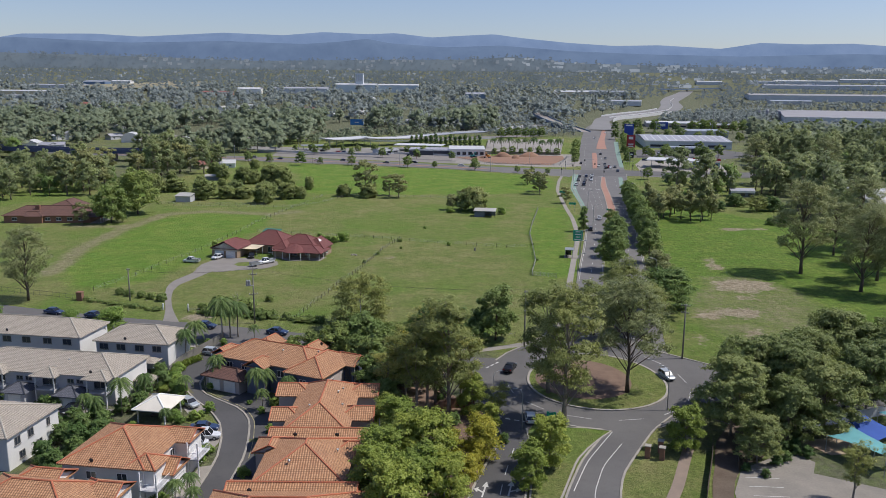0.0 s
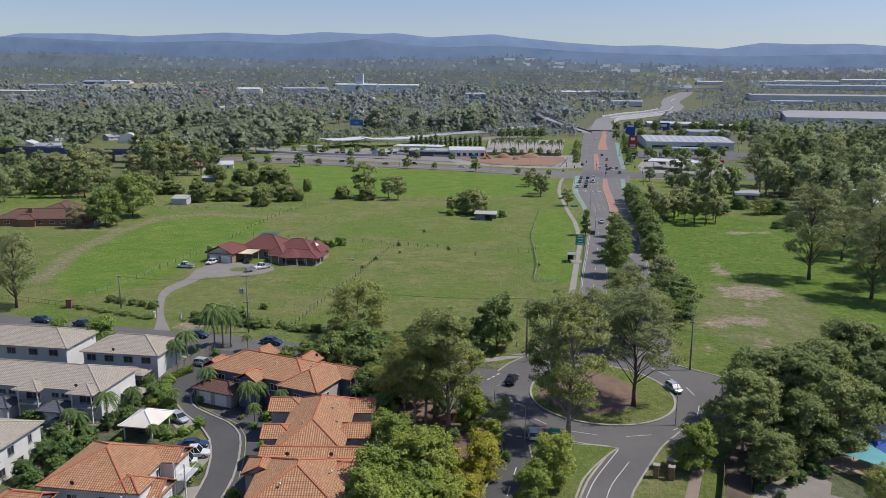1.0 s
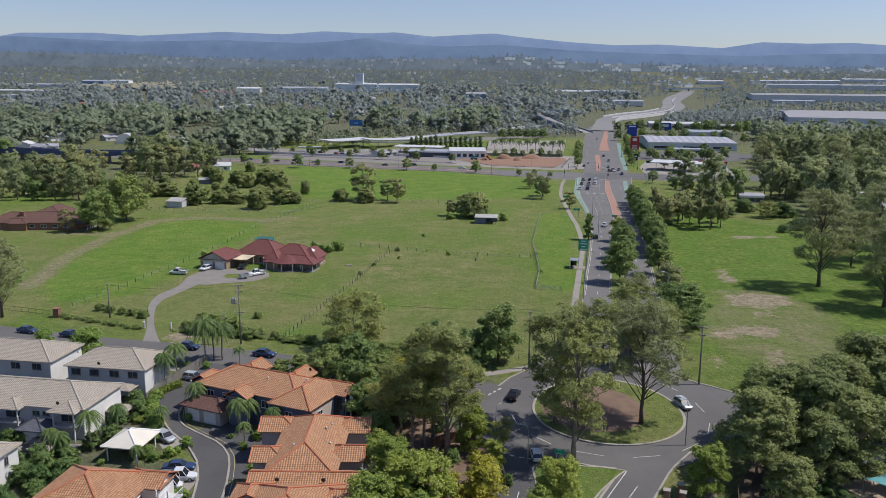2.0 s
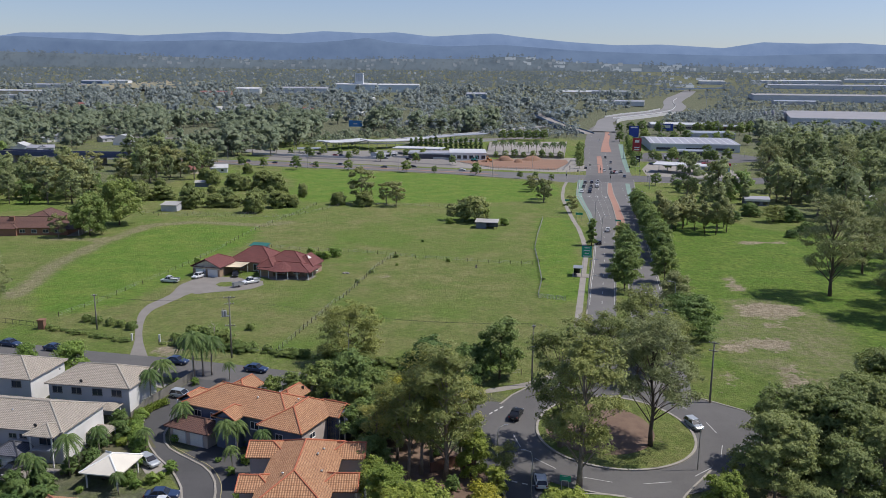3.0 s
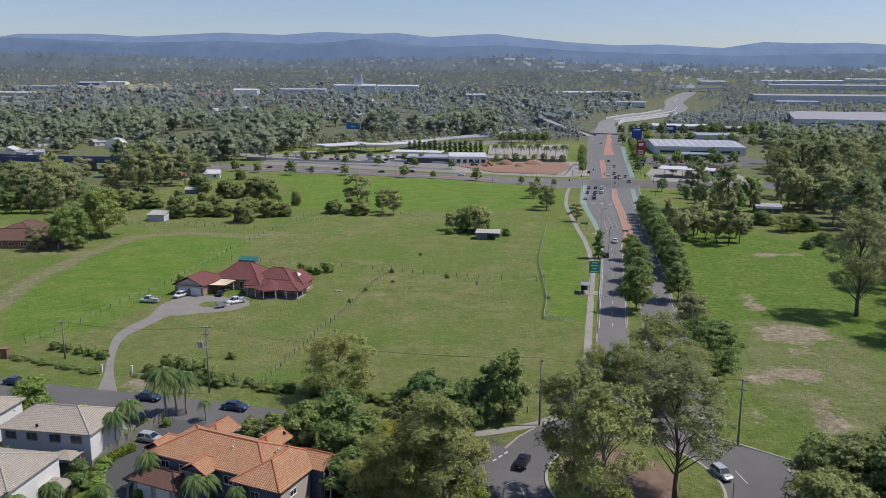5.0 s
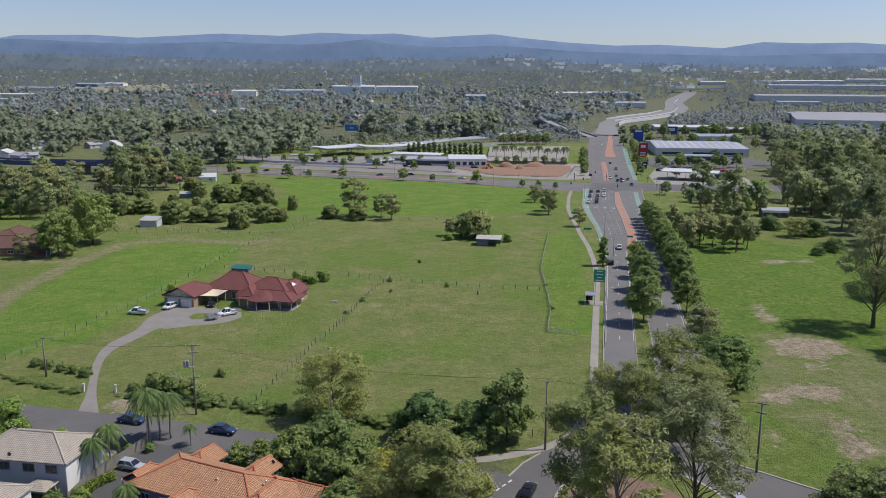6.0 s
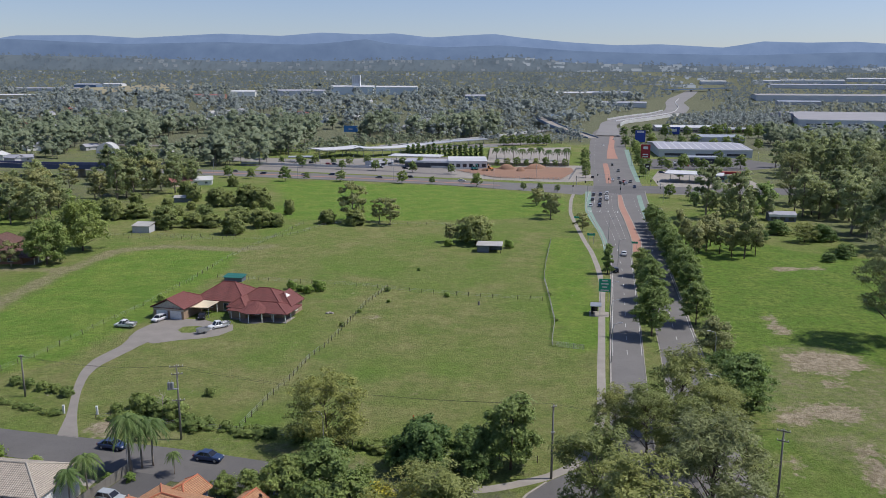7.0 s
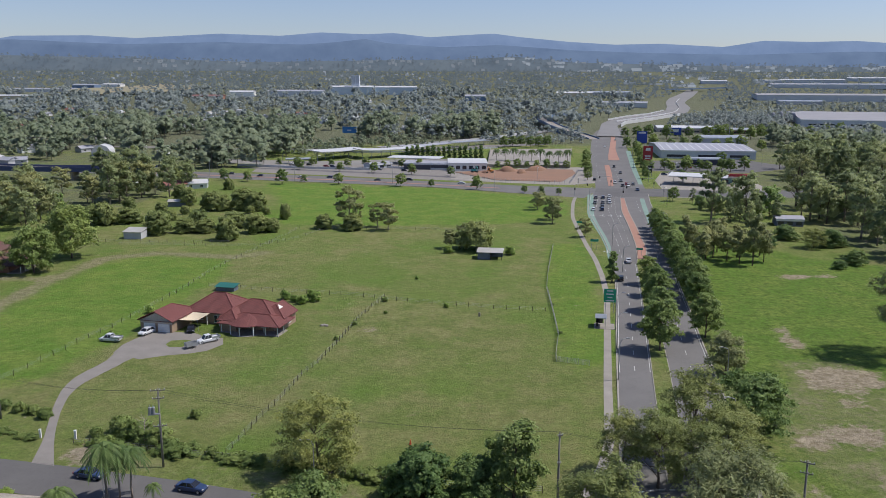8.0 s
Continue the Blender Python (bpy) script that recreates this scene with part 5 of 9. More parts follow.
# ---- houses ----
def roof_block(roof, caps, u0, u1, v0, v1, eave, rise, ends="hh", over=0.5):
    """One hipped or gabled block; the ridge runs along the longer side. ends: h hip or g gable, at the low and the high end."""
    u0, u1, v0, v1 = u0 - over, u1 + over, v0 - over, v1 + over
    swap = (v1 - v0) > (u1 - u0)
    a0, a1, b0, b1 = (v0, v1, u0, u1) if swap else (u0, u1, v0, v1)
    half, mid = (b1 - b0) / 2, (b0 + b1) / 2
    r0 = a0 + (half if ends[0] == "h" else 0)
    r1 = a1 - (half if ends[1] == "h" else 0)
    if r0 > r1:
        r0 = r1 = (a0 + a1) / 2
    pt = (lambda a, b, z: (b, a, z)) if swap else (lambda a, b, z: (a, b, z))
    low, top, t = eave, eave + rise, 0.16
    c = [pt(a0, b0, low), pt(a1, b0, low), pt(a1, b1, low), pt(a0, b1, low)]
    p, q = pt(r0, mid, top), pt(r1, mid, top)
    d = [(x, y, z - t) for x, y, z in c]
    faces = [(0, 1, 5, 4), (2, 3, 4, 5), (1, 2, 5), (3, 0, 4), (6, 7, 1, 0), (7, 8, 2, 1), (8, 9, 3, 2), (9, 6, 0, 3), (9, 8, 7, 6)]
    faces = [f for f in faces if not (f == (3, 0, 4) and ends[0] == "g") and not (f == (1, 2, 5) and ends[1] == "g")]
    if swap:
        faces = [f[::-1] for f in faces]
    roof.add(c + [p, q] + d, faces)
    lines = [(p, q)] if r1 - r0 > 0.3 else []
    lines += [(c[0], p), (c[3], p)] if ends[0] == "h" else []
    lines += [(c[1], q), (c[2], q)] if ends[1] == "h" else []
    for a, b in lines:
        caps.tube([Vector(a) + Vector((0, 0, 0.03)), Vector(b) + Vector((0, 0, 0.03))], 0.13, 5)
    if ends[0] == "g":
        for k in (0, 3):
            caps.tube([Vector(c[k]), Vector(p)], 0.09, 5)
    if ends[1] == "g":
        for k in (1, 2):
            caps.tube([Vector(c[k]), Vector(q)], 0.09, 5)


def window_parts(root, rows, frame_mat, name="window"):
    """Rows of place, wall direction (degrees), width and height: each a window with frame, pane and sill, set into the wall's face."""
    for (x, y, z), turn, w, h in rows:
        m = pose(x, y, z, 0, 0, turn)
        g = Geo()
        for x0, x1, z0, z1 in ((-w / 2, w / 2, h - 0.07, h), (-w / 2, w / 2, 0, 0.07), (-w / 2, -w / 2 + 0.07, 0.07, h - 0.07), (w / 2 - 0.07, w / 2, 0.07, h - 0.07), (-0.03, 0.03, 0.07, h - 0.07)):
            g.box(x0, x1, -0.07, 0.02, z0, z1)
        win = part(name, g, frame_mat, root)
        win.matrix_basis = m
        part("pane", Geo().box(-w / 2 + 0.07, w / 2 - 0.07, -0.035, 0.01, 0.07, h - 0.07), GLASS, win)
        part("sill", Geo().box(-w / 2 - 0.06, w / 2 + 0.06, -0.14, 0.01, -0.07, 0), frame_mat, win)


def garage_door(root, x, y, turn, w=2.5, h=2.1, mat=None):
    g = Geo()
    for k in range(5):
        g.box(-w / 2, w / 2, -0.06, 0.0, k * h / 5 + 0.015, (k + 1) * h / 5 - 0.01)
    door = part("garage_door", g, mat or WHITE, root)
    door.matrix_basis = pose(x, y, 0, 0, 0, turn)
    f = Geo()
    for x0, x1, z0, z1 in ((-w / 2 - 0.1, -w / 2, 0, h + 0.1), (w / 2, w / 2 + 0.1, 0, h + 0.1), (-w / 2, w / 2, h, h + 0.1)):
        f.box(x0, x1, -0.09, 0.0, z0, z1)
    part("door_frame", f, RENDER_GREY, door)


def balcony(root, x0, x1, y0, y1, z, rail_mat, posts=True):
    """A balcony slab with a balustrade of bars and posts down to the ground."""
    g = Geo().box(x0, x1, y0, y1, z - 0.2, z)
    slab = part("balcony", g, RENDER_GREY, root)
    r = Geo()
    for a, b in (((x0, y0), (x1, y0)), ((x0, y0), (x0, y1)), ((x1, y0), (x1, y1))):
        n = max(2, int(math.hypot(b[0] - a[0], b[1] - a[1]) / 0.16))
        for h in (0.12, 1.0):
            r.tube([(*a, z + h), (*b, z + h)], 0.03, 4)
        for k in range(n + 1):
            x, y = a[0] + (b[0] - a[0]) * k / n, a[1] + (b[1] - a[1]) * k / n
            r.tube([(x, y, z + 0.1), (x, y, z + 1.0)], 0.014, 3, False)
    part("balustrade", r, rail_mat, slab)
    if posts:
        for x, y in ((x0 + 0.1, y0 + 0.1), (x1 - 0.1, y0 + 0.1)):
            part("post", Geo().box(x - 0.09, x + 0.09, y - 0.09, y + 0.09, 0, z + 2.55), WHITE, root)


def roof_extras(root, vents, dishes, tv=()):
    for x, y, z in vents:
        g = Geo().lathe([(0.10, 0), (0.10, 0.2), (0.19, 0.25), (0.19, 0.34), (0.05, 0.44)], 10, (x, y, z))
        part("roof_vent", g, GALV, root)
    for x, y, z in dishes:
        g = Geo()
        n = 12
        g.add([(x + 0.32 * r * math.cos(2 * math.pi * i / n), y - 0.1 - 0.10 * (1 - r * r), z + 0.55 + 0.30 * r * math.sin(2 * math.pi * i / n)) for r in (0.02, 0.5, 1.0) for i in range(n)],
              [(k * n + i, k * n + (i + 1) % n, (k + 1) * n + (i + 1) % n, (k + 1) * n + i) for k in range(2) for i in range(n)])
        g.tube([(x, y, z - 0.1), (x, y, z + 0.5)], 0.03, 5)
        part("satellite_dish", g, DARK_METAL, root)


def house(name, label, at, turn, blocks, wall, roof, cap, roof_label="", low=0.0, category="house", group=""):
    """Blocks: u0, u1, v0, v1, eave, rise, ends and, if it has none, False for the walls."""
    root = thing(name, label, category, on_ground(*at, turn, 1.0, low), group)
    for k, (u0, u1, v0, v1, eave, rise, ends, *walls) in enumerate(blocks):
        r, c = Geo(), Geo()
        roof_block(r, c, u0, u1, v0, v1, eave, rise, ends)
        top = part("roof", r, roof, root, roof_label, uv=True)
        part("ridge_tile_line", c, cap, top)
        if walls and not walls[0]:
            continue
        part("wall", Geo().box(u0, u1, v0, v1, -0.6, eave - 0.1 - 0.003 * k), wall, root)
        along = (v1 - v0) > (u1 - u0)
        half = (u1 - u0) / 2 if along else (v1 - v0) / 2
        for e, end in enumerate(ends):
            if end == "g":
                t = 0.12 * (1 - 2 * e)
                peak = eave - 0.22 + rise * half / (half + 0.5)
                if along:
                    y, mid = (v0 + 0.02, v1 - 0.02)[e], (u0 + u1) / 2
                    tri = [(u0, y, eave - 0.15), (u1, y, eave - 0.15), (mid, y, peak)]
                    tri += [(a, b + t, z) for a, b, z in tri]
                else:
                    x, mid = (u0 + 0.02, u1 - 0.02)[e], (v0 + v1) / 2
                    tri = [(x, v0, eave - 0.15), (x, v1, eave - 0.15), (x, mid, peak)]
                    tri += [(a + t, b, z) for a, b, z in tri]
                part("gable", Geo().add(tri, [(0, 1, 2), (5, 4, 3), (0, 2, 5, 3), (1, 4, 5, 2)]), wall, root)
    return root


ORANGE = "orange-tiled two-storey townhouse with several hipped roofs"
# townhouse row by the lane
hb = house("townhouse", ORANGE + " in a row", (-19, 121), 0, [
    (-4.6, 4.6, -9.0, 9.6, 5.3, 2.7, "hh"), (-8.3, -3, 5.2, 9.8, 5.2, 1.3, "gh"), (-7.3, -3, -4.8, -0.6, 5.2, 1.2, "gh"), (3, 7.9, 5.0, 9.6, 5.2, 1.3, "hg"), (3, 7.9, -4.4, 0.0, 5.2, 1.3, "hg"), (-6.2, 8.0, -11.2, -7.2, 4.9, 1.0, "gg")],
    RENDER_PINK, ORANGE_TILE, RIDGE_TILE)
window_parts(hb, [((-5.0, -11.2, 3.1), 0, 1.6, 1.1), ((-1.5, -11.2, 3.1), 0, 1.6, 1.1), ((6.2, -11.2, 3.0), 0, 1.4, 1.2), ((4.6, 2.6, 3.0), 90, 1.5, 1.3), ((-4.6, 2.2, 3.0), -90, 1.5, 1.3), ((4.6, -6, 3.0), 90, 1.5, 1.3)], WHITE)
balcony(hb, 7.9, 9.6, 5.2, 9.2, 2.8, WHITE)
balcony(hb, 7.9, 9.4, -4.2, -0.4, 2.8, WHITE)
roof_extras(hb, [(-1.6, -4, 7.1), (2.1, 2.2, 6.9), (3.2, -1.5, 6.2), (2.6, 4.5, 6.5)], [(-2.6, -10.9, 5.1), (3.6, -10.9, 5.1)])
hc = house("townhouse", ORANGE + " and a balcony", (-18.8, 101), 0, [
    (-5.6, 5.9, -4.9, 8.0, 5.3, 2.8, "hh"), (-7.6, -3.5, 4.2, 8.3, 5.2, 1.2, "gh"), (3.2, 8.2, 2.6, 7.4, 5.2, 1.3, "hg"), (-8.4, 7.6, -8.2, -4.0, 4.9, 1.1, "gg")],
    RENDER_PINK, ORANGE_TILE, RIDGE_TILE)
window_parts(hc, [((-5.6, 1.5, 3.0), -90, 1.5, 1.3), ((5.9, -1.5, 3.0), 90, 1.5, 1.3), ((0, -8.2, 3.0), 0, 1.6, 1.2), ((-5, -8.2, 3.0), 0, 1.6, 1.2)], WHITE)
balcony(hc, 6.2, 8.6, -1.6, 2.6, 2.8, WHITE)
roof_extras(hc, [(-1.5, -2.4, 6.9), (4.4, 2.0, 6.4)], [(-5.6, -7.6, 5.1)])
hd = house("townhouse", ORANGE, (-19.5, 88), 0, [(-9.2, 9.2, -6, 5.6, 5.2, 2.6, "hh")], RENDER_PINK, ORANGE_TILE, RIDGE_TILE)
window_parts(hd, [((-4, -6, 3.0), 0, 1.6, 1.2), ((3, -6, 3.0), 0, 1.6, 1.2)], WHITE)
ha = house("townhouse", "orange-tiled corner townhouse with blue-grey walls and garages", (-31, 145.2), -24, [
    (-10.6, 10.2, -4.8, 5.0, 5.4, 2.5, "hh"), (6.2, 13.6, -6.6, 5.0, 5.35, 2.2, "hh"), (-2.6, 1.2, -6.8, -2.5, 5.3, 1.3, "gh"), (1.5, 5.0, 3, 8, 5.3, 1.2, "hg"), (-8.6, -4.6, 3, 7.6, 5.3, 1.3, "hg"), (9.5, 15.4, 1.2, 5.4, 5.3, 1.5, "hg"), (-12.6, -9.0, -3.6, 1.0, 5.2, 1.3, "gh")],
    RENDER_BLUE, ORANGE_TILE, RIDGE_TILE)
low = Geo()
lowc = Geo()
roof_block(low, lowc, -11.2, -2.9, -8.6, -4.6, 2.7, 1.5, "hh", 0.4)
part("porch_roof", low, BROWN_TILE, ha, "brown tiled garage roof", uv=True)
part("porch_ridge", lowc, BROWN_TILE, ha)
part("garage_wall", Geo().box(-10.9, -3.2, -8.3, -4.9, -0.6, 2.6), RENDER_PINK, ha)
part("gable_wall", Geo().box(13.62, 13.66, -6.3, 0.8, 0, 5.1), RENDER_PINK, ha)
part("end_wall", Geo().box(13.4, 15.2, 1.2, 5.0, -0.6, 5.1), RENDER_CREAM, ha, "cream rendered end wall")
garage_door(ha, -8.9, -8.31, 0)
garage_door(ha, -5.4, -8.31, 0)
balcony(ha, -12.8, -10.7, -4.4, -0.5, 2.75, WHITE)
balcony(ha, 15.3, 16.6, 1.6, 4.6, 2.75, WHITE)
window_parts(ha, [((-8, -4.8, 3.4), 0, 1.5, 1.1), ((-4.6, -4.8, 3.4), 0, 1.5, 1.1), ((3.6, -4.8, 3.2), 0, 1.6, 1.3), ((9.6, -6.6, 3.0), 0, 1.4, 1.3), ((13.66, -3.5, 3.2), 90, 1.5, 0.9)], WHITE)
roof_extras(ha, [(2, -1.6, 7.0), (8.4, 0.6, 7.0)], [(4.6, 7.6, 5.6)])
he = house("townhouse", "orange-tiled townhouse with white walls, balcony and garage", (-45, 106.6), -8, [
    (-6.2, 5.6, -6.2, 6.4, 5.3, 2.9, "hh"), (2.5, 8.2, -3.4, 0.8, 3.3, 1.5, "gg"), (2.5, 7.8, 2.8, 7.0, 5.2, 1.2, "hg"), (3.4, 7.0, -6.0, -2.6, 5.2, 1.3, "hh")],
    RENDER_WHITE, ORANGE_TILE, RIDGE_TILE)
garage_door(he, 8.22, -1.3, 90)
window_parts(he, [((-2, -6.2, 3.1), 0, 1.5, 1.2), ((2.5, -6.2, 3.1), 0, 1.5, 1.2), ((5.6, 2.0, 3.1), 90, 1.2, 1.2)], WHITE)
balcony(he, 5.6, 8.2, -7.6, -4.0, 2.75, WHITE)
balcony(he, 7.8, 9.6, 2.0, 6.0, 2.75, WHITE)
roof_extras(he, [(0.4, 1.4, 7.2), (-1.4, -1.2, 7.4)], [(-1.9, -6.0, 5.3)])
hf = house("townhouse", "orange-tiled townhouse with cream walls", (-49.6, 91), -8, [(-9, 6.5, -5, 5.2, 5.3, 2.7, "hh"), (3, 8.4, 1.0, 6.0, 5.2, 1.4, "hg"), (-7, -1, 3, 8, 5.2, 1.5, "hg")], RENDER_WHITE, ORANGE_TILE, RIDGE_TILE)
balcony(hf, 8.4, 10, 1.5, 5.5, 2.75, WHITE)


def grey_house(at, turn, length, depth, units, label, porch=True):
    """A pale grey townhouse block: a long hipped roof, a row of windows, balconies and porches."""
    blocks = [(-length, 0, 0, depth, 5.4, 2.3, "hh")]
    step = length / units
    for k in range(units if porch else 0):
        blocks.append((-length + k * step + step - 4.6, -length + k * step + step - 0.6, -1.6, 2.5, 5.3, 1.1, "hh", False))
    h = house("townhouse", label, at, turn, blocks, RENDER_GREY, GREY_TILE, GREY_RIDGE)
    # Sunlight on this end is painted in as a whiter render.
    part("end_wall", Geo().box(0.005, 0.05, 0.05, depth - 0.05, 0, 5.2), RENDER_WHITE, h, "end wall in a sunlit whiter render")
    for k in range(units):
        u = -length + k * step
        if porch:
            balcony(h, u + step - 4.5, u + step - 0.7, -1.5, 0.0, 2.75, GALV)
            low, caps = Geo(), Geo()
            roof_block(low, caps, u + 0.4, u + step - 5.2, -3.4, 0.4, 2.6, 1.3, "hh", 0.3)
            r = part("porch_roof", low, SLATE_TILE, h, "slate-blue tiled porch roof", uv=True)
            part("ridge_tile_line", caps, SLATE_TILE, r)
            part("porch_wall", Geo().box(u + 0.7, u + step - 5.5, -3.1, 0.0, -0.6, 2.5), RENDER_GREY, h)
            garage_door(h, u + step / 2 - 2.4, -3.11, 0, 2.4)
            window_parts(h, [((u + 1.6, 0.0, 3.7), 0, 1.3, 0.8), ((u + 3.4, 0.0, 3.7), 0, 1.3, 0.8), ((u + step - 2.6, 0.0, 2.9), 0, 2.6, 2.0)], FRAME)
        else:
            window_parts(h, [((u + step * f, 0.0, 3.6), 0, 1.9, 1.25) for f in (0.22, 0.7)], FRAME)
    return h


g1 = grey_house((-73, 153.6), -8.5, 27, 10, 3, "pale grey-tiled two-storey townhouse with grey walls", False)
g2 = grey_house((-54.2, 150.4), -8.5, 15.2, 9.4, 2, "pale grey-tiled two-storey townhouse with a sunlit-white end wall", False)
g3 = grey_house((-57.9, 133.4), -9, 30, 11, 3, "pale grey-tiled townhouse block with balconies and porch roofs")
g4 = grey_house((-63.6, 108.6), -9, 20, 12, 2, "pale grey-tiled townhouse with a sunlit-white end wall", False)
window_parts(g4, [((0.06, 2.2, 3.3), 90, 1.3, 1.3), ((0.06, 5.2, 3.3), 90, 1.3, 1.3), ((0.06, 9.4, 3.3), 90, 0.8, 1.3), ((0.06, 3, 0.9), 90, 1.3, 1.2), ((0.06, 7, 0.9), 90, 1.3, 1.2)], FRAME)
for h, u in ((g1, -16), (g2, -9), (g3, -4.5)):
    roof_extras(h, [(u - 6, 3.2, 6.6)], [(u, 0.3, 5.45)])
caps = Geo()
for h, at in ((g2, (-4.6, -3.2)), (g3, (0.2, 6.2))):
    low, caps = Geo(), Geo()
    roof_block(low, caps, at[0], at[0] + 3.2, at[1], at[1] + 3, 2.5, 0.7, "hh", 0.3)
    part("awning_roof", low, GREY_TILE, h, uv=True)
    for dx, dy in ((0.2, 0.2), (3.0, 0.2), (3.0, 2.8)):
        part("post", Geo().box(at[0] + dx - 0.07, at[0] + dx + 0.07, at[1] + dy - 0.07, at[1] + dy + 0.07, -0.3, 2.5), WHITE, h)

# garden pavilion by the lane
gz0 = thing("garden_pavilion", "open pavilion with a cream hipped roof on posts", "gazebo", on_ground(-48.4, 128.6, -9))
r, c = Geo(), Geo()
roof_block(r, c, -2.6, 2.6, -3.0, 3.0, 2.6, 1.5, "hh", 0.5)
roof = part("roof", r, surface("cream_sheeting", (0.66, 0.62, 0.53), (0.58, 0.54, 0.46), 0.4, 5, 0.6, 0.05), gz0)
part("ridge_cap", c, WHITE, roof)
for x in (-2.4, 2.4):
    for y in (-2.8, 2.8):
        part("post", Geo().box(x - 0.09, x + 0.09, y - 0.09, y + 0.09, -0.1, 2.6), WHITE, gz0)
part("bench", Geo().box(-1.6, 1.2, -0.5, 0.4, 0.35, 0.45).box(-1.5, -1.35, -0.4, 0.3, 0, 0.35).box(0.95, 1.1, -0.4, 0.3, 0, 0.35), WOOD_DARK, gz0)

# ---- the farmhouse ----
fh = house("farmhouse", "brick farmhouse with a maroon tiled roof and veranda", (-72.9, 247.0), -13.9, [
    (0, 8.6, 0, 11.5, 2.95, 2.3, "gh"), (6.5, 20.5, 9.5, 20.4, 2.95, 3.8, "hh"), (18.0, 32.0, 7.2, 18.0, 2.95, 3.4, "hh"), (18.8, 23.2, 4.6, 12, 2.9, 2.2, "hh"), (26.5, 33.6, 9.2, 16.4, 2.92, 2.4, "hg")],
    BRICK_BUFF, MAROON_TILE, MAROON)
ver = Geo()
verc = Geo()
roof_block(ver, verc, 19.2, 35.0, 3.4, 12.0, 2.45, 1.6, "hh", 0.3)
centre, n = (25.8, 5.6), 9
ring_pts = [(centre[0] + 4.4 * math.cos(a), centre[1] + 4.4 * math.sin(a), 2.5) for a in np.linspace(math.pi, 2 * math.pi, n)]
ver.add(ring_pts + [(centre[0], centre[1] + 0.8, 4.55)] + [(x, y, 2.36) for x, y, _ in ring_pts], [(i, i + 1, n) for i in range(n - 1)] + [(n + 1 + i, n + 2 + i, i + 1, i) for i in range(n - 1)])
verr = part("veranda_roof", ver, MAROON_TILE, fh, uv=True)
part("ridge_tile_line", verc, MAROON, verr)
deck = part("veranda_floor", Geo().box(19.4, 34.8, 3.6, 9.2, -0.3, 0.10).prism([(x, y) for x, y, _ in ring_pts], -0.3, 0.098), CONCRETE, fh)
for x, y in [(x * 0.97 + 0.03 * centre[0], y * 0.97 + 0.03 * centre[1]) for x, y, _ in ring_pts[::2]] + [(19.6, 4.0), (31.4, 3.7), (34.6, 3.7), (34.6, 7.0), (13.2, 8.3), (16.6, 8.3)]:
    part("post", Geo().box(x - 0.08, x + 0.08, y - 0.08, y + 0.08, 0, 2.45), WHITE, fh)
clad = Geo()
for k in range(22):
    u = 0.1 + k * 0.39
    clad.box(u, u + 0.33, -0.05, 0.0, 2.15, 2.8 + 1.95 * (1 - abs(u + 0.16 - 4.3) / 4.3))
part("gable_cladding", clad, surface("cream_cladding", (0.55, 0.50, 0.42), (0.46, 0.42, 0.36), 0.5, 6, 0.8, 0.1), fh, "cream upright boards on the garage gable")
garage_door(fh, 2.5, -0.01, 0, 3.0, 2.1)
garage_door(fh, 6.4, -0.01, 0, 3.0, 2.1)
window_parts(fh, [((10.5, 9.5, 0.9), 0, 1.8, 1.3), ((15.5, 9.5, 0.4), 0, 2.0, 1.9), ((29.5, 7.2, 0.9), 0, 2.0, 1.3), ((33.6, 12.5, 0.9), 90, 1.8, 1.3), ((24.5, 7.2, 0.6), 0, 2.4, 1.6)], WHITE)
part("gable_vent", Geo().add([(31.6, 14.1, 4.35), (31.6, 11.5, 4.35), (30.6, 12.8, 5.3), (31.9, 14.1, 4.2), (31.9, 11.5, 4.2)], [(1, 0, 2), (0, 1, 4, 3)]), WHITE, fh, "white gable vent")
sail = Geo()
pts = [(8.4, 2.2, 2.7), (13.6, 3.4, 2.6), (13.9, 8.6, 2.9), (8.4, 8.8, 2.9)]
m = 8
sail.v = [tuple(Vector(pts[0]).lerp(Vector(pts[1]), i / m).lerp(Vector(pts[3]).lerp(Vector(pts[2]), i / m), j / m) - Vector((0, 0, 1.1 * math.sin(math.pi * i / m) * math.sin(math.pi * j / m)))) for j in range(m + 1) for i in range(m + 1)]
sail.f = [(j * (m + 1) + i, j * (m + 1) + i + 1, (j + 1) * (m + 1) + i + 1, (j + 1) * (m + 1) + i) for j in range(m) for i in range(m)]
part("shade_sail", sail, surface("cream_cloth", (0.62, 0.53, 0.38), (0.55, 0.47, 0.34), 0.4, 6, 0.9, 0.1), fh, "cream cloth shade sail over the carport", smooth=True)
part("sail_post", Geo().tube([(13.6, 3.4, -0.2), (13.6, 3.4, 2.7)], 0.06, 6), GALV, fh)

# the neighbouring farmhouse
nh = house("farmhouse", "long brick farmhouse with brown-red roof, chimney and veranda", (-146.5, 307), 3, [
    (-24, 9, 0, 12.5, 2.9, 3.0, "hh"), (-12, 0, 9, 22, 4.4, 2.4, "hg"), (-15, -9, -1.5, 4, 2.8, 1.5, "gh")], BRICK, BROWN_TILE, BROWN_TILE)
part("chimney", Geo().box(-13.2, -11.6, 3.4, 4.6, 2.6, 6.2).box(-13.3, -11.5, 3.3, 4.7, 6.2, 6.4), BRICK, nh, "red brick chimney")
window_parts(nh, [((-20 + 4.2 * k, 0.0, 0.9), 0, 2.0, 1.2) for k in range(7) if k not in (1, 2)], WHITE)
vr, vc = Geo(), Geo()
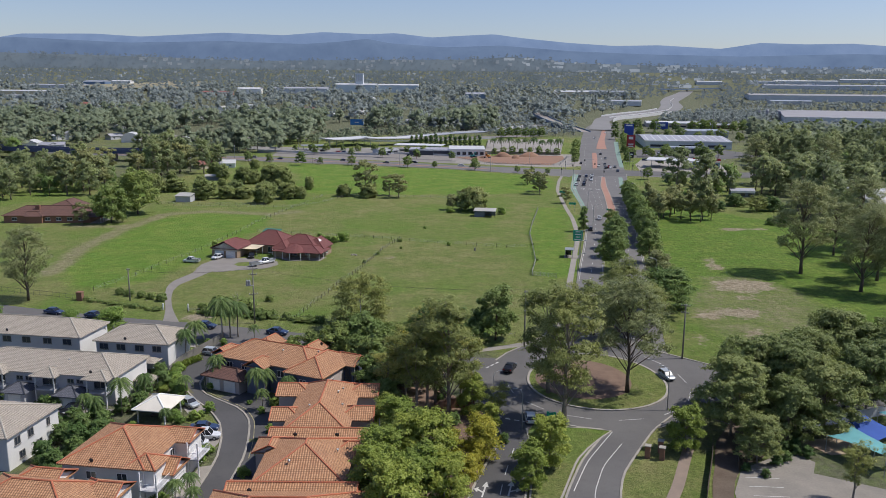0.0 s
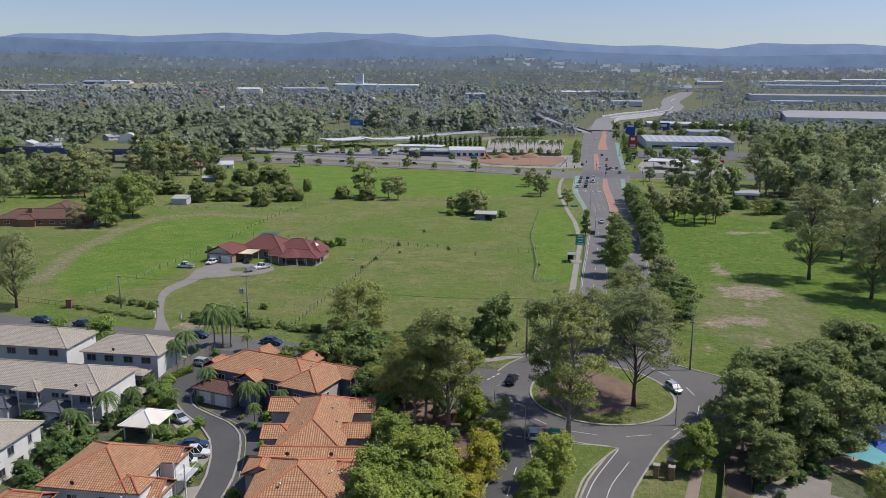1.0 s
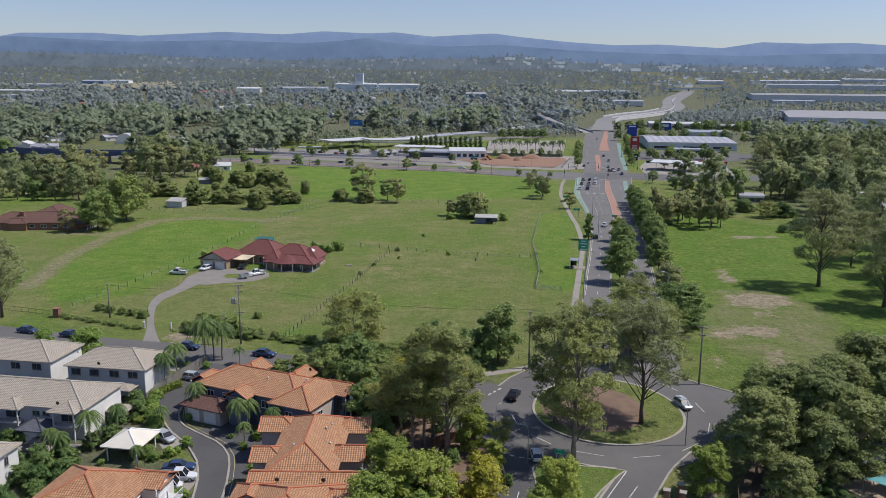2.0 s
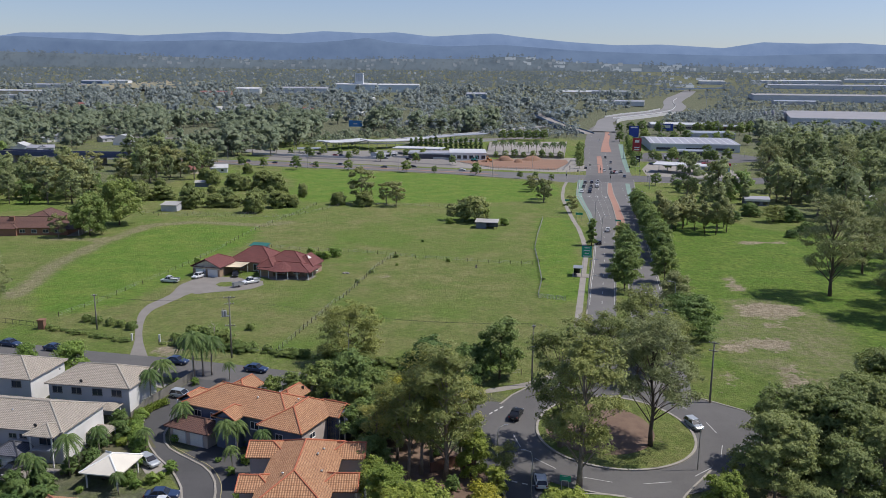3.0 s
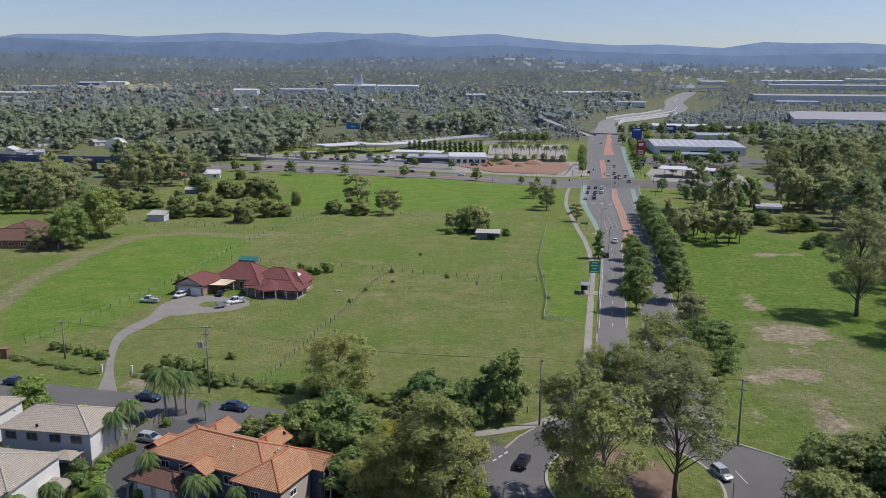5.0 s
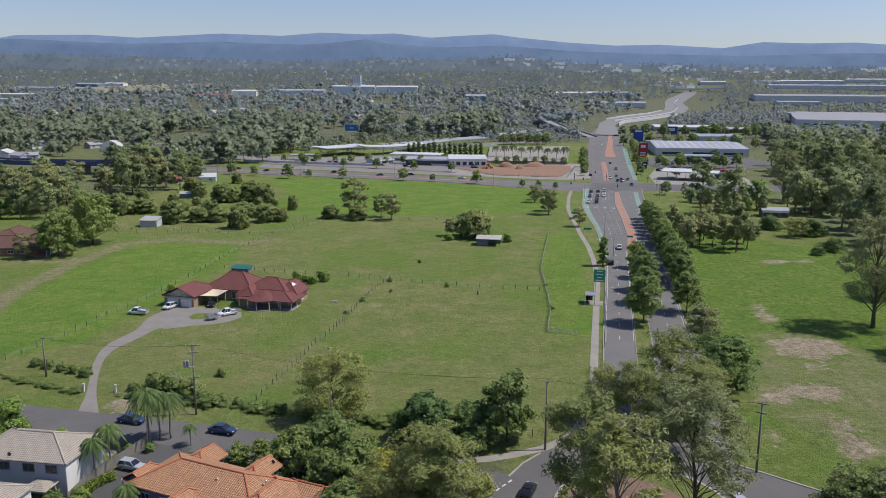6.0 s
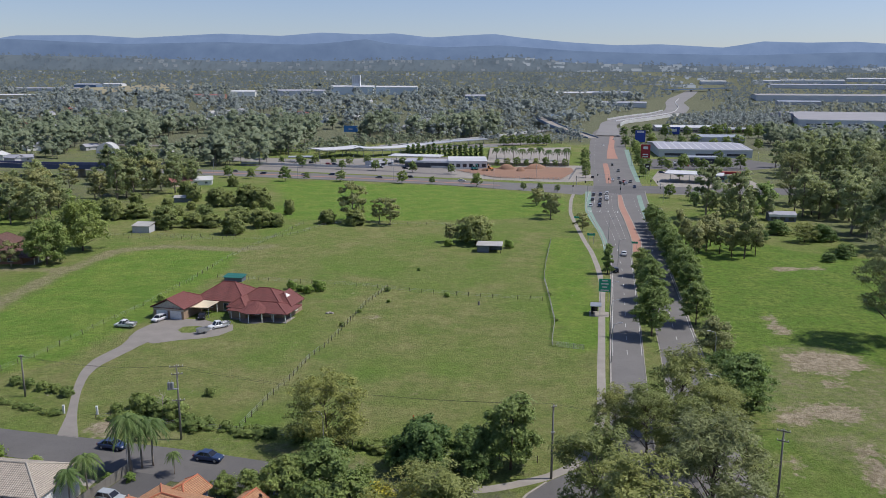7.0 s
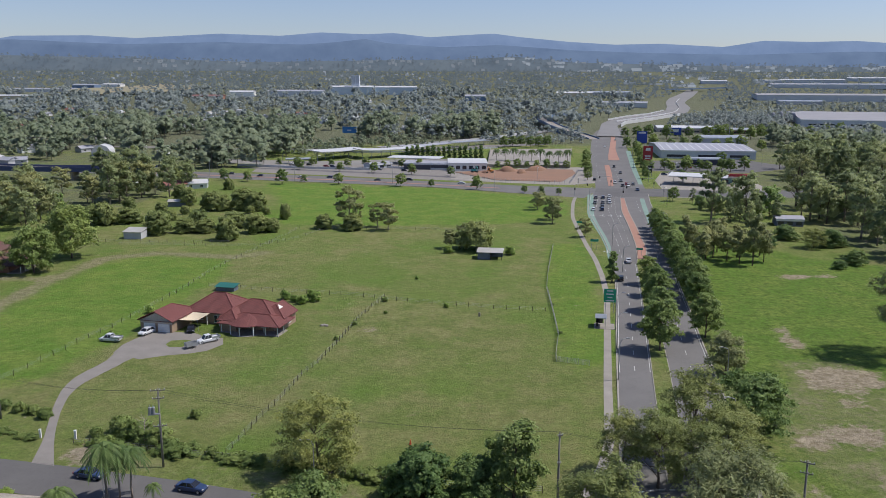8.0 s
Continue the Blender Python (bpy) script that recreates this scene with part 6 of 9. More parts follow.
roof_block(vr, vc, 6, 13.5, -1.5, 11.5, 2.5, 1.1, "hh", 0.2)
part("veranda_roof", vr, BROWN_TILE, nh, uv=True)
for k in range(5):
    part("post", Geo().box(13.2, 13.35, -1.3 + 3.1 * k, -1.15 + 3.1 * k, 0, 2.5), WHITE, nh)
part("veranda_floor", Geo().box(9, 13.6, -1.6, 11.6, -0.2, 0.12), CONCRETE, nh)


def shed(name, label, at, turn, w, d, h, wall, roof, rise=0.5, open_front=False):
    root = thing(name, label, "shed", on_ground(*at, turn))
    g = Geo()
    g.box(-w / 2, w / 2, d / 2 - 0.1, d / 2, -0.2, h).box(-w / 2, -w / 2 + 0.1, -d / 2, d / 2 - 0.1, -0.2, h)
    if not open_front:
        g.box(w / 2 - 0.1, w / 2, -d / 2, d / 2 - 0.1, -0.2, h).box(-w / 2 + 0.1, w / 2 - 0.1, -d / 2, -d / 2 + 0.1, -0.2, h)
    else:
        g.box(-w / 2 + 0.1, 0, -d / 2, -d / 2 + 0.1, -0.2, h)
        for x in (0.3, w / 2 - 0.1):
            part("post", Geo().box(x - 0.07, x + 0.07, -d / 2 - 0.5, -d / 2 - 0.36, 0, h), WOOD_DARK, root)
    part("wall", g, wall, root)
    r = Geo()
    n = int(w / 0.35)
    for k in range(n + 1):
        x = -w / 2 - 0.4 + (w + 0.8) * k / n
        z = 0.05 * (k % 2)
        r.v += [(x, -d / 2 - 0.7, h + z), (x, d / 2 + 0.4, h + rise + z), (x, -d / 2 - 0.7, h - 0.06 + z), (x, d / 2 + 0.4, h + rise - 0.06 + z)]
    r.f = [(4 * k, 4 * k + 4, 4 * k + 5, 4 * k + 1) for k in range(n)] + [(4 * k + 3, 4 * k + 7, 4 * k + 6, 4 * k + 2) for k in range(n)] + [(4 * k + 2, 4 * k + 6, 4 * k + 4, 4 * k) for k in range(n)] + [(4 * k + 1, 4 * k + 5, 4 * k + 7, 4 * k + 3) for k in range(n)]
    part("roof", r, roof, root)
    return root


TIN = surface("pale_tin", (0.52, 0.50, 0.46), (0.42, 0.40, 0.36), 0.3, 4, 0.5, 0.1, 0.3)
TIN_DARK = surface("blue_grey_tin", (0.16, 0.18, 0.22), (0.12, 0.14, 0.17), 0.3, 4, 0.6, 0.1)
TEAL = surface("teal_cloth", (0.012, 0.13, 0.11), (0.01, 0.09, 0.08), 0.3, 4, 0.7, 0.1)
shed("shed", "small open paddock shed with a pale tin roof", (17.5, 331), -8, 8.4, 5, 2.6, TIN_DARK, TIN, 0.5, True)
shed("shed", "small white-roofed farm shed beside the hedge", (-119.5, 367), -5, 7, 5.5, 2.8, RENDER_GREY, TIN, 0.9)
shed("shed", "low teal-roofed garden shed behind the farmhouse", (-62.2, 286.4), -12, 5.6, 2.8, 1.3, TIN_DARK, TEAL, 0.5)
shed("shed", "low dark farm shed with a pale roof behind the trees", (-129, 451), 12, 11, 5, 2.4, TIN_DARK, TIN, 0.6)
# A turned timber stub stands in for a grazing animal here.
stump = thing("stump", "short weathered timber stub in place of a grazing animal", "stump", on_ground(10.6, 259.9))
part("stem", Geo().lathe([(0.34, -0.2), (0.26, 0.3), (0.24, 0.95), (0.18, 1.05), (0.02, 1.0)], 9), WOOD_POLE, stump)

# ---- markings and islands on the roads ----
RED_W = [(94.9, 479.1), (85.9, 435.2), (80.4, 396.5), (76.3, 370.7), (72.6, 348.5), (68.4, 330)]
RED_E = [(96.9, 479.1), (89.1, 435.2), (83.5, 396.5), (79.5, 370.7), (76.2, 348.5), (71.4, 330)]
setting("median_red", strip(RED_W, RED_E, 0.2, 2, 3), RED_PAVE, "red paved traffic island")
for name, line in (("kerb_red_west", RED_W), ("kerb_red_east", RED_E)):
    g = Geo()
    ribbon(g, line, 0.3, 0.05, 0.17)
    setting(name, g, KERB, "pale concrete kerb")
setting("median_red_north", strip([(99, 531), (112.9, 609), (121, 655)], [(102, 531), (116.8, 609), (124.5, 655)], 0.2, 2, 4), RED_PAVE, "red paved traffic island beyond the junction")
setting("median_red_far", strip([(131, 690), (140, 735), (152, 790), (166, 854), (182, 930)], [(140, 690), (147.5, 735), (157.5, 790), (171.5, 854), (186, 930)], 0.2, 2, 6), RED_PAVE, "wide red paved median")
setting("bus_lane_west", strip([(80, 494), (67.9, 426.4), (65.4, 396.2), (63.6, 370.6), (61.2, 348.2), (57.6, 326)], [(83.4, 494.4), (71, 426.4), (67.9, 396.2), (65.8, 370.6), (63.2, 348.2), (58.6, 328)], 0.066, 2, 3), GREEN_LANE, "green painted cycle lane")
setting("bus_lane_east", strip([(105, 479.1), (98, 443.9), (89.9, 400)], [(107.4, 479.1), (100, 442), (91.8, 400)], 0.068, 2, 3), GREEN_LANE, "green painted cycle lane")
setting("bus_lane_far", strip([(119, 540), (135, 628), (163, 772)], [(121.6, 540), (138.6, 628), (167, 772)], 0.068, 2, 5), GREEN_LANE, "green painted cycle lane")


def dashes(name, line, lift, long=3.0, gap=8.0, width=0.14, label="white dashed lane line"):
    p = np.array(rounded(line) if len(line) > 2 else line, float)
    run = np.r_[0, np.cumsum(np.hypot(*np.diff(p, axis=0).T))]
    g = Geo()
    for s in np.arange(1, run[-1] - long, long + gap):
        a, b = [(np.interp(q, run, p[:, 0]), np.interp(q, run, p[:, 1])) for q in (s, s + long)]
        ribbon(g, [a, b], width, lift, 0, 3, False)
    setting(name, g, PAINT, label)


def solid(name, line, lift, width=0.12, material=PAINT, label="white edge line"):
    g = Geo()
    ribbon(g, line, width, lift, 0, 2.0)
    setting(name, g, material, label)


def between(a, b, f, n=30):
    a, b = resample(a, n), resample(b, n)
    return [tuple(p) for p in a + (b - a) * f]


SB_W, SB_E = MAIN_W[2:11], [(45.2, 218.5), (50, 241.3), (53.9, 260.3), (58.7, 283.3), (66.4, 322), (72.6, 348.5), (80.4, 396.5), (85.9, 435), (94.9, 479)]
dashes("lane_line_west", between(SB_W[:7], SB_E[:6], 0.5), 0.075, 3, 7.4)
for k, f in enumerate((0.40, 0.60, 0.8)):
    dashes(f"lane_line_turn_{k}", [(x, y) for x, y in between(MAIN_W[6:11], SB_E[4:], f)][6:], 0.075, 2, 4)
NB_W, NB_E = [(48.8, 218.5), (53.3, 241.4), (57.3, 260.3), (63, 288), (71, 329), (76.2, 348.5), (83.5, 396.5), (89.1, 435), (96.9, 479)], MAIN_E[2:9]
dashes("lane_line_east", between(NB_W[:6], NB_E[:6], 0.5), 0.075, 3, 7.4)
dashes("lane_line_east_far", between(NB_W[5:], NB_E[5:], 0.45), 0.075, 3, 7.4)
dashes("lane_line_north", [(109, 545), (125, 640), (160, 820), (188, 940)], 0.075, 3, 9)
dashes("lane_line_north_west", [(97, 545), (110, 628), (141, 797), (170, 940)], 0.075, 3, 9)
dashes("lane_line_highway", [(-300, 627), (-200, 598), (-106, 573), (-55, 557), (0, 537), (38, 518)], 0.08, 3, 9)
for k, x in enumerate((68.5, 72.2, 75.8, 79.4)):
    solid(f"stop_lane_{k}", [(x + 4.2, 448), (x + 11, 482)], 0.077, 0.13)
solid("stop_line", [(83.5, 488), (96.5, 484)], 0.078, 0.5)
solid("edge_line_west", shifted(MAIN_W[2:7], 0.5), 0.075)
solid("edge_line_median", shifted(MEDIAN_W[2:7], -0.45), 0.075)
solid("edge_line_east", shifted(MAIN_E[2:7], -0.5), 0.075)
solid("yellow_line", shifted(CUL_E[3:10], -0.8), 0.087, 0.10, PAINT_YELLOW, "faded yellow line beside the lane")
dashes("give_way_south", [(7.5, 131.5), (11.5, 128.8), (16, 127.2), (20, 126.2)], 0.092, 0.9, 0.7, 0.32, "white give-way dashes")
dashes("give_way_west", [(8.2, 151.6), (9.6, 153.2), (11.6, 155.4)], 0.092, 0.9, 0.6, 0.3, "white give-way dashes")
dashes("give_way_north", [(29.5, 168.4), (33, 169.4), (38, 169.4), (47, 166.6)], 0.092, 0.9, 0.7, 0.3, "white give-way dashes")
dashes("lane_line_roundabout", ring(17.4, 40, 150, 430), 0.092, 4.5, 4.5, 0.12)
dashes("lane_line_approach", [(7.1, 96), (9.2, 108), (11.6, 118)], 0.082, 3, 3)
solid("centre_line_leaving", [(20.6, 97), (21.8, 104), (24.6, 112), (29, 119.5)], 0.082, 0.12)
solid("splitter_line", [(18.8, 104), (22.4, 113.4), (28.4, 124)], 0.092, 0.14)
solid("east_line", [(56.5, 147), (60, 144.6), (70, 139)], 0.092, 0.12)


def arrow(x, y, turn, bent):
    g = Geo()
    m = pose(x, y, 0, 0, 0, turn)
    shapes = [[(-0.12, -2.4), (0.12, -2.4), (0.12, 0.6), (-0.12, 0.6)], [(-0.5, 0.6), (0.5, 0.6), (0, 2.2)]]
    if bent:
        shapes += [[(bent * 0.12, -1.2), (bent * 0.12, -0.8), (bent * 0.9, -0.2), (bent * 0.9, -0.6)], [(bent * 0.9, -1.1), (bent * 0.9, 0.3), (bent * 1.6, -0.3)]]
    for s in shapes:
        p = [m @ Vector((a, b, 0)) for a, b in s]
        if (p[1] - p[0]).cross(p[2] - p[0]).z < 0:
            p = p[::-1]
        g.add([(q.x, q.y, gz(q.x, q.y) + 0.083) for q in p], [tuple(range(len(p)))])
    setting("lane_arrow", g, PAINT, "white painted turning arrow")


arrow(6.2, 104.5, -12, -1)
arrow(9.9, 104.8, -12, 1)
for dx, dy in ((70.5, 424), (74.5, 423), (78.5, 423), (82.4, 421), (60.5, 342)):
    arrow(dx, dy, 168, 1)
split = [(20.4, 125.6), (24.5, 125.2), (28.3, 124.2), (26.2, 121.8), (23.2, 117.6), (20.8, 113.5), (16.8, 102), (15, 98), (11.8, 98), (13, 106), (14.9, 116.5), (15.4, 122)]
plate("splitter_island", split, 0.17, GRASS, "grassy splitter island between the approach lanes")
g = Geo()
ribbon(g, split + split[:1], 0.3, 0.03, 0.18, 2, False)
setting("kerb_splitter", g, KERB, "pale concrete kerb round the splitter island")
east_split = [(55, 150.4), (60.5, 146.8), (57.5, 144.8), (55.6, 146.6)]
plate("splitter_island_east", east_split, 0.17, RED_PAVE, "small paved splitter island")
g = Geo()
ribbon(g, east_split + east_split[:1], 0.3, 0.03, 0.18, 2, False)
setting("kerb_splitter_east", g, KERB, "pale concrete kerb")
for name, poly, mat, label in (
    ("driveway_townhouse", [(-37.6, 101), (-36.4, 107.5), (-36.2, 110.5), (-34.6, 111), (-34.3, 104), (-34.8, 98), (-38.5, 98)], CONCRETE, "pale concrete driveway"),
    ("driveway_parking", [(-41.8, 125), (-36.9, 125.4), (-35.6, 119), (-36, 115.4), (-41.5, 116)], CONCRETE, "pale concrete parking bay"),
    ("driveway_silver", [(-47.5, 135.2), (-44.4, 136.6), (-40.8, 131.4), (-44, 130)], CONCRETE, "pale concrete parking bay"),
    ("driveway_corner", [(-41, 137), (-35.3, 132.6), (-32.7, 127.4), (-31.4, 120), (-25.5, 122), (-26, 131), (-29, 136.5), (-37.5, 140.4)], ASPHALT_NEW, "dark paved forecourt of the garages"),
    ("driveway_row", [(-31.2, 119), (-30.4, 112), (-30.5, 97), (-27, 97), (-26.2, 119)], ASPHALT_NEW, "dark paved forecourt of the townhouse row"),
    ("driveway_grey", [(-79, 130.2), (-59, 127), (-57.5, 131.6), (-80, 135)], CONCRETE, "concrete forecourt of the grey townhouses"),
    ("lawn_lane", [(-43.8, 129.4), (-41, 130.6), (-37.6, 125.8), (-41.8, 125.6), (-45, 127)], GRASS, "small green lawn beside the lane"),
    ("car_park", [(40.6, 98), (41.6, 104), (45.2, 111.2), (50, 114.2), (55, 117.6), (57.4, 113.6), (55.5, 110), (66, 104), (66, 98)], CAR_PARK, "pale concrete car park with marked bays"),
    ("play_ground_sand", [(58, 121.5), (67.5, 122.5), (67, 117), (61, 116)], surface("play_sand", (0.36, 0.28, 0.20), (0.28, 0.21, 0.16), 0.3, 5, 1.0, 0.4), "brown bark play area"),
    ("planted_bank", [(-10.5, 96), (2.5, 97), (5.4, 109), (8, 117), (8.8, 128), (5, 136), (-1, 143), (-12, 143.5), (-13, 130), (-9.8, 122)], MULCH, "mulched planted bank below the trees"),
    ("terrace_garden", [(-60, 127), (-44.4, 137.2), (-50.6, 146.6), (-52.5, 150), (-56.5, 146), (-57, 132)], surface("garden_soil", (0.085, 0.088, 0.042), (0.13, 0.115, 0.07), 0.4, 4, 1.0, 0.6), "planted garden bed"),
):
    plate(name, poly, 0.042 if "bank" in name or "garden" in name else 0.062, mat, label)
setting("shade_bed", strip([(37.5, 98), (38.2, 104), (41.8, 112.8), (44, 120), (50, 129)], [(40.3, 98), (41.3, 104.2), (44.9, 111.6), (50, 114.8), (59, 126)], 0.042, 3), surface("leaf_litter", (0.085, 0.062, 0.044), (0.13, 0.10, 0.072), 0.4, 4, 1.0, 0.6), "dark leaf litter below the shade trees")
for k in range(5):
    solid(f"bay_line_{k}", [(43.6 + 0.4 * k, 100.5 + 2.7 * k), (48.5 + 0.4 * k, 100.2 + 2.7 * k)], 0.075, 0.12)

# ---- vehicles ----
PAINTS = {n: surface(f"{n}_car_paint", c, tuple(v * 0.9 for v in c), 0.5, 3, 0.28, 0.0, 0.15) for n, c in {
    "white": (0.68, 0.69, 0.70), "silver": (0.40, 0.43, 0.46), "blue": (0.035, 0.060, 0.13), "black": (0.014, 0.015, 0.018), "grey": (0.12, 0.125, 0.135), "red": (0.30, 0.025, 0.02)}.items()}
LAMP_CLEAR, LAMP_RED = glassy("headlamp_glass", (0.5, 0.5, 0.5)), glassy("tail_lamp_glass", (0.22, 0.012, 0.01))


def loft(sections):
    g, n = Geo(), len(sections[0])
    for s in sections:
        g.v += s
    g.f = [(k * n + i, (k + 1) * n + i, (k + 1) * n + (i + 1) % n, k * n + (i + 1) % n) for k in range(len(sections) - 1) for i in range(n)]
    g.f += [tuple(range(n)), tuple(range((len(sections) - 1) * n, len(sections) * n))[::-1]]
    return g


def hull(rows):
    """Rows of place along the car, lower and upper height, and half width."""
    return loft([[(s * w * k, y, z) for s, k, z in ((-1, 0.86, a), (-1, 1, a + 0.16), (-1, 1, b - 0.14), (-1, 0.88, b), (1, 0.88, b), (1, 1, b - 0.14), (1, 1, a + 0.16), (1, 0.86, a))] for y, a, b, w in rows])


def car(kind, paint, label, at, turn, group=""):
    """kind: sedan, hatch, ute or van; the front looks along the car's own -y."""
    root = thing("utility_truck" if kind == "ute" else "van" if kind == "van" else "car", label, "car", on_ground(*at, turn, 1.0, 0.09), group)
    p = PAINTS[paint]
    half = {"sedan": 2.38, "hatch": 2.05, "ute": 2.6, "van": 2.3}[kind]
    deck = {"sedan": 0.98, "hatch": 0.98, "ute": 1.0, "van": 1.05}[kind]
    rows = [(-half, 0.36, 0.62, 0.70), (-half + 0.25, 0.26, 0.80, 0.83), (-half + 1.1, 0.22, deck - 0.06, 0.90), (0, 0.22, deck, 0.91), (half - 1.0, 0.22, deck + 0.02, 0.90), (half - 0.22, 0.28, deck, 0.85), (half, 0.42, deck - 0.18, 0.72)]
    part("body", hull(rows), p, root, smooth=False)
    y0, y1, t0, t1, top = {"sedan": (-1.05, 1.75, -0.3, 1.0, 1.44), "hatch": (-1.0, 1.98, -0.3, 1.6, 1.48), "ute": (-1.35, 0.55, -0.7, 0.4, 1.74), "van": (-1.75, 2.22, -1.15, 2.1, 1.95)}[kind]
    b, t, z = 0.84, 0.66 if kind != "van" else 0.76, deck - 0.06
    glass = Geo().add([(-b, y0, z), (b, y0, z), (b, y1, z), (-b, y1, z), (-t, t0, top), (t, t0, top), (t, t1, top), (-t, t1, top)], [(0, 1, 5, 4), (1, 2, 6, 5), (2, 3, 7, 6), (3, 0, 4, 7), (3, 2, 1, 0), (4, 5, 6, 7)])
    part("glasshouse", glass, CAR_GLASS, root)
    part("roof_panel", Geo().box(-t - 0.03, t + 0.03, t0 - 0.06, t1 + 0.06, top - 0.02, top + 0.05), p, root)
    for s in (-1, 1):
        for a, c in (((b, y0), (t, t0)), ((b, y1), (t, t1)), ((b, (y0 + y1) / 2), (t, (t0 + t1) / 2))):
            part("pillar", Geo().tube([(s * (a[0] + 0.01), a[1], z), (s * (c[0] + 0.01), c[1], top)], 0.05, 4), p, root)
    if kind == "van":
        part("cargo_side", Geo().box(-0.88, 0.88, -0.3, 2.24, deck - 0.1, 1.82), p, root)
    if kind == "ute":
        tray = Geo().box(-0.92, 0.92, 0.62, 2.75, 0.86, 0.94).box(-0.92, -0.86, 0.62, 2.75, 0.94, 1.25).box(0.86, 0.92, 0.62, 2.75, 0.94, 1.25).box(-0.86, 0.86, 2.69, 2.75, 0.94, 1.25).box(-0.86, 0.86, 0.62, 0.68, 0.94, 1.55)
        part("tray", tray, GALV, root)
    for x in (-0.80, 0.80):
        for y in (-half + 0.85, half - 0.9):
            tyre = part("wheel", Geo().tube([(x - 0.1, y, 0.31), (x + 0.1, y, 0.31)], 0.33, 14), RUBBER, root)
            part("rim", Geo().tube([(x - 0.115, y, 0.31), (x + 0.115, y, 0.31)], 0.2, 10), GALV, tyre)
        part("headlight", Geo().box(x * 0.82 - 0.15, x * 0.82 + 0.15, -half + 0.02, -half + 0.28, 0.60, 0.76), LAMP_CLEAR, root)
        part("tail_light", Geo().box(x * 0.88 - 0.10, x * 0.88 + 0.10, half - 0.16, half + 0.01, 0.66, 0.86), LAMP_RED, root)
    part("number_plate", Geo().box(-0.22, 0.22, half - 0.01, half + 0.015, 0.48, 0.58), WHITE, root)
    return root


sedan_blue = car("sedan", "blue", "dark blue sedan parked at the kerb", (-36.4, 169.0), 75)
copy_thing(sedan_blue, on_ground(-53.2, 172.6, 76, 1.0, 0.09))
copy_thing(sedan_blue, on_ground(-81.2, 179.4, 74, 1.0, 0.09))
copy_thing(sedan_blue, on_ground(-92, 182.2, 74, 1.0, 0.09))
silver = car("hatch", "silver", "silver hatchback parked beside the pavilion", (-44.8, 133.4), 52)
copy_thing(silver, on_ground(-47.6, 157.8, 74, 1.0, 0.09))
car("sedan", "black", "black wagon parked before the grey townhouses", (-64.2, 130.6), -30)
car("sedan", "blue", "dark blue car parked in the bay", (-39.2, 123.2), 95)
white_ute = car("ute", "white", "white utility truck with an open tray", (-38.3, 120.2), 95)
car("van", "white", "small white van parked in the bay", (-39.2, 117.4), 95)
white_hatch = car("hatch", "white", "white hatchback car driving on the roundabout", (15.2, 128.2), 178)
copy_thing(white_hatch, on_ground(-70.5, 244.0, -25, 1.0, 0.09))
car("hatch", "silver", "silver car driving on the roundabout", (44, 148.4), 15)
car("sedan", "black", "dark car driving on the roundabout", (13.6, 151.6), 160)
copy_thing(white_ute, on_ground(-76.9, 238.6, -100, 1.0, 0.09))
copy_thing(white_ute, on_ground(-53.9, 238.2, -50, 1.0, 0.09))
car("sedan", "black", "black vehicle under the shade sail", (-60.4, 246.6), 10)
grp = "cars waiting at the traffic lights"
queue = {"white": car("sedan", "white", "white sedan driving on the main road", (64.1, 324.5), 169, grp), "black": car("hatch", "black", "dark hatchback driving on the main road", (55.9, 299.1), 169, grp), "blue": car("hatch", "blue", "blue hatchback driving on the main road", (85.6, 479), 169, grp), "grey": car("sedan", "grey", "grey sedan driving on the main road", (81.8, 479), 169, grp), "red": car("hatch", "red", "red hatchback waiting at the junction", (111, 537), -11, grp)}
for paint, x, y in (("grey", 77.8, 460), ("grey", 81.8, 460), ("white", 89.8, 483), ("white", 85.4, 461), ("white", 72.9, 438), ("blue", 77.2, 438), ("grey", 79.2, 448), ("white", 105.8, 545.5), ("grey", 111.4, 554), ("white", 110.6, 530),
                    ("grey", 115, 537), ("black", 107.2, 530), ("blue", 111.4, 511), ("white", 86.6, 468), ("grey", 200.4, 933), ("white", 150, 802), ("black", 125, 640), ("grey", 121, 600), ("black", 96, 560), ("white", 176, 880)):
    turn = 169 if x < 103 else -11
    copy_thing(queue[paint], on_ground(x, y, turn, 1.0, 0.09))
for k, (x, y) in enumerate([(-90, 570), (-40, 556), (-20, 558), (-72, 571), (12, 540), (-140, 590), (-180, 600), (-118, 577)]):
    copy_thing(queue[("white", "grey", "black", "blue")[k % 4]], on_ground(x, y, 75 + 180 * (k % 2), 1.0, 0.09))
trailer = thing("box_trailer", "grey box trailer on two wheels", "trailer", on_ground(-56.6, 234.0, -50, 1.0, 0.06))
part("bed", Geo().box(-0.8, 0.8, -1.3, 1.3, 0.45, 0.53).box(-0.8, -0.74, -1.3, 1.3, 0.53, 1.3).box(0.74, 0.8, -1.3, 1.3, 0.53, 1.3).box(-0.74, 0.74, -1.3, -1.24, 0.53, 1.3).box(-0.74, 0.74, 1.24, 1.3, 0.53, 1.3), GALV, trailer)
part("drawbar", Geo().tube([(0, 1.3, 0.45), (0, 2.5, 0.45)], 0.05, 5), GALV, trailer)
for x in (-0.85, 0.85):
    part("wheel", Geo().tube([(x - 0.08, 0, 0.3), (x + 0.08, 0, 0.3)], 0.3, 12), RUBBER, trailer)

# ---- poles, lamps, signs ----
INSULATOR = surface("insulator_porcelain", (0.55, 0.56, 0.56), (0.45, 0.46, 0.46), 2, 8, 0.3, 0)


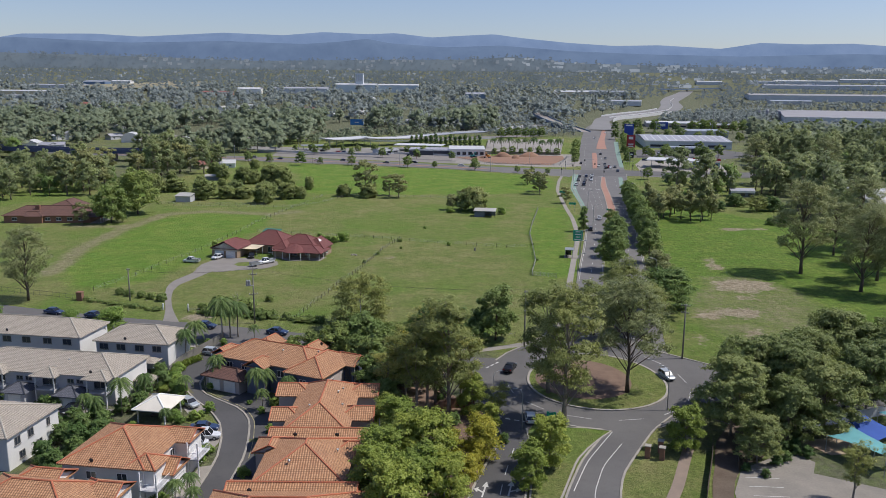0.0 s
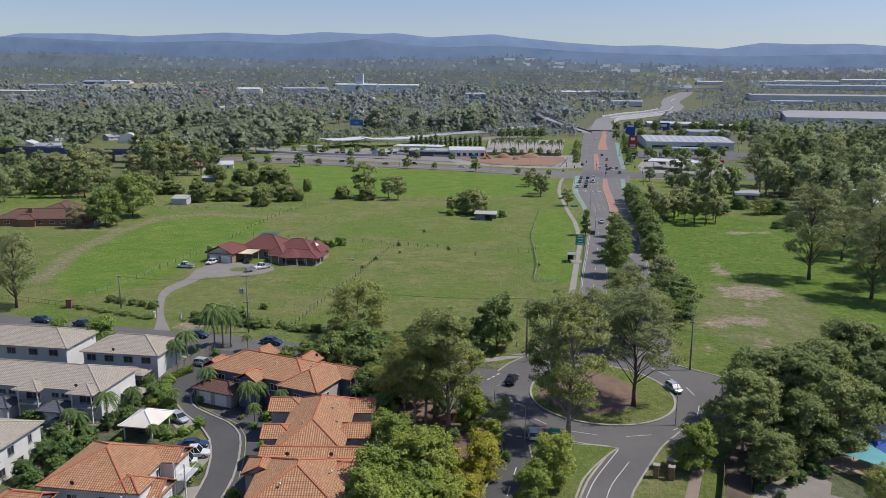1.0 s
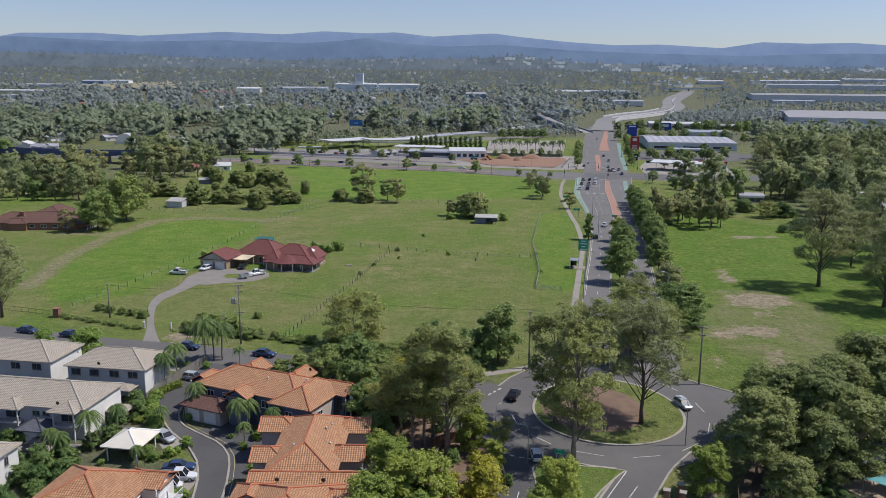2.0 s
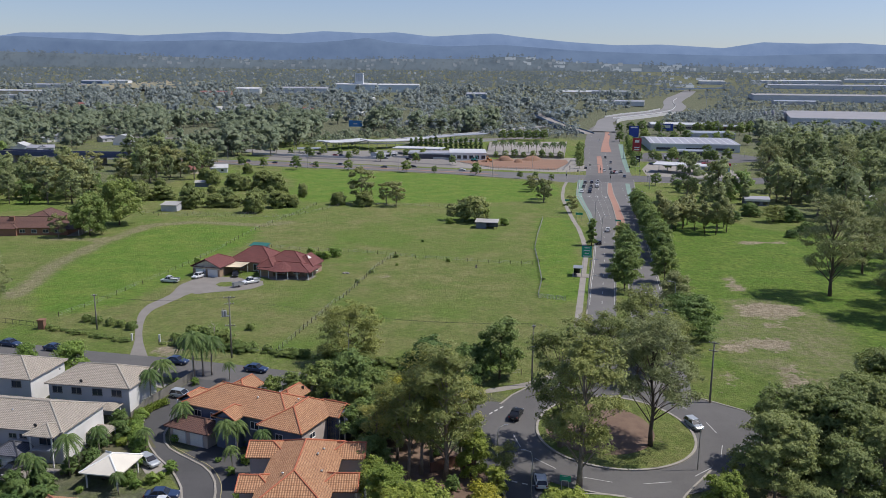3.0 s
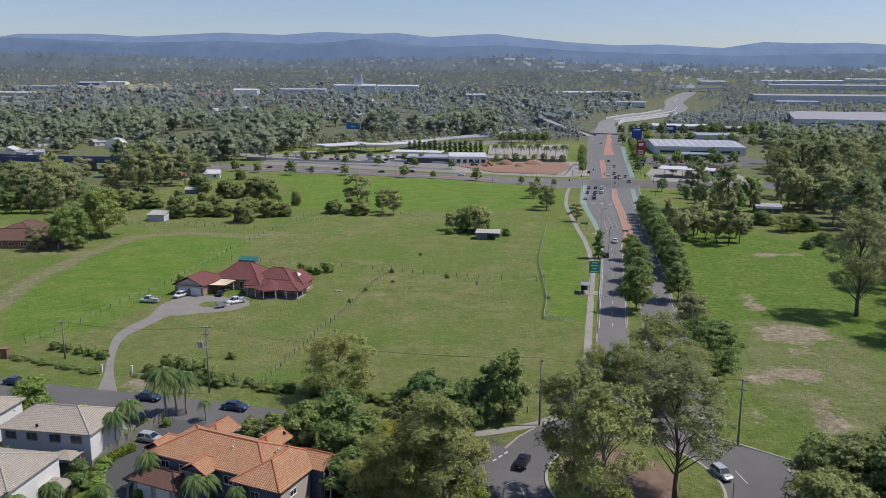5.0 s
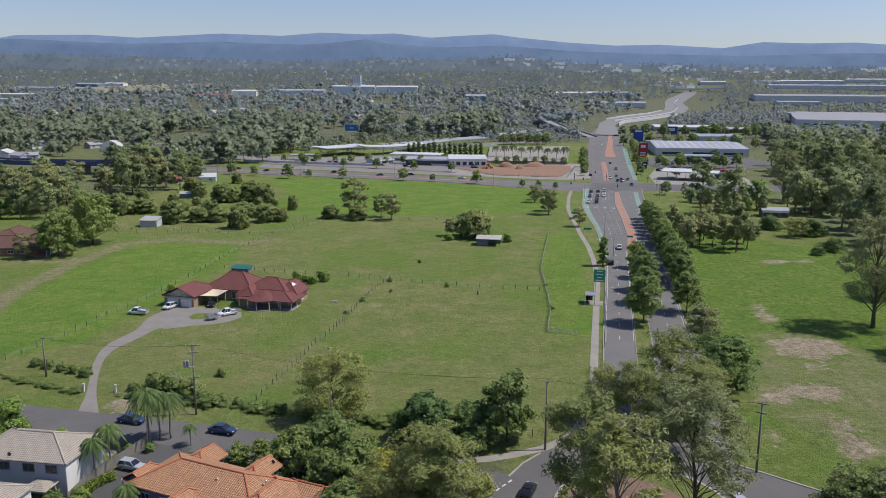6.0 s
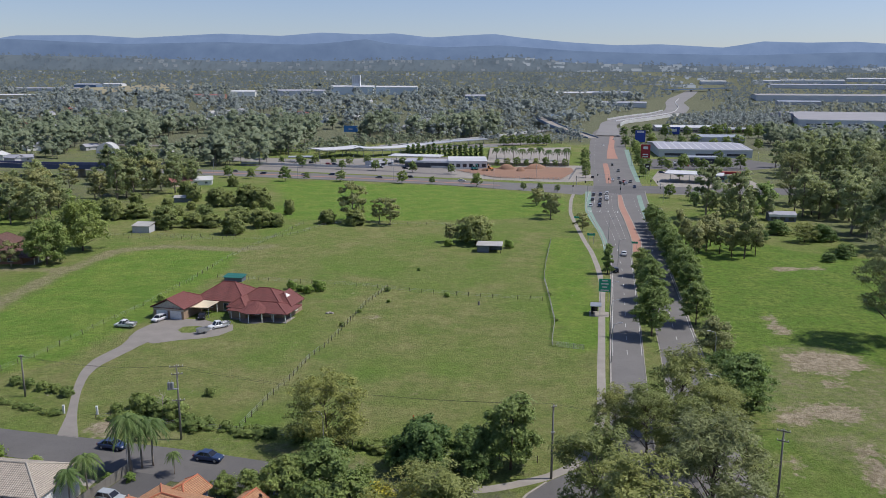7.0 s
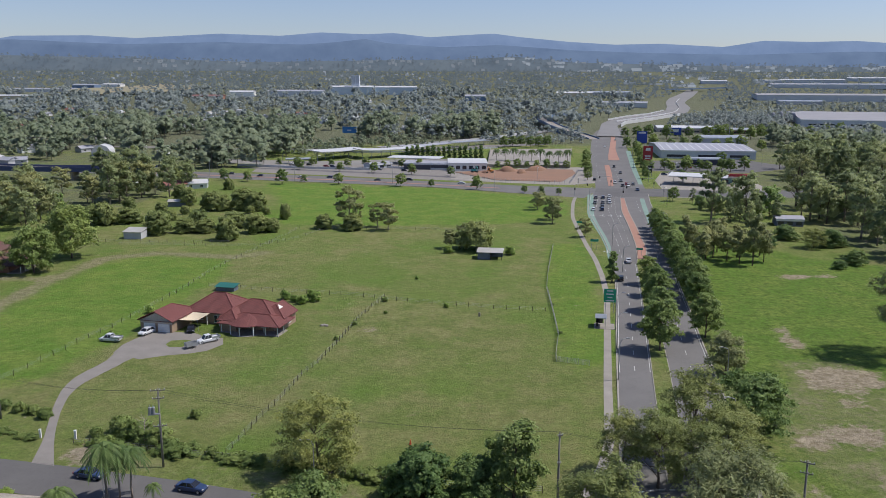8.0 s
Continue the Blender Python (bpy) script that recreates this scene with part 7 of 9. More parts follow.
def power_pole(at, height, turn, label, arms=((-0.4, 1.2),), transformer=False):
    root = thing("power_pole", label, "power pole", on_ground(*at, turn))
    part("pole", Geo().tube([(0, 0, -0.3), (0.0, 0, height * 0.5), (0, 0, height)], [0.19, 0.16, 0.12], 9), WOOD_POLE, root, smooth=True)
    for drop, span in arms:
        z = height + drop
        arm = part("crossarm", Geo().box(-span, span, -0.2, -0.1, z - 0.07, z + 0.07).tube([(-span * 0.5, -0.15, z), (0, -0.15, z - 0.6)], 0.02, 4).tube([(span * 0.5, -0.15, z), (0, -0.15, z - 0.6)], 0.02, 4), WOOD_POLE, root)
        for x in (-span * 0.92, -span * 0.3, span * 0.3, span * 0.92):
            part("insulator", Geo().lathe([(0.035, 0), (0.06, 0.06), (0.035, 0.1), (0.06, 0.16), (0.02, 0.22)], 8, (x, -0.15, z + 0.07)), INSULATOR, arm)
    if transformer:
        z = height - 4.1
        for x in (-1.35, -0.85):
            part("transformer", Geo().lathe([(0.22, 0), (0.27, 0.05), (0.27, 1.05), (0.2, 1.15)], 12, (x, -0.1, z)).tube([(x, -0.1, z + 1.1), (x, -0.1, z + 1.5)], 0.05, 6), GALV, root)
        part("platform", Geo().box(-1.7, 0.1, -0.35, 0.15, z - 0.12, z), GALV, root)
    return root


power_pole((-43.0, 175.9), 13.2, 14, "tall timber power pole carrying transformers and crossarms", ((-0.3, 1.1), (-1.6, 0.9), (-6.2, 1.0)), True)
power_pole((-78.6, 194.2), 8.4, 14, "short timber power pole in the paddock", ((-0.3, 0.5),))
power_pole((17.6, 164.0), 12.2, 20, "tall timber power pole beside the footpath", ((-0.4, 0.4), (-4.6, 0.3)))
power_pole((49.7, 157.6), 11.8, -30, "timber power pole with a lamp beside the roundabout", ((-0.3, 0.9), (-1.8, 0.8)))
WIRE = surface("cable", (0.05, 0.05, 0.05), (0.04, 0.04, 0.04), 1, 5, 0.7, 0)


def cable(a, b, sag):
    pts = [Vector(a).lerp(Vector(b), s) - Vector((0, 0, 4 * sag * s * (1 - s))) for s in np.linspace(0, 1, 15)]
    g = Geo().tube(pts, 0.012, 4)
    tagged(new("power_cable", mesh_of("power_cable", g, WIRE)), "thin dark overhead power cable", "cable", "overhead cables")


for dx in (-1.0, 0.9):
    cable((-43 + dx, 175.7, 13.0), (-78.6 + dx * 0.4, 194, 8.2), 1.0)
    cable((-43 + dx, 175.7, 13.0), (17.6 + dx * 0.4, 163.9, 11.6), 1.6)
    cable((17.6 + dx * 0.4, 163.9, 11.6), (49.7 + dx, 157.5, 10.3), 0.8)


def street_lamp(at, height, reach, turn, label="grey steel street lamp with a curved arm", base=True):
    root = thing("street_lamp", label, "street lamp", on_ground(*at, turn))
    part("pole", Geo().tube([(0, 0, -0.2), (0, 0, height * 0.45), (0, 0, height * 0.86), (reach * 0.25, 0, height * 0.97), (reach, 0, height)], [0.11, 0.09, 0.07, 0.055, 0.045], 7), GALV, root, smooth=True)
    part("lamp_head", Geo().tube([(reach - 0.1, 0, height), (reach + 0.15, 0, height + 0.02), (reach + 0.75, 0, height + 0.0)], [0.06, 0.14, 0.09], 7), GALV, root)
    return root


lamp = street_lamp((-18.0, 168.9), 8.6, 1.2, 200)
for x, y, turn, s in ((40.0, 133.2, 160, 0.95), (13.4, 124.5, 175, 0.85), (9.0, 132.6, 20, 0.85), (-47.2, 163.8, 90, 0.75), (44.0, 250, 0, 1.05), (40.6, 232.6, 0, 1.05), (37.0, 214, 0, 1.05), (49.5, 183, 180, 1.05), (57.2, 208.5, 180, 1.05), (58.9, 310, 0, 1.0), (64.2, 352, 0, 1.0), (73.5, 452, 0, 1.1), (128, 552, 180, 1.1), (112, 452, 180, 1.1), (90, 372, 180, 1.1), (-30, 545, 90, 1.2), (-90, 548, 90, 1.2), (30, 512, 90, 1.2), (-150, 575, 90, 1.2), (139, 640, 180, 1.1), (105, 620, 0, 1.1), (152, 700, 180, 1.1)):
    copy_thing(lamp, on_ground(x, y, turn, s))
SIGN_GREEN = surface("sign_green", (0.02, 0.34, 0.20), (0.018, 0.30, 0.175), 1, 5, 0.5, 0)


def road_sign(at, w, h, foot, turn, label, rows=4):
    root = thing("road_sign", label, "road sign", on_ground(*at, turn))
    for x in (-w * 0.32, w * 0.32):
        part("post", Geo().tube([(x, 0.08, -0.2), (x, 0.08, foot + h)], 0.06, 6), GALV, root)
    board = part("board", Geo().box(-w / 2, w / 2, -0.04, 0.04, foot, foot + h), SIGN_GREEN, root)
    for k in range(rows):
        z = foot + h * (0.86 - 0.74 * k / max(1, rows - 1))
        ww = w * (0.5, 0.62, 0.40, 0.7)[k % 4] / 2
        part("text_bar", Geo().box(-ww, ww, -0.055, -0.042, z - 0.045 * h, z + 0.045 * h), WHITE, board)


road_sign((45.2, 263.4), 3.2, 3.6, 2.9, -10, "large green direction sign with white bars")
road_sign((56.2, 345), 2.9, 0.9, 3.2, -10, "narrow green road sign over the verge", 1)
road_sign((69.8, 333), 2.2, 0.7, 2.6, -10, "small green sign on the traffic island", 1)
road_sign((57.6, 385.5), 2.6, 0.9, 3, -10, "narrow green road sign beside the footpath", 1)
road_sign((18.5, 126.4), 1.6, 0.9, 1.6, -15, "dark green direction sign at the roundabout", 2)
shelter = thing("bus_shelter", "small bus shelter with pale roof and dark panels", "bus shelter", on_ground(40.6, 251.4, -11))
part("roof", Geo().box(-1.4, 1.4, -2.0, 2.0, 2.55, 2.67), GALV, shelter)
part("back_panel", Geo().box(-1.25, -1.19, -1.8, 1.8, 0.3, 2.3), CAR_GLASS, shelter)
part("end_panel", Geo().box(-1.19, 0.5, 1.74, 1.8, 0.3, 2.3), CAR_GLASS, shelter)
part("bench", Geo().box(-1.1, -0.6, -1.5, 1.5, 0.42, 0.5), WOOD_DARK, shelter)
part("slab", Geo().box(-1.6, 3.4, -2.4, 2.4, -0.1, 0.09), CONCRETE, shelter)
for x in (-1.2, 1.1):
    for y in (-1.8, 1.8):
        part("post", Geo().box(x - 0.05, x + 0.05, y - 0.05, y + 0.05, 0, 2.55), GALV, shelter)


def mast_light(at, turn, reach=7.0):
    """Traffic lights on a mast with an arm."""
    root = thing("traffic_light", "grey traffic light mast with dark signal boxes", "traffic light", on_ground(*at, turn), "traffic lights at the junction")
    part("mast", Geo().tube([(0, 0, -0.2), (0, 0, 5.6), (0.8, 0, 6.0), (reach, 0, 6.2)], [0.12, 0.09, 0.08, 0.06], 6), GALV, root)
    for x, z in ((reach - 0.2, 5.6), (0, 3.2)):
        box = part("signal_box", Geo().box(x - 0.3, x + 0.3, -0.25, 0.05, z - 0.6, z + 0.6), DARK_METAL, root)
        for j in range(3):
            part("lens", Geo().tube([(x, -0.30, z + 0.36 - 0.36 * j), (x, -0.24, z + 0.36 - 0.36 * j)], 0.12, 8), LAMP_RED if j == 0 else CAR_GLASS, box)


for x, y, turn in ((73, 494, 0), (80, 525, -100), (123, 520, 180), (120, 488, 90), (97, 483, 0), (100, 529, 180)):
    mast_light((x, y), turn, 7.0 if x != 97 else 2.0)


def pylon_sign(at, w, h, colour, label, blocks):
    root = thing("pylon_sign", label, "sign", on_ground(*at, -11))
    part("board", Geo().box(-w / 2, w / 2, -0.35, 0.35, h * 0.35, h), colour, root)
    for x in (-w * 0.4, w * 0.4):
        part("leg", Geo().box(x - 0.15, x + 0.15, -0.2, 0.2, -0.2, h * 0.35), GALV, root)
    for z0, z1, ww in blocks:
        part("logo_patch", Geo().box(-w * ww / 2, w * ww / 2, -0.39, -0.352, h * z0, h * z1), WHITE, root)


SIGN_RED = surface("sign_red", (0.36, 0.025, 0.03), (0.30, 0.02, 0.025), 1, 5, 0.5, 0)
SIGN_BLUE = surface("sign_blue", (0.02, 0.06, 0.32), (0.02, 0.05, 0.27), 1, 5, 0.5, 0)
pylon_sign((146, 628), 6.5, 16.5, SIGN_RED, "tall red pylon sign beside the road", ((0.8, 0.92, 0.5), (0.55, 0.6, 0.6), (0.45, 0.5, 0.6)))
pylon_sign((180.4, 787), 9, 16.5, SIGN_BLUE, "tall blue pylon sign beside the road", ((0.88, 0.95, 0.7),))
pylon_sign((137, 585), 3, 7, DARK_METAL, "small dark pylon sign", ((0.7, 0.8, 0.6),))

# ---- fences and garden walls ----
def post_fence(name, label, line, gap=3.2, high=1.2, post=WOOD_DARK, wires=3, radius=0.07):
    """Timber posts with strained wires between them."""
    root = thing(name, label, "fence", Matrix.Identity(4))
    p = np.array(line, float)
    run = np.r_[0, np.cumsum(np.hypot(*np.diff(p, axis=0).T))]
    n = int(run[-1] / gap)
    pts = [(np.interp(s, run, p[:, 0]), np.interp(s, run, p[:, 1])) for s in np.linspace(0, run[-1], n + 1)]
    me = mesh_of("post", Geo().tube([(0, 0, -0.3), (0, 0, high)], [radius, radius * 0.85], 6), post)
    rng = np.random.RandomState(n)
    for x, y in pts:
        ob = new("post", me)
        ob.parent = root
        ob.matrix_basis = pose(x, y, gz(x, y) + rng.uniform(-0.12, 0.1), rng.normal() * 2.5, rng.normal() * 2.5, 0)
    for k in range(wires):
        z = high * (0.35 + 0.58 * k / max(1, wires - 1))
        part("wire", Geo().tube([(x, y, gz(x, y) + z) for x, y in pts], 0.012, 3, False), GALV, root)
    return root


post_fence("paddock_fence", "timber post-and-wire paddock fence across the field", [(-34.2, 180), (-32.1, 193.1), (-29.8, 204.2), (-28.1, 216.4), (-26, 223.2), (-23.3, 238.7), (-20.1, 259.7), (-15.5, 277.6)], 2.6, 1.25)
post_fence("paddock_fence", "timber post-and-wire fence behind the farmhouse", [(-68.6, 290), (-57.9, 287.4), (-45.5, 283.6), (-33.8, 282), (-22, 279), (-8.9, 273.5), (2, 270.7), (15.7, 266.6), (28.4, 264.6)], 3.4, 1.2)
post_fence("paddock_fence", "weathered post-and-wire fence beside the driveway paddock", [(-92, 204), (-87.5, 217), (-85.6, 228), (-83.6, 239), (-80.7, 249.4), (-79, 260.2), (-75.5, 285.3), (-73.5, 310), (-69.8, 332), (-64.3, 357.4), (-58.9, 387)], 4.2, 1.25)
post_fence("paddock_fence", "post-and-wire fence along the street front", [(-61, 184.3), (-53.5, 183), (-47.5, 181.4), (-40.5, 179.8), (-32, 178.2), (-24.4, 176.6), (-10, 171.6), (16, 168.6)], 3.0, 1.15)
post_fence("paddock_fence", "post-and-wire fence round the far paddock", [(-120, 352), (-100, 352), (-78, 350), (-66, 352), (-56, 366), (-48, 386), (-20, 386), (10, 384)], 4.0, 1.15)
post_fence("paddock_fence", "post-and-wire fence before the hedge", [(-150, 366), (-128, 358), (-104, 357), (-80, 356)], 3.4, 1.2)
front = thing("steel_fence", "dark steel street fence with brick piers", "fence", Matrix.Identity(4))
line = [(-140, 212), (-118, 203), (-97, 196.4), (-91.6, 194.6)]
g = Geo()
for z in (0.35, 1.35):
    g.tube([(x, y, gz(x, y) + z) for x, y in line], 0.03, 4)
part("rails", g, DARK_METAL, front)
fine = resample(line, 26)
me = mesh_of("bar", Geo().box(-0.02, 0.02, -0.02, 0.02, -0.2, 1.5), DARK_METAL)
for x, y in fine:
    ob = new("bar", me)
    ob.parent = front
    ob.matrix_basis = pose(x, y, gz(x, y))
part("brick_pier", Geo().box(-91.9, -90.6, 193.8, 195.1, -0.2, 2.1).box(-92.05, -90.45, 193.65, 195.25, 2.1, 2.25), BRICK, front)
for x, y in ((-67.6, 186.4), (-61.4, 186.0)):
    gp = thing("gate_post", "white timber gate post at the driveway", "post", on_ground(x, y))
    part("post", Geo().box(-0.16, 0.16, -0.16, 0.16, -0.2, 1.5), WHITE, gp)
    part("cap", Geo().box(-0.2, 0.2, -0.2, 0.2, 1.5, 1.58), WHITE, gp)

panel = thing("panel_fence", "pale mesh fence with steel posts beside the road reserve", "fence", Matrix.Identity(4))
line = [(32.6, 222.6), (25.7, 225.4), (28.9, 243.4), (30.6, 268), (31.8, 289), (35.2, 311.5), (42.2, 352)]
p = resample(line, 58)
MESH_PALE = surface("pale_mesh", (0.48, 0.47, 0.42), (0.38, 0.38, 0.34), 0.4, 7, 0.7, 0.2)
for (x0, y0), (x1, y1) in zip(p, p[1:]):
    a = math.degrees(math.atan2(y1 - y0, x1 - x0))
    d = math.hypot(x1 - x0, y1 - y0)
    m = pose(x0, y0, gz(x0, y0), 0, 0, a)
    part("post", Geo().tube([m @ Vector((0, 0, -0.2)), m @ Vector((0, 0, 1.35))], 0.05, 5), GALV, panel)
    g = Geo()
    for z in (0.12, 0.34, 0.56, 0.78, 1.0, 1.22):
        g.box(0.05, d - 0.05, -0.015, 0.015, z, z + 0.035, m)
    for k in range(1, 6):
        g.box(d * k / 6 - 0.012, d * k / 6 + 0.012, -0.012, 0.012, 0.12, 1.25, m)
    for k in range(10):
        g.f.append((8 * k, 8 * k + 3, 8 * k + 8))
    part("rail_panel", g, MESH_PALE, panel)

wall = thing("garden_wall", "curved brick entrance wall with a pale-capped pier", "wall", on_ground(6.0, 134.2))
wl = Geo()
arc = [(-7.2 + 6.2 * s, -2.4 + 1.9 * math.sin(s * 2.2), 0) for s in np.linspace(0, 1, 13)]
for k, ((x0, y0, _), (x1, y1, _)) in enumerate(zip(arc, arc[1:])):
    a = math.degrees(math.atan2(y1 - y0, x1 - x0))
    top = 1.5 + 0.35 * math.sin(k / 11 * math.pi)
    wl.box(0, math.hypot(x1 - x0, y1 - y0) + 0.01, -0.18, 0.18, -0.3, top, pose(x0, y0, 0, 0, 0, a))
part("wall", wl, BRICK, wall)
part("pier", Geo().box(-1.0, -0.2, -1.5, -0.7, -0.3, 2.2), BRICK, wall)
part("cap", Geo().box(-1.12, -0.08, -1.62, -0.58, 2.2, 2.4), CONCRETE, wall)
for x, y in ((31.9, 114.8), (34.0, 114.2), (34.4, 116.6)):
    pier = thing("entrance_pier", "brick entrance pier with a pale concrete cap", "pier", on_ground(x, y, -20), "entrance piers beside the footpath")
    part("shaft", Geo().box(-0.38, 0.38, -0.38, 0.38, -0.2, 2.0), BRICK, pier)
    part("cap", Geo().box(-0.5, 0.5, -0.5, 0.5, 2.0, 2.12), KERB, pier)


def board_fence(name, label, line, high, material, board=0.6, cat="fence"):
    root = thing(name, label, cat, Matrix.Identity(4))
    n = int(sum(math.dist(a, b) for a, b in zip(line, line[1:])) / board)
    p = resample(line, n + 1)
    for (x0, y0), (x1, y1) in zip(p, p[1:]):
        part("panel", Geo().box(0.01, math.hypot(x1 - x0, y1 - y0) - 0.01, -0.04, 0.04, -0.2, high, pose(x0, y0, gz(x0, y0), 0, 0, math.degrees(math.atan2(y1 - y0, x1 - x0)))), material, root)


board_fence("timber_fence", "grey weathered timber paling fence beside the lane", [(-53.4, 148.6), (-52.6, 154), (-49.6, 160.6), (-47.4, 166)], 1.7, WOOD_POLE, 0.9)
board_fence("boundary_wall", "pale grey boundary wall of the child-care yard", [(60.8, 126), (67.4, 128), (78.3, 132.2), (92, 137)], 1.8, RENDER_GREY, 2.4, "wall")
board_fence("yard_fence", "dark slatted yard fence beside the footpath", [(37, 102), (41.4, 113.2), (43.4, 119)], 1.5, WOOD_DARK, 0.5)
board_fence("yard_fence", "brown timber screen fence at the car park", [(44.5, 110.6), (46.5, 116.2), (49, 121)], 1.6, WOOD_DARK, 0.5)

# shade sails of the yard
for name, label, pts, colour in (
    ("shade_sail", "bright blue cloth shade sail on steel posts", [(63.9, 120.4, 3.6), (68.4, 121.4, 4.6), (72.5, 116.4, 3.4), (66.6, 114.2, 3.2)], (0.03, 0.09, 0.36)),
    ("shade_sail", "turquoise cloth shade sail on steel posts", [(60.6, 117.2, 2.8), (64.6, 117.8, 4.2), (69.5, 111.4, 2.8), (65.2, 108.6, 3.6)], (0.13, 0.37, 0.38)),
    ("shade_sail", "small turquoise cloth shade sail on steel posts", [(72.6, 124.8, 3.6), (78, 126, 4.4), (79, 121.2, 3.4), (73.8, 121, 3.6)], (0.12, 0.34, 0.37))):
    root = thing(name, label, "shade sail", pose(0, 0, -2.4))
    g, m = Geo(), 8
    mid = sum((Vector(p) for p in pts), Vector()) / 4
    for j in range(m + 1):
        for i in range(m + 1):
            q = Vector(pts[0]).lerp(Vector(pts[1]), i / m).lerp(Vector(pts[3]).lerp(Vector(pts[2]), i / m), j / m)
            edge = 0.16 * (math.sin(math.pi * i / m) * (1 - math.sin(math.pi * j / m)) + math.sin(math.pi * j / m) * (1 - math.sin(math.pi * i / m)))
            g.v.append(tuple(q.lerp(mid, edge)))
    g.f = [(j * (m + 1) + i, j * (m + 1) + i + 1, (j + 1) * (m + 1) + i + 1, (j + 1) * (m + 1) + i) for j in range(m) for i in range(m)]
    part("cloth", g, surface("sail_cloth", colour, tuple(c * 0.8 for c in colour), 0.5, 6, 0.8, 0.1), root, smooth=True)
    for x, y, z in pts:
        part("post", Geo().tube([(x, y, -0.2), (x, y, z + 0.1)], 0.07, 6), GALV, root)

# ---- shrubs and hedges ----
shrub = build_tree("shrub", "rounded leafy green garden shrub", "shrub", (-42.9, 146.2), 201, 1.9, 2.4, 0.02, LEAF_FRESH, BARK_DARK, 1500, 0.24, 0.16, 9, 0.36, 4, 0.0, "dome", 0.0, 0.8, body=14)
more(shrub, [(x, y, t, s) for x, y, t, s in ((-36.9, 141.8, 40, 0.7), (-40.6, 131, 90, 0.9), (-42.2, 127.6, 10, 0.8), (-37.0, 113.4, 60, 1.0), (-36.6, 111.4, 120, 0.9), (-36.2, 114.9, 20, 0.8), (-45.5, 127.6, 200, 0.9), (-44.2, 126.2, 30, 0.7), (-31.4, 130.5, 70, 0.6), (-29.8, 134, 10, 0.8), (-28.2, 122.8, 50, 0.7), (-27.6, 113, 90, 0.8), (-48.9, 139.6, 30, 1.2), (-49.9, 142.2, 90, 1.2), (-51, 144.6, 150, 1.1), (-47.6, 137.4, 210, 1.1), (-51.6, 147.2, 250, 1.0), (-51.9, 149.4, 20, 1.0), (-49.8, 162.6, 80, 0.7), (-46.6, 162.8, 80, 0.7), (-41.4, 128.9, 200, 0.55), (-38.3, 99.5, 60, 0.9), (-35.6, 95.2, 60, 1.0), (-28.8, 107.5, 10, 0.8))])
dark_shrub = build_tree("shrub", "dense dark-green garden shrub beside the townhouses", "shrub", (-58.4, 126.4), 203, 3.0, 3.6, 0.02, LEAF_DARK, BARK_DARK, 1700, 0.32, 0.22, 11, 0.55, 4, 0.0, "dome", 0.0, 0.8, body=20)
more(dark_shrub, [(-61, 124.2, 60, 1.0), (-56, 123.8, 120, 0.95), (-58.4, 121.4, 200, 1.1), (-55, 120.4, 260, 1.0), (-60.4, 118.2, 10, 1.0), (-57.4, 117, 90, 1.1), (-54.6, 116.8, 40, 0.9), (-56, 113, 30, 1.0), (-60, 112, 200, 1.0), (-57.4, 108.8, 60, 1.0), (-52.8, 131.4, 10, 1.0), (-55.4, 130.2, 70, 0.8), (-54.6, 138.4, 100, 1.0), (-52.4, 142.2, 200, 1.0), (-54.6, 146.6, 60, 0.9), (-69.6, 131.4, 70, 0.75), (-67.9, 131.8, 20, 0.7), (-54.4, 104.8, 200, 0.9), (-44, 99.2, 60, 0.8), (-47.6, 98.8, 30, 0.8), (-68, 150, 60, 0.9), (-63, 148.4, 10, 0.8), (-75, 150.8, 20, 0.9), (-66, 125, 20, 0.9), (-64, 122.5, 100, 1.0), (-31, 141, 0, 0.6), (-10, 125, 60, 0.9), (-9, 113, 120, 0.9), (10, 119.6, 10, 0.5), (2, 126, 60, 0.7), (-6, 124, 10, 0.8), (0, 138, 200, 0.8), (56, 118, 30, 0.6), (51, 112.6, 30, 0.5), (53, 113.8, 60, 0.5)])
roadside = build_tree("roadside_shrub", "bushy bright green roadside shrub", "shrub", (-72.5, 168.3), 205, 5.6, 7.6, 0.03, LEAF_FRESH, BARK_DARK, 6000, 0.33, 0.22, 14, 0.9, 5, 0.0, "dome", 0.0, 0.8, body=40)
more(gum_d, [(57, 101.5, 20, 0.55), (62.5, 100, 120, 0.6)])
more(dark_shrub, [(53.9, 117.2, 10, 0.55), (57, 115.3, 100, 0.55), (45.6, 110.5, 40, 0.4), (47.9, 108.8, 200, 0.4), (52.4, 117.0, 70, 0.5), (55.5, 116.3, 160, 0.5)])
more(roadside, [(-83, 171.5, 90, 0.7), (-112, 178, 30, 0.8), (-104, 178.5, 210, 0.6), (-62, 164.8, 60, 0.45)])
weedy = build_tree("weed_clump", "rough dark weedy thicket along the street fence", "bush", (-50.5, 185.6), 207, 3.0, 5.0, 0.02, LEAF_SHADE, BARK_DARK, 1800, 0.33, 0.19, 10, 0.7, 4, 0.0, "dome", 0.0, 0.7, body=14)
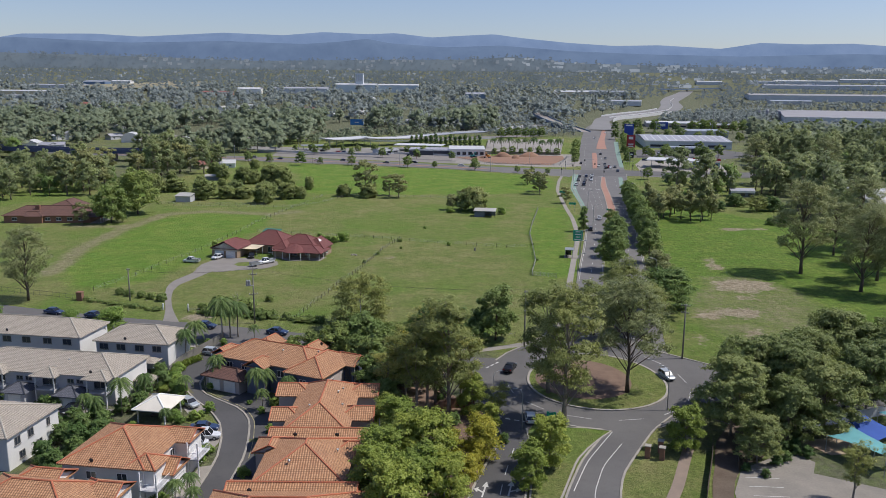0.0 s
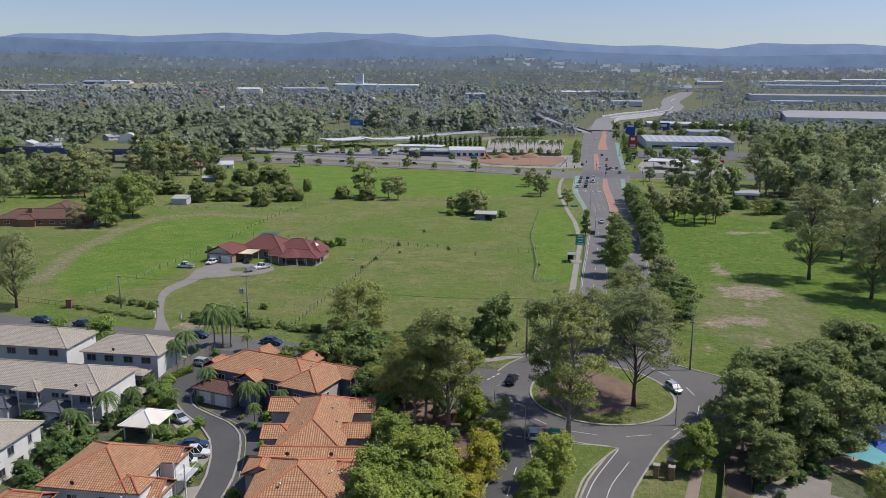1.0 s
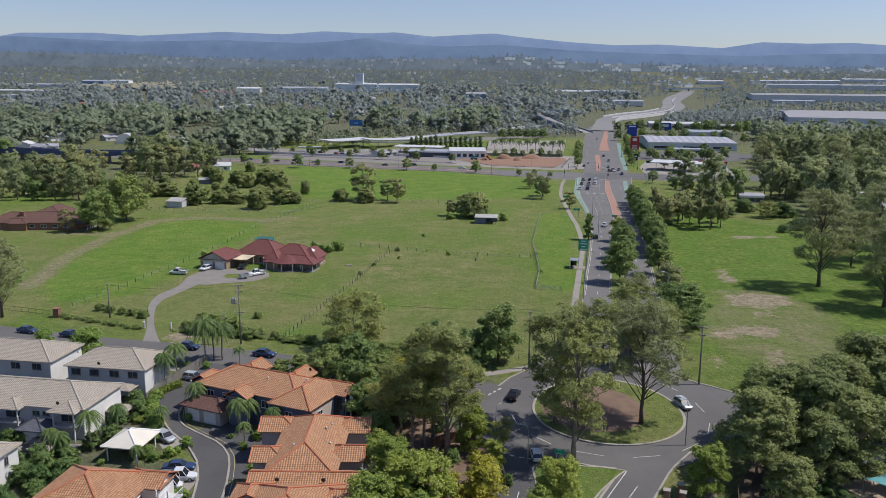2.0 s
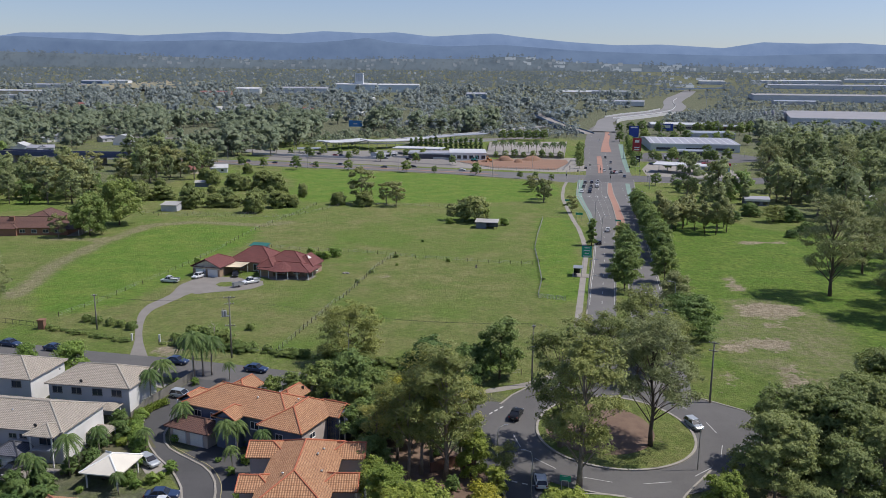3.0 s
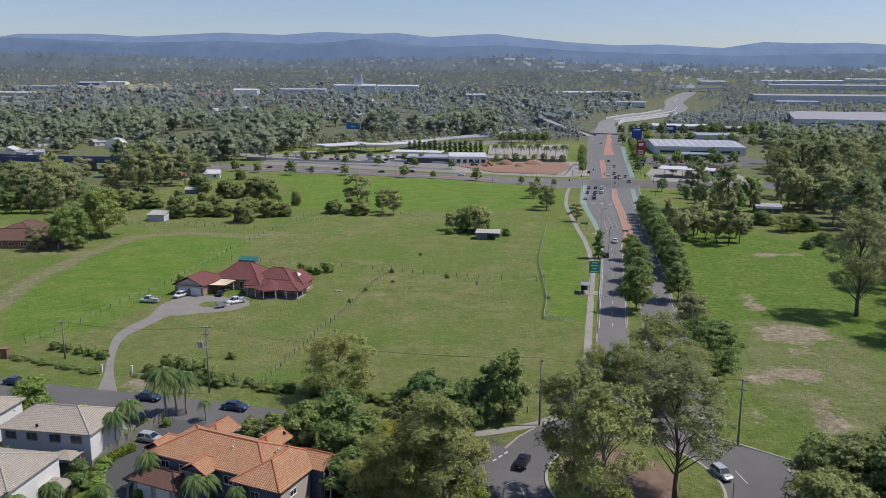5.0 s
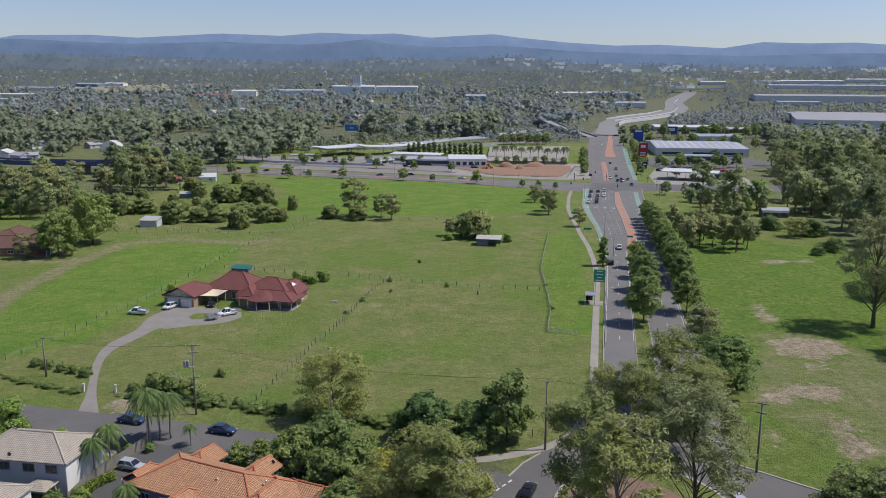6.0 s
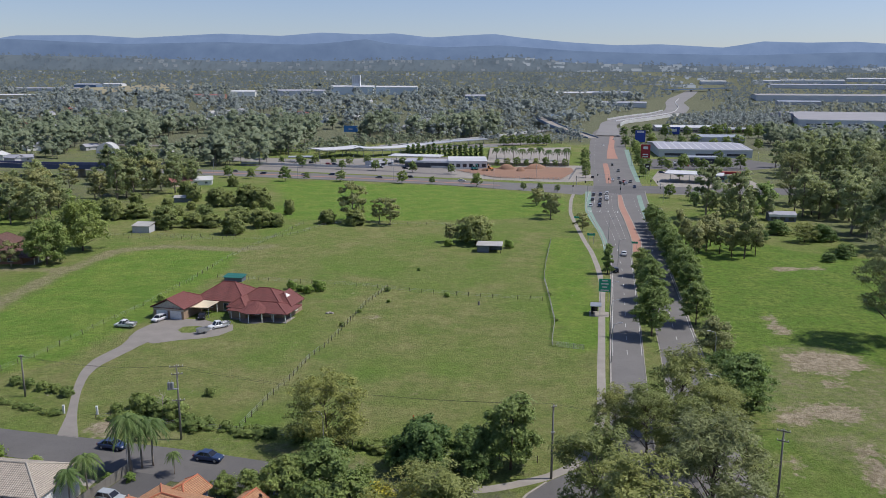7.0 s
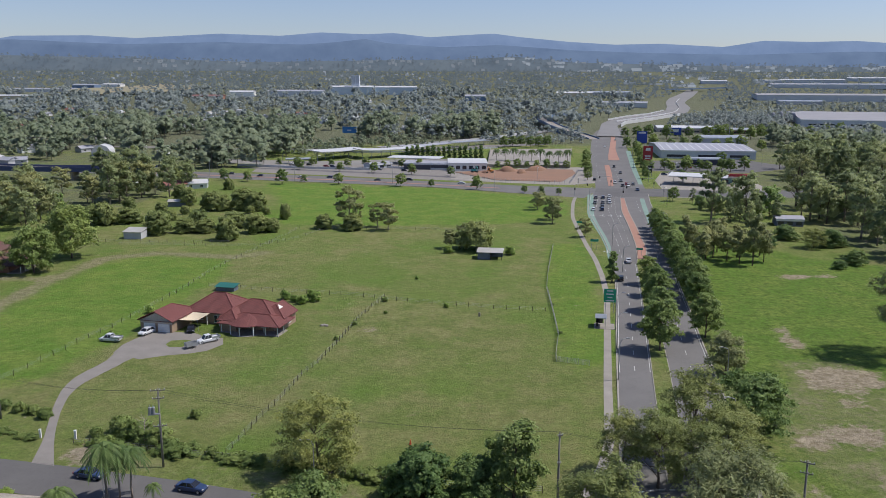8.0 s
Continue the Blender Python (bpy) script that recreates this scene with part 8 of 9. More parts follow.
more(weedy, [(-46.6, 184.2, 60, 0.95), (-54.2, 188.0, 120, 0.9), (-43.6, 181.4, 10, 0.6), (-40, 181.2, 60, 0.5), (-58.4, 187.2, 200, 0.45), (-36.4, 179.8, 100, 0.45), (-74, 196.4, 20, 0.5), (-77, 197.6, 80, 0.5), (-80.4, 199, 140, 0.5), (-83.6, 200.4, 200, 0.5), (-70.8, 194.6, 240, 0.55), (-43.6, 195, 10, 0.45), (-28, 176.8, 10, 0.5), (-23, 175.4, 60, 0.5), (-18, 174.5, 60, 0.5), (-12, 172.8, 20, 0.5), (-5, 171, 60, 0.6), (29.4, 188, 40, 0.22), (27.4, 180, 20, 0.25), (29.6, 245, 60, 0.22), (31, 270, 60, 0.24), (-24, 240, 10, 0.3), (-21, 252, 50, 0.3), (-15, 274, 20, 0.35), (59, 190, 0, 0.7), (55.5, 187, 60, 0.5), *[(-60 + 2.3 * k, 184.2 - 0.225 * (2.3 * k) + 0.5 * math.sin(3.1 * k), 53 * k, 0.30 + 0.13 * (k * k % 5), 0.42 + 0.1 * (k % 3)) for k in range(26)], *[(-92 + 2.1 * k, 195.5 - 0.42 * (2.1 * k) + 0.4 * math.sin(2.3 * k), 61 * k, 0.32 + 0.1 * (k % 3), 0.5) for k in range(12)]])
yard = build_tree("garden_bush", "small leafy garden bush by the farmhouse", "bush", (-43, 276), 209, 2.3, 3.0, 0.02, LEAF_FRESH, BARK_DARK, 1000, 0.35, 0.25, 8, 0.5, 4, 0.0, "dome", 0.0, 0.8, body=14)
more(yard, [(-40, 273.5, 60, 0.8), (-37.5, 271.6, 120, 1.0), (-34.6, 274.4, 200, 1.1), (-36, 278, 40, 0.9), (-76, 262, 10, 0.8), (-79, 244, 30, 0.4), (-7, 300, 30, 0.4), (-14, 262, 90, 0.35), (2, 268, 20, 0.5), (25, 336.5, 20, 1.2), (3, 339, 70, 1.1)])
dead = thing("dead_tree", "bare pale dead sapling among the weeds", "tree", on_ground(-49.2, 184.6))
rng = np.random.RandomState(77)
g = Geo()
g.tube([(0, 0, -0.2), (0.1, 0, 1.8), (0.3, 0.1, 3.4), (0.2, 0.2, 4.8)], [0.10, 0.08, 0.05, 0.02], 6)
for k in range(16):
    z = 1.0 + 0.22 * k
    a = k * 2.4
    g.tube([(0.1 + 0.05 * z, 0, z), (0.1 + 0.7 * math.cos(a), 0.7 * math.sin(a), z + 0.5), (0.1 + 1.2 * math.cos(a), 1.2 * math.sin(a), z + 0.9 + 0.2 * rng.random())], [0.04, 0.025, 0.01], 4)
part("branches", g, surface("dead_wood", (0.45, 0.40, 0.34), (0.34, 0.30, 0.26), 1, 7, 0.9, 0.3), dead)
cone = thing("traffic_cone", "orange plastic cone standing in the field", "cone", on_ground(-4.3, 184.2))
part("cone", Geo().lathe([(0.26, 0.03), (0.2, 0.06), (0.05, 0.85), (0.03, 0.87)], 12), surface("orange_plastic", (0.62, 0.10, 0.03), (0.52, 0.09, 0.03), 1, 6, 0.6, 0), cone)
part("base", Geo().box(-0.3, 0.3, -0.3, 0.3, 0, 0.04), RUBBER, cone)
for x, y in ((-28.6, 251.4), (-28.0, 250.9), (-29.2, 251.0)):
    rk = thing("garden_stone", "pale rounded garden stone on the lawn", "stone", on_ground(x, y, 40 * x))
    part("stone", Geo().lathe([(0.1, -0.1), (0.5, 0.05), (0.45, 0.3), (0.12, 0.5)], 9), CONCRETE, rk)


def clipped(name, label, line, wide, high, leaf, seed):
    """A clipped hedge along a line, or with one point a clipped ball."""
    rng = np.random.RandomState(seed)
    x0, y0 = line[0]
    root = thing(name, label, "hedge" if len(line) > 1 else "shrub", on_ground(x0, y0))
    if len(line) > 1:
        run = np.hypot(*np.diff(np.array(line), axis=0).T).sum()
        mid = resample(line, int(run / 0.32))
        way = np.gradient(mid, axis=0)
        way /= np.hypot(way[:, 0], way[:, 1])[:, None]
        centres = [(p[0] - x0 - w[1] * o, p[1] - y0 + w[0] * o, z + gz(*p) - gz(x0, y0)) for p, w in zip(mid, way) for o in (-wide / 3, 0, wide / 3) for z in (0.3 * high, 0.68 * high)]
        radii = [wide * 0.24 * (0.85 + 0.3 * rng.random()) for _ in centres]
    else:
        d = rng.normal(size=(26, 3))
        d /= np.linalg.norm(d, axis=1)[:, None]
        centres = [(a * wide * 0.36, b * wide * 0.36, high / 2 + c * high * 0.34) for a, b, c in d]
        radii = [wide * 0.17] * 26
    part("stem", Geo().tube([(0, 0, -0.1), (0, 0, high * 0.7)], 0.06, 6), BARK_DARK, root)
    ob = new("foliage", leaf_mesh("foliage", leaf_cloud(rng, centres, radii, len(centres) * 26, 0.17, 0.11, 0.9, 0, 0.6, 7, 10, 0.8), leaf, 0.4))
    ob.parent = root


clipped("lane_hedge", "bright green clipped hedge along the lane kerb", [(-52.2, 144.8), (-52.4, 150), (-51.2, 153), (-49.4, 155.2)], 1.6, 1.3, LEAF_LIME, 301)
clipped("lane_hedge", "bright green clipped hedge along the lane kerb", [(-51.6, 139.6), (-52.4, 143.8)], 1.5, 1.2, LEAF_LIME, 302)
for k, (x, y, w, h) in enumerate(((-43.4, 141.2, 1.5, 1.6), (-34.4, 134.5, 1.0, 0.9), (-46.2, 132.9, 1.7, 1.4), (-69.2, 132.5, 2.1, 2.2), (-67.1, 131.9, 2.1, 2.3), (-79, 135.8, 1.8, 1.8), (-51.6, 124.6, 1.2, 1.1))):
    clipped("clipped_bush", "round clipped green bush in the gardens", [(x, y)], w, h, LEAF_FRESH, 310 + k)

# ---- buildings of the middle distance ----
ROOF_PALE = surface("pale_sheet_roof", (0.36, 0.36, 0.39), (0.29, 0.29, 0.32), 0.05, 1.5, 0.5, 0.1)
ROOF_WHITE = surface("white_sheet_roof", (0.56, 0.56, 0.56), (0.46, 0.46, 0.46), 0.05, 1.5, 0.5, 0.1)
ROOF_GREY = surface("grey_sheet_roof", (0.30, 0.32, 0.36), (0.24, 0.26, 0.30), 0.05, 1.5, 0.5, 0.1)
ROOF_RUST = surface("red_sheet_roof", (0.26, 0.10, 0.08), (0.20, 0.08, 0.07), 0.05, 1.5, 0.7, 0.1)
WALL_PALE = surface("pale_cladding", (0.56, 0.58, 0.61), (0.48, 0.50, 0.53), 0.05, 1.0, 0.7, 0.1)
WALL_PLANT = surface("white_blue_cladding", (0.56, 0.63, 0.68), (0.48, 0.55, 0.60), 0.02, 0.5, 0.6, 0)
ROOF_BUFF = surface("buff_sheet_roof", (0.30, 0.29, 0.29), (0.25, 0.24, 0.24), 0.05, 1.5, 0.6, 0.1)
WALL_BLUE = surface("blue_cladding", (0.15, 0.22, 0.33), (0.12, 0.18, 0.27), 0.05, 1.0, 0.7, 0.1)
WALL_DARK = surface("dark_cladding", (0.07, 0.075, 0.095), (0.055, 0.06, 0.075), 0.05, 1.0, 0.7, 0.1)
EARTH = surface("red_earth", (0.27, 0.150, 0.095), (0.215, 0.135, 0.092), 0.05, 0.8, 1.0, 0.5)


def big_building(name, label, at, turn, w, d, h, wall, roof, rise=1.5, bays=6, bay_h=0.45, sky=0):
    """A shed-like building with a low gabled sheet roof, a parapet, and openings along its front."""
    root = thing(name, label, "building", on_ground(*at, turn))
    part("wall", Geo().box(-w / 2, w / 2, -d / 2, d / 2, -3, h), wall, root)
    r = Geo().add([(-w / 2 - 0.4, -d / 2 - 0.4, h), (w / 2 + 0.4, -d / 2 - 0.4, h), (w / 2 + 0.4, 0, h + rise), (-w / 2 - 0.4, 0, h + rise), (w / 2 + 0.4, d / 2 + 0.4, h), (-w / 2 - 0.4, d / 2 + 0.4, h)], [(0, 1, 2, 3), (3, 2, 4, 5), (1, 4, 2), (5, 0, 3), (5, 4, 1, 0)])
    rf = part("roof", r, roof, root)
    for k in range(sky):
        x = -w / 2 + w * (k + 0.5) / sky
        s = Geo()
        s.add([(x - 0.6, -d / 2 + 1, h + 0.12 + rise * 2 / d), (x + 0.6, -d / 2 + 1, h + 0.12 + rise * 2 / d), (x + 0.6, -1, h + rise + 0.02), (x - 0.6, -1, h + rise + 0.02)], [(0, 1, 2, 3)])
        part("skylight", s, ROOF_WHITE, rf)
    for k in range(bays):
        x = -w / 2 + w * (k + 0.5) / bays
        ww = w / bays * 0.62 / 2
        part("window", Geo().box(x - ww, x + ww, -d / 2 - 0.12, -d / 2, h * 0.18, h * (0.18 + bay_h)), GLASS, root)
    part("fascia", Geo().box(-w / 2 - 0.2, w / 2 + 0.2, -d / 2 - 0.35, -d / 2 - 0.002, h - 1.0, h - 0.01), WHITE, root)
    return root


def canopy(name, label, at, turn, w, d, h, material, curl=0.0, posts=5):
    """An open roof on posts, curved upwards at its ends where curl is given."""
    root = thing(name, label, "canopy", on_ground(*at, turn))
    g, n = Geo(), 12
    for i in range(n + 1):
        x = -w / 2 + w * i / n
        z = h + curl * (2 * i / n - 1) ** 2
        g.v += [(x, -d / 2, z), (x, d / 2, z + 0.4), (x, -d / 2, z - 0.5), (x, d / 2, z - 0.1)]
    g.f = [q for i in range(n) for q in ((4 * i, 4 * i + 4, 4 * i + 5, 4 * i + 1), (4 * i + 3, 4 * i + 7, 4 * i + 6, 4 * i + 2), (4 * i + 2, 4 * i + 6, 4 * i + 4, 4 * i), (4 * i + 1, 4 * i + 5, 4 * i + 7, 4 * i + 3))] + [(0, 1, 3, 2), (4 * n + 2, 4 * n + 3, 4 * n + 1, 4 * n)]
    part("roof", g, material, root)
    for k in range(posts):
        x = -w / 2 + w * (k + 0.5) / posts
        part("post", Geo().box(x - 0.15, x + 0.15, -0.15, 0.15, -0.5, h + 0.2), GALV, root)
    return root


# the railway station and the building site behind the highway
canopy("station_canopy", "white upswept station roof over dark glazing", (-84, 700), 44, 46, 20, 6.4, ROOF_WHITE, 0.5, 6)
canopy("station_canopy", "long white wing-shaped station canopy", (-42, 712), 36, 62, 14, 6.2, ROOF_WHITE, 1.2, 7)
canopy("station_canopy", "long pale platform canopy", (-14, 752), 48, 58, 10, 5.5, ROOF_PALE, 0.6)
canopy("station_canopy", "low white bus station canopy", (-20, 662), -14, 40, 16, 5.0, ROOF_WHITE, 0.0)
canopy("bus_canopy", "low grey canopy beside the highway", (-108, 664), 10, 20, 6, 3.6, ROOF_GREY, 0.0)
canopy("bus_canopy", "long low grey platform roof", (24, 800), 44, 50, 7, 4.5, ROOF_GREY, 0.0)
big_building("station_building", "dark low building with a pale roof", (-9, 632), -9, 33, 20, 4.6, WALL_DARK, ROOF_PALE, 0.8, 0)
big_building("shop_building", "white-fronted low building with glazed front", (18, 634), 0, 27, 36, 5.5, WHITE, ROOF_WHITE, 0.8, 6, 0.45)
big_building("station_building", "small pale building beside the bus road", (-46, 634), 40, 18, 10, 3.6, WALL_PALE, ROOF_PALE, 0.6, 3)
setting("road_station", strip([(-150, 640), (-100, 622), (-40, 602), (10, 578)], [(-146, 632), (-98, 614), (-38, 594), (8, 572)], 0.06, 3, 8), ASPHALT, "bus road beside the highway")
setting("road_station_upper", strip([(-170, 690), (-100, 676), (-40, 690), (30, 700)], [(-170, 664), (-100, 654), (-40, 650), (30, 664)], 0.06, 3, 8), surface("pale_yard", (0.24, 0.225, 0.205), (0.185, 0.18, 0.165), 0.03, 0.6, 0.95, 0.2), "pale paved station forecourt")
setting("railway_bed", strip([(-330, 800), (-200, 776), (-100, 772), (0, 790), (100, 830)], [(-330, 788), (-200, 762), (-100, 756), (0, 772), (100, 812)], 0.3, 3, 12), surface("rail_ballast", (0.22, 0.20, 0.18), (0.16, 0.15, 0.14), 0.1, 2, 1, 0.4), "railway track bed of pale ballast")
setting("highway_median", strip([(-300, 626), (-200, 598), (-106, 573), (-55, 557), (0, 537), (34, 522)], [(-300, 623), (-200, 595), (-106, 570), (-55, 554), (0, 534), (34, 519)], 0.16, 1, 6), RED_PAVE, "reddish paved highway median")
setting("site_apron", strip([(4, 606), (30, 600), (60, 640), (104, 640)], [(6, 566), (36, 548), (76, 536), (98, 548)], 0.05, 3, 6), CONCRETE, "pale concrete apron round the building site")
for name, line, h in (("retaining_wall", [(-150, 646), (-96, 628), (-50, 618)], 1.6), ("platform_wall", [(-110, 752), (-60, 740), (-10, 752), (50, 782)], 1.2), ("ramp_parapet", [(-56, 640), (-20, 626), (4, 618)], 1.4)):
    g = Geo()
    ribbon(g, line, 0.5, -0.2, h + 0.2, 5)
    setting(name, g, ROOF_WHITE, "pale concrete wall of the station")
plate("parking_deck", [(33, 640), (92, 634), (114, 768), (42, 756)], 1.4, CONCRETE, "large pale concrete parking deck")
g = Geo()
ribbon(g, [(42, 756), (33, 640), (92, 634), (114, 768)], 0.4, -0.5, 2.7, 6, False)
setting("deck_wall", g, CONCRETE, "pale wall of the parking deck")
setting("station_forecourt", strip([(-135, 668), (-60, 664), (0, 652), (36, 642)], [(-130, 604), (-60, 580), (0, 560), (30, 552)], 0.045, 8, 8), GRAVEL, "wide paved forecourt between the highway and the station")
plate("building_site", [(9, 604), (34, 560), (74, 550), (90, 596), (92, 622), (60, 626), (34, 618)], 0.35, EARTH, "red earth building site behind a mesh fence")
post_fence("site_fence", "pale temporary fence round the building site", [(6, 602), (32, 553), (78, 543), (94, 610)], 3.0, 2.2, GALV, 6)
for k, (x, y, s, h) in enumerate(((45, 612, 14, 3.2), (66, 618, 17, 3.0), (54, 600, 10, 2.4), (30, 600, 9, 1.6))):
    m = thing("earth_heap", "heap of red earth on the building site", "earth heap", on_ground(x, y, 40 * k, 1.0, 0.3))
    g = Geo()
    rng = np.random.RandomState(k)
    n = 16
    for q, z in ((1, 0), (0.8, 0.45), (0.5, 0.85), (0.12, 1.0)):
        g.v += [(s / 2 * q * math.cos(2 * math.pi * i / n) * (1 + 0.2 * rng.normal() * q), s / 3 * q * math.sin(2 * math.pi * i / n), h * z * (1 + 0.08 * rng.normal())) for i in range(n)]
    g.f = [(a * n + i, a * n + (i + 1) % n, (a + 1) * n + (i + 1) % n, (a + 1) * n + i) for a in range(3) for i in range(n)] + [tuple(range(3 * n, 4 * n))]
    part("heap", g, EARTH, m, smooth=True)
for x, y, turn, c, label in ((22, 604, 20, (0.03, 0.28, 0.28), "teal tracked excavator on the building site"), (33, 601, -30, (0.50, 0.19, 0.03), "orange tracked excavator on the building site")):
    ex = thing("excavator", label, "excavator", on_ground(x, y, turn, 1.0, 0.3))
    pc = surface("digger_paint", c, tuple(v * 0.8 for v in c), 0.5, 3, 0.5, 0)
    for sx in (-1.2, 1.2):
        part("track", Geo().box(sx - 0.3, sx + 0.3, -1.9, 1.9, 0, 0.9), RUBBER, ex)
    part("body", Geo().box(-1.3, 1.3, -1.2, 2.0, 1.0, 2.1), pc, ex)
    part("cab", Geo().box(-1.3, -0.2, -1.2, 0.4, 2.1, 3.1), CAR_GLASS, ex)
    part("boom", Geo().tube([(0.3, -1.0, 1.8), (0.3, -3.4, 4.4), (0.3, -5.6, 3.4)], 0.25, 5), pc, ex)
    part("dipper", Geo().tube([(0.3, -5.6, 3.4), (0.3, -5.2, 1.2)], 0.18, 5), pc, ex)
    part("bucket", Geo().box(-0.2, 0.8, -5.7, -4.9, 0.4, 1.3), DARK_METAL, ex)

# the shops east of the main road
big_building("warehouse_store", "large store with a long pale roof and skylights", (221, 752), -8, 74, 92, 6.5, WALL_PALE, ROOF_PALE, 2.2, 3, 0.3, 12)
big_building("warehouse_store", "dark-fronted shop with a flat roof", (196, 664), -8, 26, 12, 5, WALL_DARK, ROOF_GREY, 0.6, 0)
big_building("warehouse_store", "white flat-roofed shopping building", (300, 1060), -11, 70, 60, 6, RENDER_PINK, ROOF_WHITE, 1.0, 4, 0.3)
big_building("warehouse_store", "pale shop with brick front", (352, 1040), -11, 44, 40, 5, BRICK, ROOF_PALE, 0.8, 3, 0.3)
big_building("warehouse_store", "blue-grey box store with a flat roof", (284, 880), -8, 42, 44, 6.5, RENDER_GREY, ROOF_GREY, 0.6, 0)
big_building("warehouse_store", "white-roofed hall among the trees", (206, 360), -16, 34, 60, 6, WALL_PALE, ROOF_WHITE, 2.0, 4)
big_building("warehouse_store", "small grey building behind the trees", (150, 400), -11, 11, 8, 3.2, RENDER_BLUE, ROOF_PALE, 1.0, 3)
canopy("fuel_canopy", "fuel station canopy with white roof and red edge", (155, 541), -22, 34, 18, 5.6, ROOF_WHITE, 0.0, 6)
big_building("fuel_shop", "fuel station shop with teal front", (180, 550), -14, 17, 16, 4.6, surface("teal_panel", (0.16, 0.34, 0.34), (0.13, 0.28, 0.28), 0.5, 3, 0.5, 0), ROOF_WHITE, 0.4, 3, 0.4)
red = thing("fuel_sign_band", "red fascia band of the fuel station", "sign", on_ground(177.5, 541, -14))
part("band", Geo().box(-9, 9, -2.3, 0.3, 5.0, 6.5), SIGN_RED, red)
part("leg", Geo().box(-8.8, -8.5, -0.2, 0.2, -0.3, 5.0), GALV, red)
part("leg", Geo().box(8.5, 8.8, -0.2, 0.2, -0.3, 5.0), GALV, red)
plate("fuel_yard", [(122, 484), (170, 480), (191, 533), (198, 590), (150, 606), (134, 560)], 0.05, CONCRETE, "pale concrete forecourt of the fuel station")
plate("shop_car_park", [(140, 618), (206, 604), (260, 640), (240, 700), (165, 690)], 0.05, ASPHALT, "asphalt car park before the stores")
for k in range(16):
    copy_thing(queue[("white", "grey", "black", "blue", "red")[k % 5]], on_ground(162 + 4.4 * (k % 8) + 6 * (k // 8), 640 + 22 * (k // 8) - 0.8 * (k % 8), -11, 1.0, 0.09))

# industry to the east and north
for (x, y), turn, w, d, h, wall, roof, label in INDUSTRY:
    big_building("industrial_building", label, (x + 0.5 * d * x / y, y + 0.5 * d), turn, w, d, h, {"pale": WALL_PALE, "blue": WALL_BLUE, "white": WHITE, "plant": WALL_PLANT, "brick": BRICK, "cream": RENDER_CREAM, "grey": RENDER_GREY}[wall], {"pale": ROOF_PALE, "white": ROOF_WHITE, "grey": ROOF_GREY, "rust": ROOF_RUST, "buff": ROOF_BUFF}[roof], min(3.0, 0.3 * h), 0 if y > 1500 else max(2, int(w / 45)), 0.2)
tower = thing("plant_tower", "tall white tower of the processing plant", "tower", on_ground(-200.5, 1932, 0, 0.85))
part("shaft", Geo().box(-10.5, 10.5, -8, 8, -2, 51), surface("tower_cladding", (0.68, 0.72, 0.76), (0.60, 0.64, 0.68), 0.02, 0.5, 0.6, 0), tower)
for k in range(4):
    part("panel", Geo().box(-8.8 + 4.6 * k, -5.2 + 4.6 * k, -8.15, -8.0, 30, 49), WALL_PALE, tower)
part("parapet", Geo().box(-10.9, 10.9, -8.4, 8.4, 51, 52), WHITE, tower)
for k in range(5):
    silo = thing("silo", "pale upright storage silo", "silo", on_ground(494 + 10 * k, 1290 + 5 * (k % 2)), "silos beside the warehouse")
    part("tank", Geo().lathe([(2.6, -1), (2.6, 10 + 2 * (k % 3)), (1.5, 12 + 2 * (k % 3)), (0.3, 12.5 + 2 * (k % 3))], 14), ROOF_PALE, silo)
for x, y, h in ((329, 1041, 40), (307, 923, 34), (226, 860, 16), (390, 1000, 30)):
    mast = thing("floodlight_mast", "thin grey floodlight mast", "mast", on_ground(x, y))
    part("pole", Geo().tube([(0, 0, -1), (0, 0, h)], [0.35, 0.18], 7), GALV, mast)
    part("lamp_frame", Geo().box(-1.6, 1.6, -0.2, 0.2, h - 1.5, h), GALV, mast)
for at, turn, w, h in (((250, 930), -11, 15, 12),):
    pylon_sign(at, w, h, SIGN_BLUE, "dark blue roadside billboard", ((0.6, 0.85, 0.6),))
pylon_sign((-97, 900), 15, 10, surface("billboard_blue", (0.05, 0.22, 0.50), (0.04, 0.19, 0.45), 1, 5, 0.5, 0), "wide bright blue billboard among the trees", ((0.6, 0.7, 0.3),))

# the motorway and bridges beyond
setting("road_motorway", strip([(164, 918), (190, 1035), (210, 1129), (238, 1212), (291, 1336), (365, 1485), (431, 1633), (476, 1784), (522, 1965), (578, 2140), (658, 2329), (733, 2513)], [(193, 925), (212, 1030), (224, 1098), (248, 1168), (293, 1246), (362, 1388), (458, 1582), (522, 1769), (566, 1968), (619, 2112), (687, 2286), (762, 2490)], 1.0, 4, 25), surface("pale_motorway", (0.21, 0.205, 0.20), (0.175, 0.17, 0.165), 0.02, 0.4, 0.9, 0), "pale motorway winding into the distance")
setting("road_ramp", strip([(-60, 790), (30, 868), (92, 952), (140, 1010)], [(-52, 778), (40, 856), (104, 942), (152, 1000)], 0.4, 3, 15), surface("pale_ramp", (0.30, 0.29, 0.28), (0.25, 0.245, 0.235), 0.02, 0.4, 0.9, 0), "pale ramp road rising to the flyover")
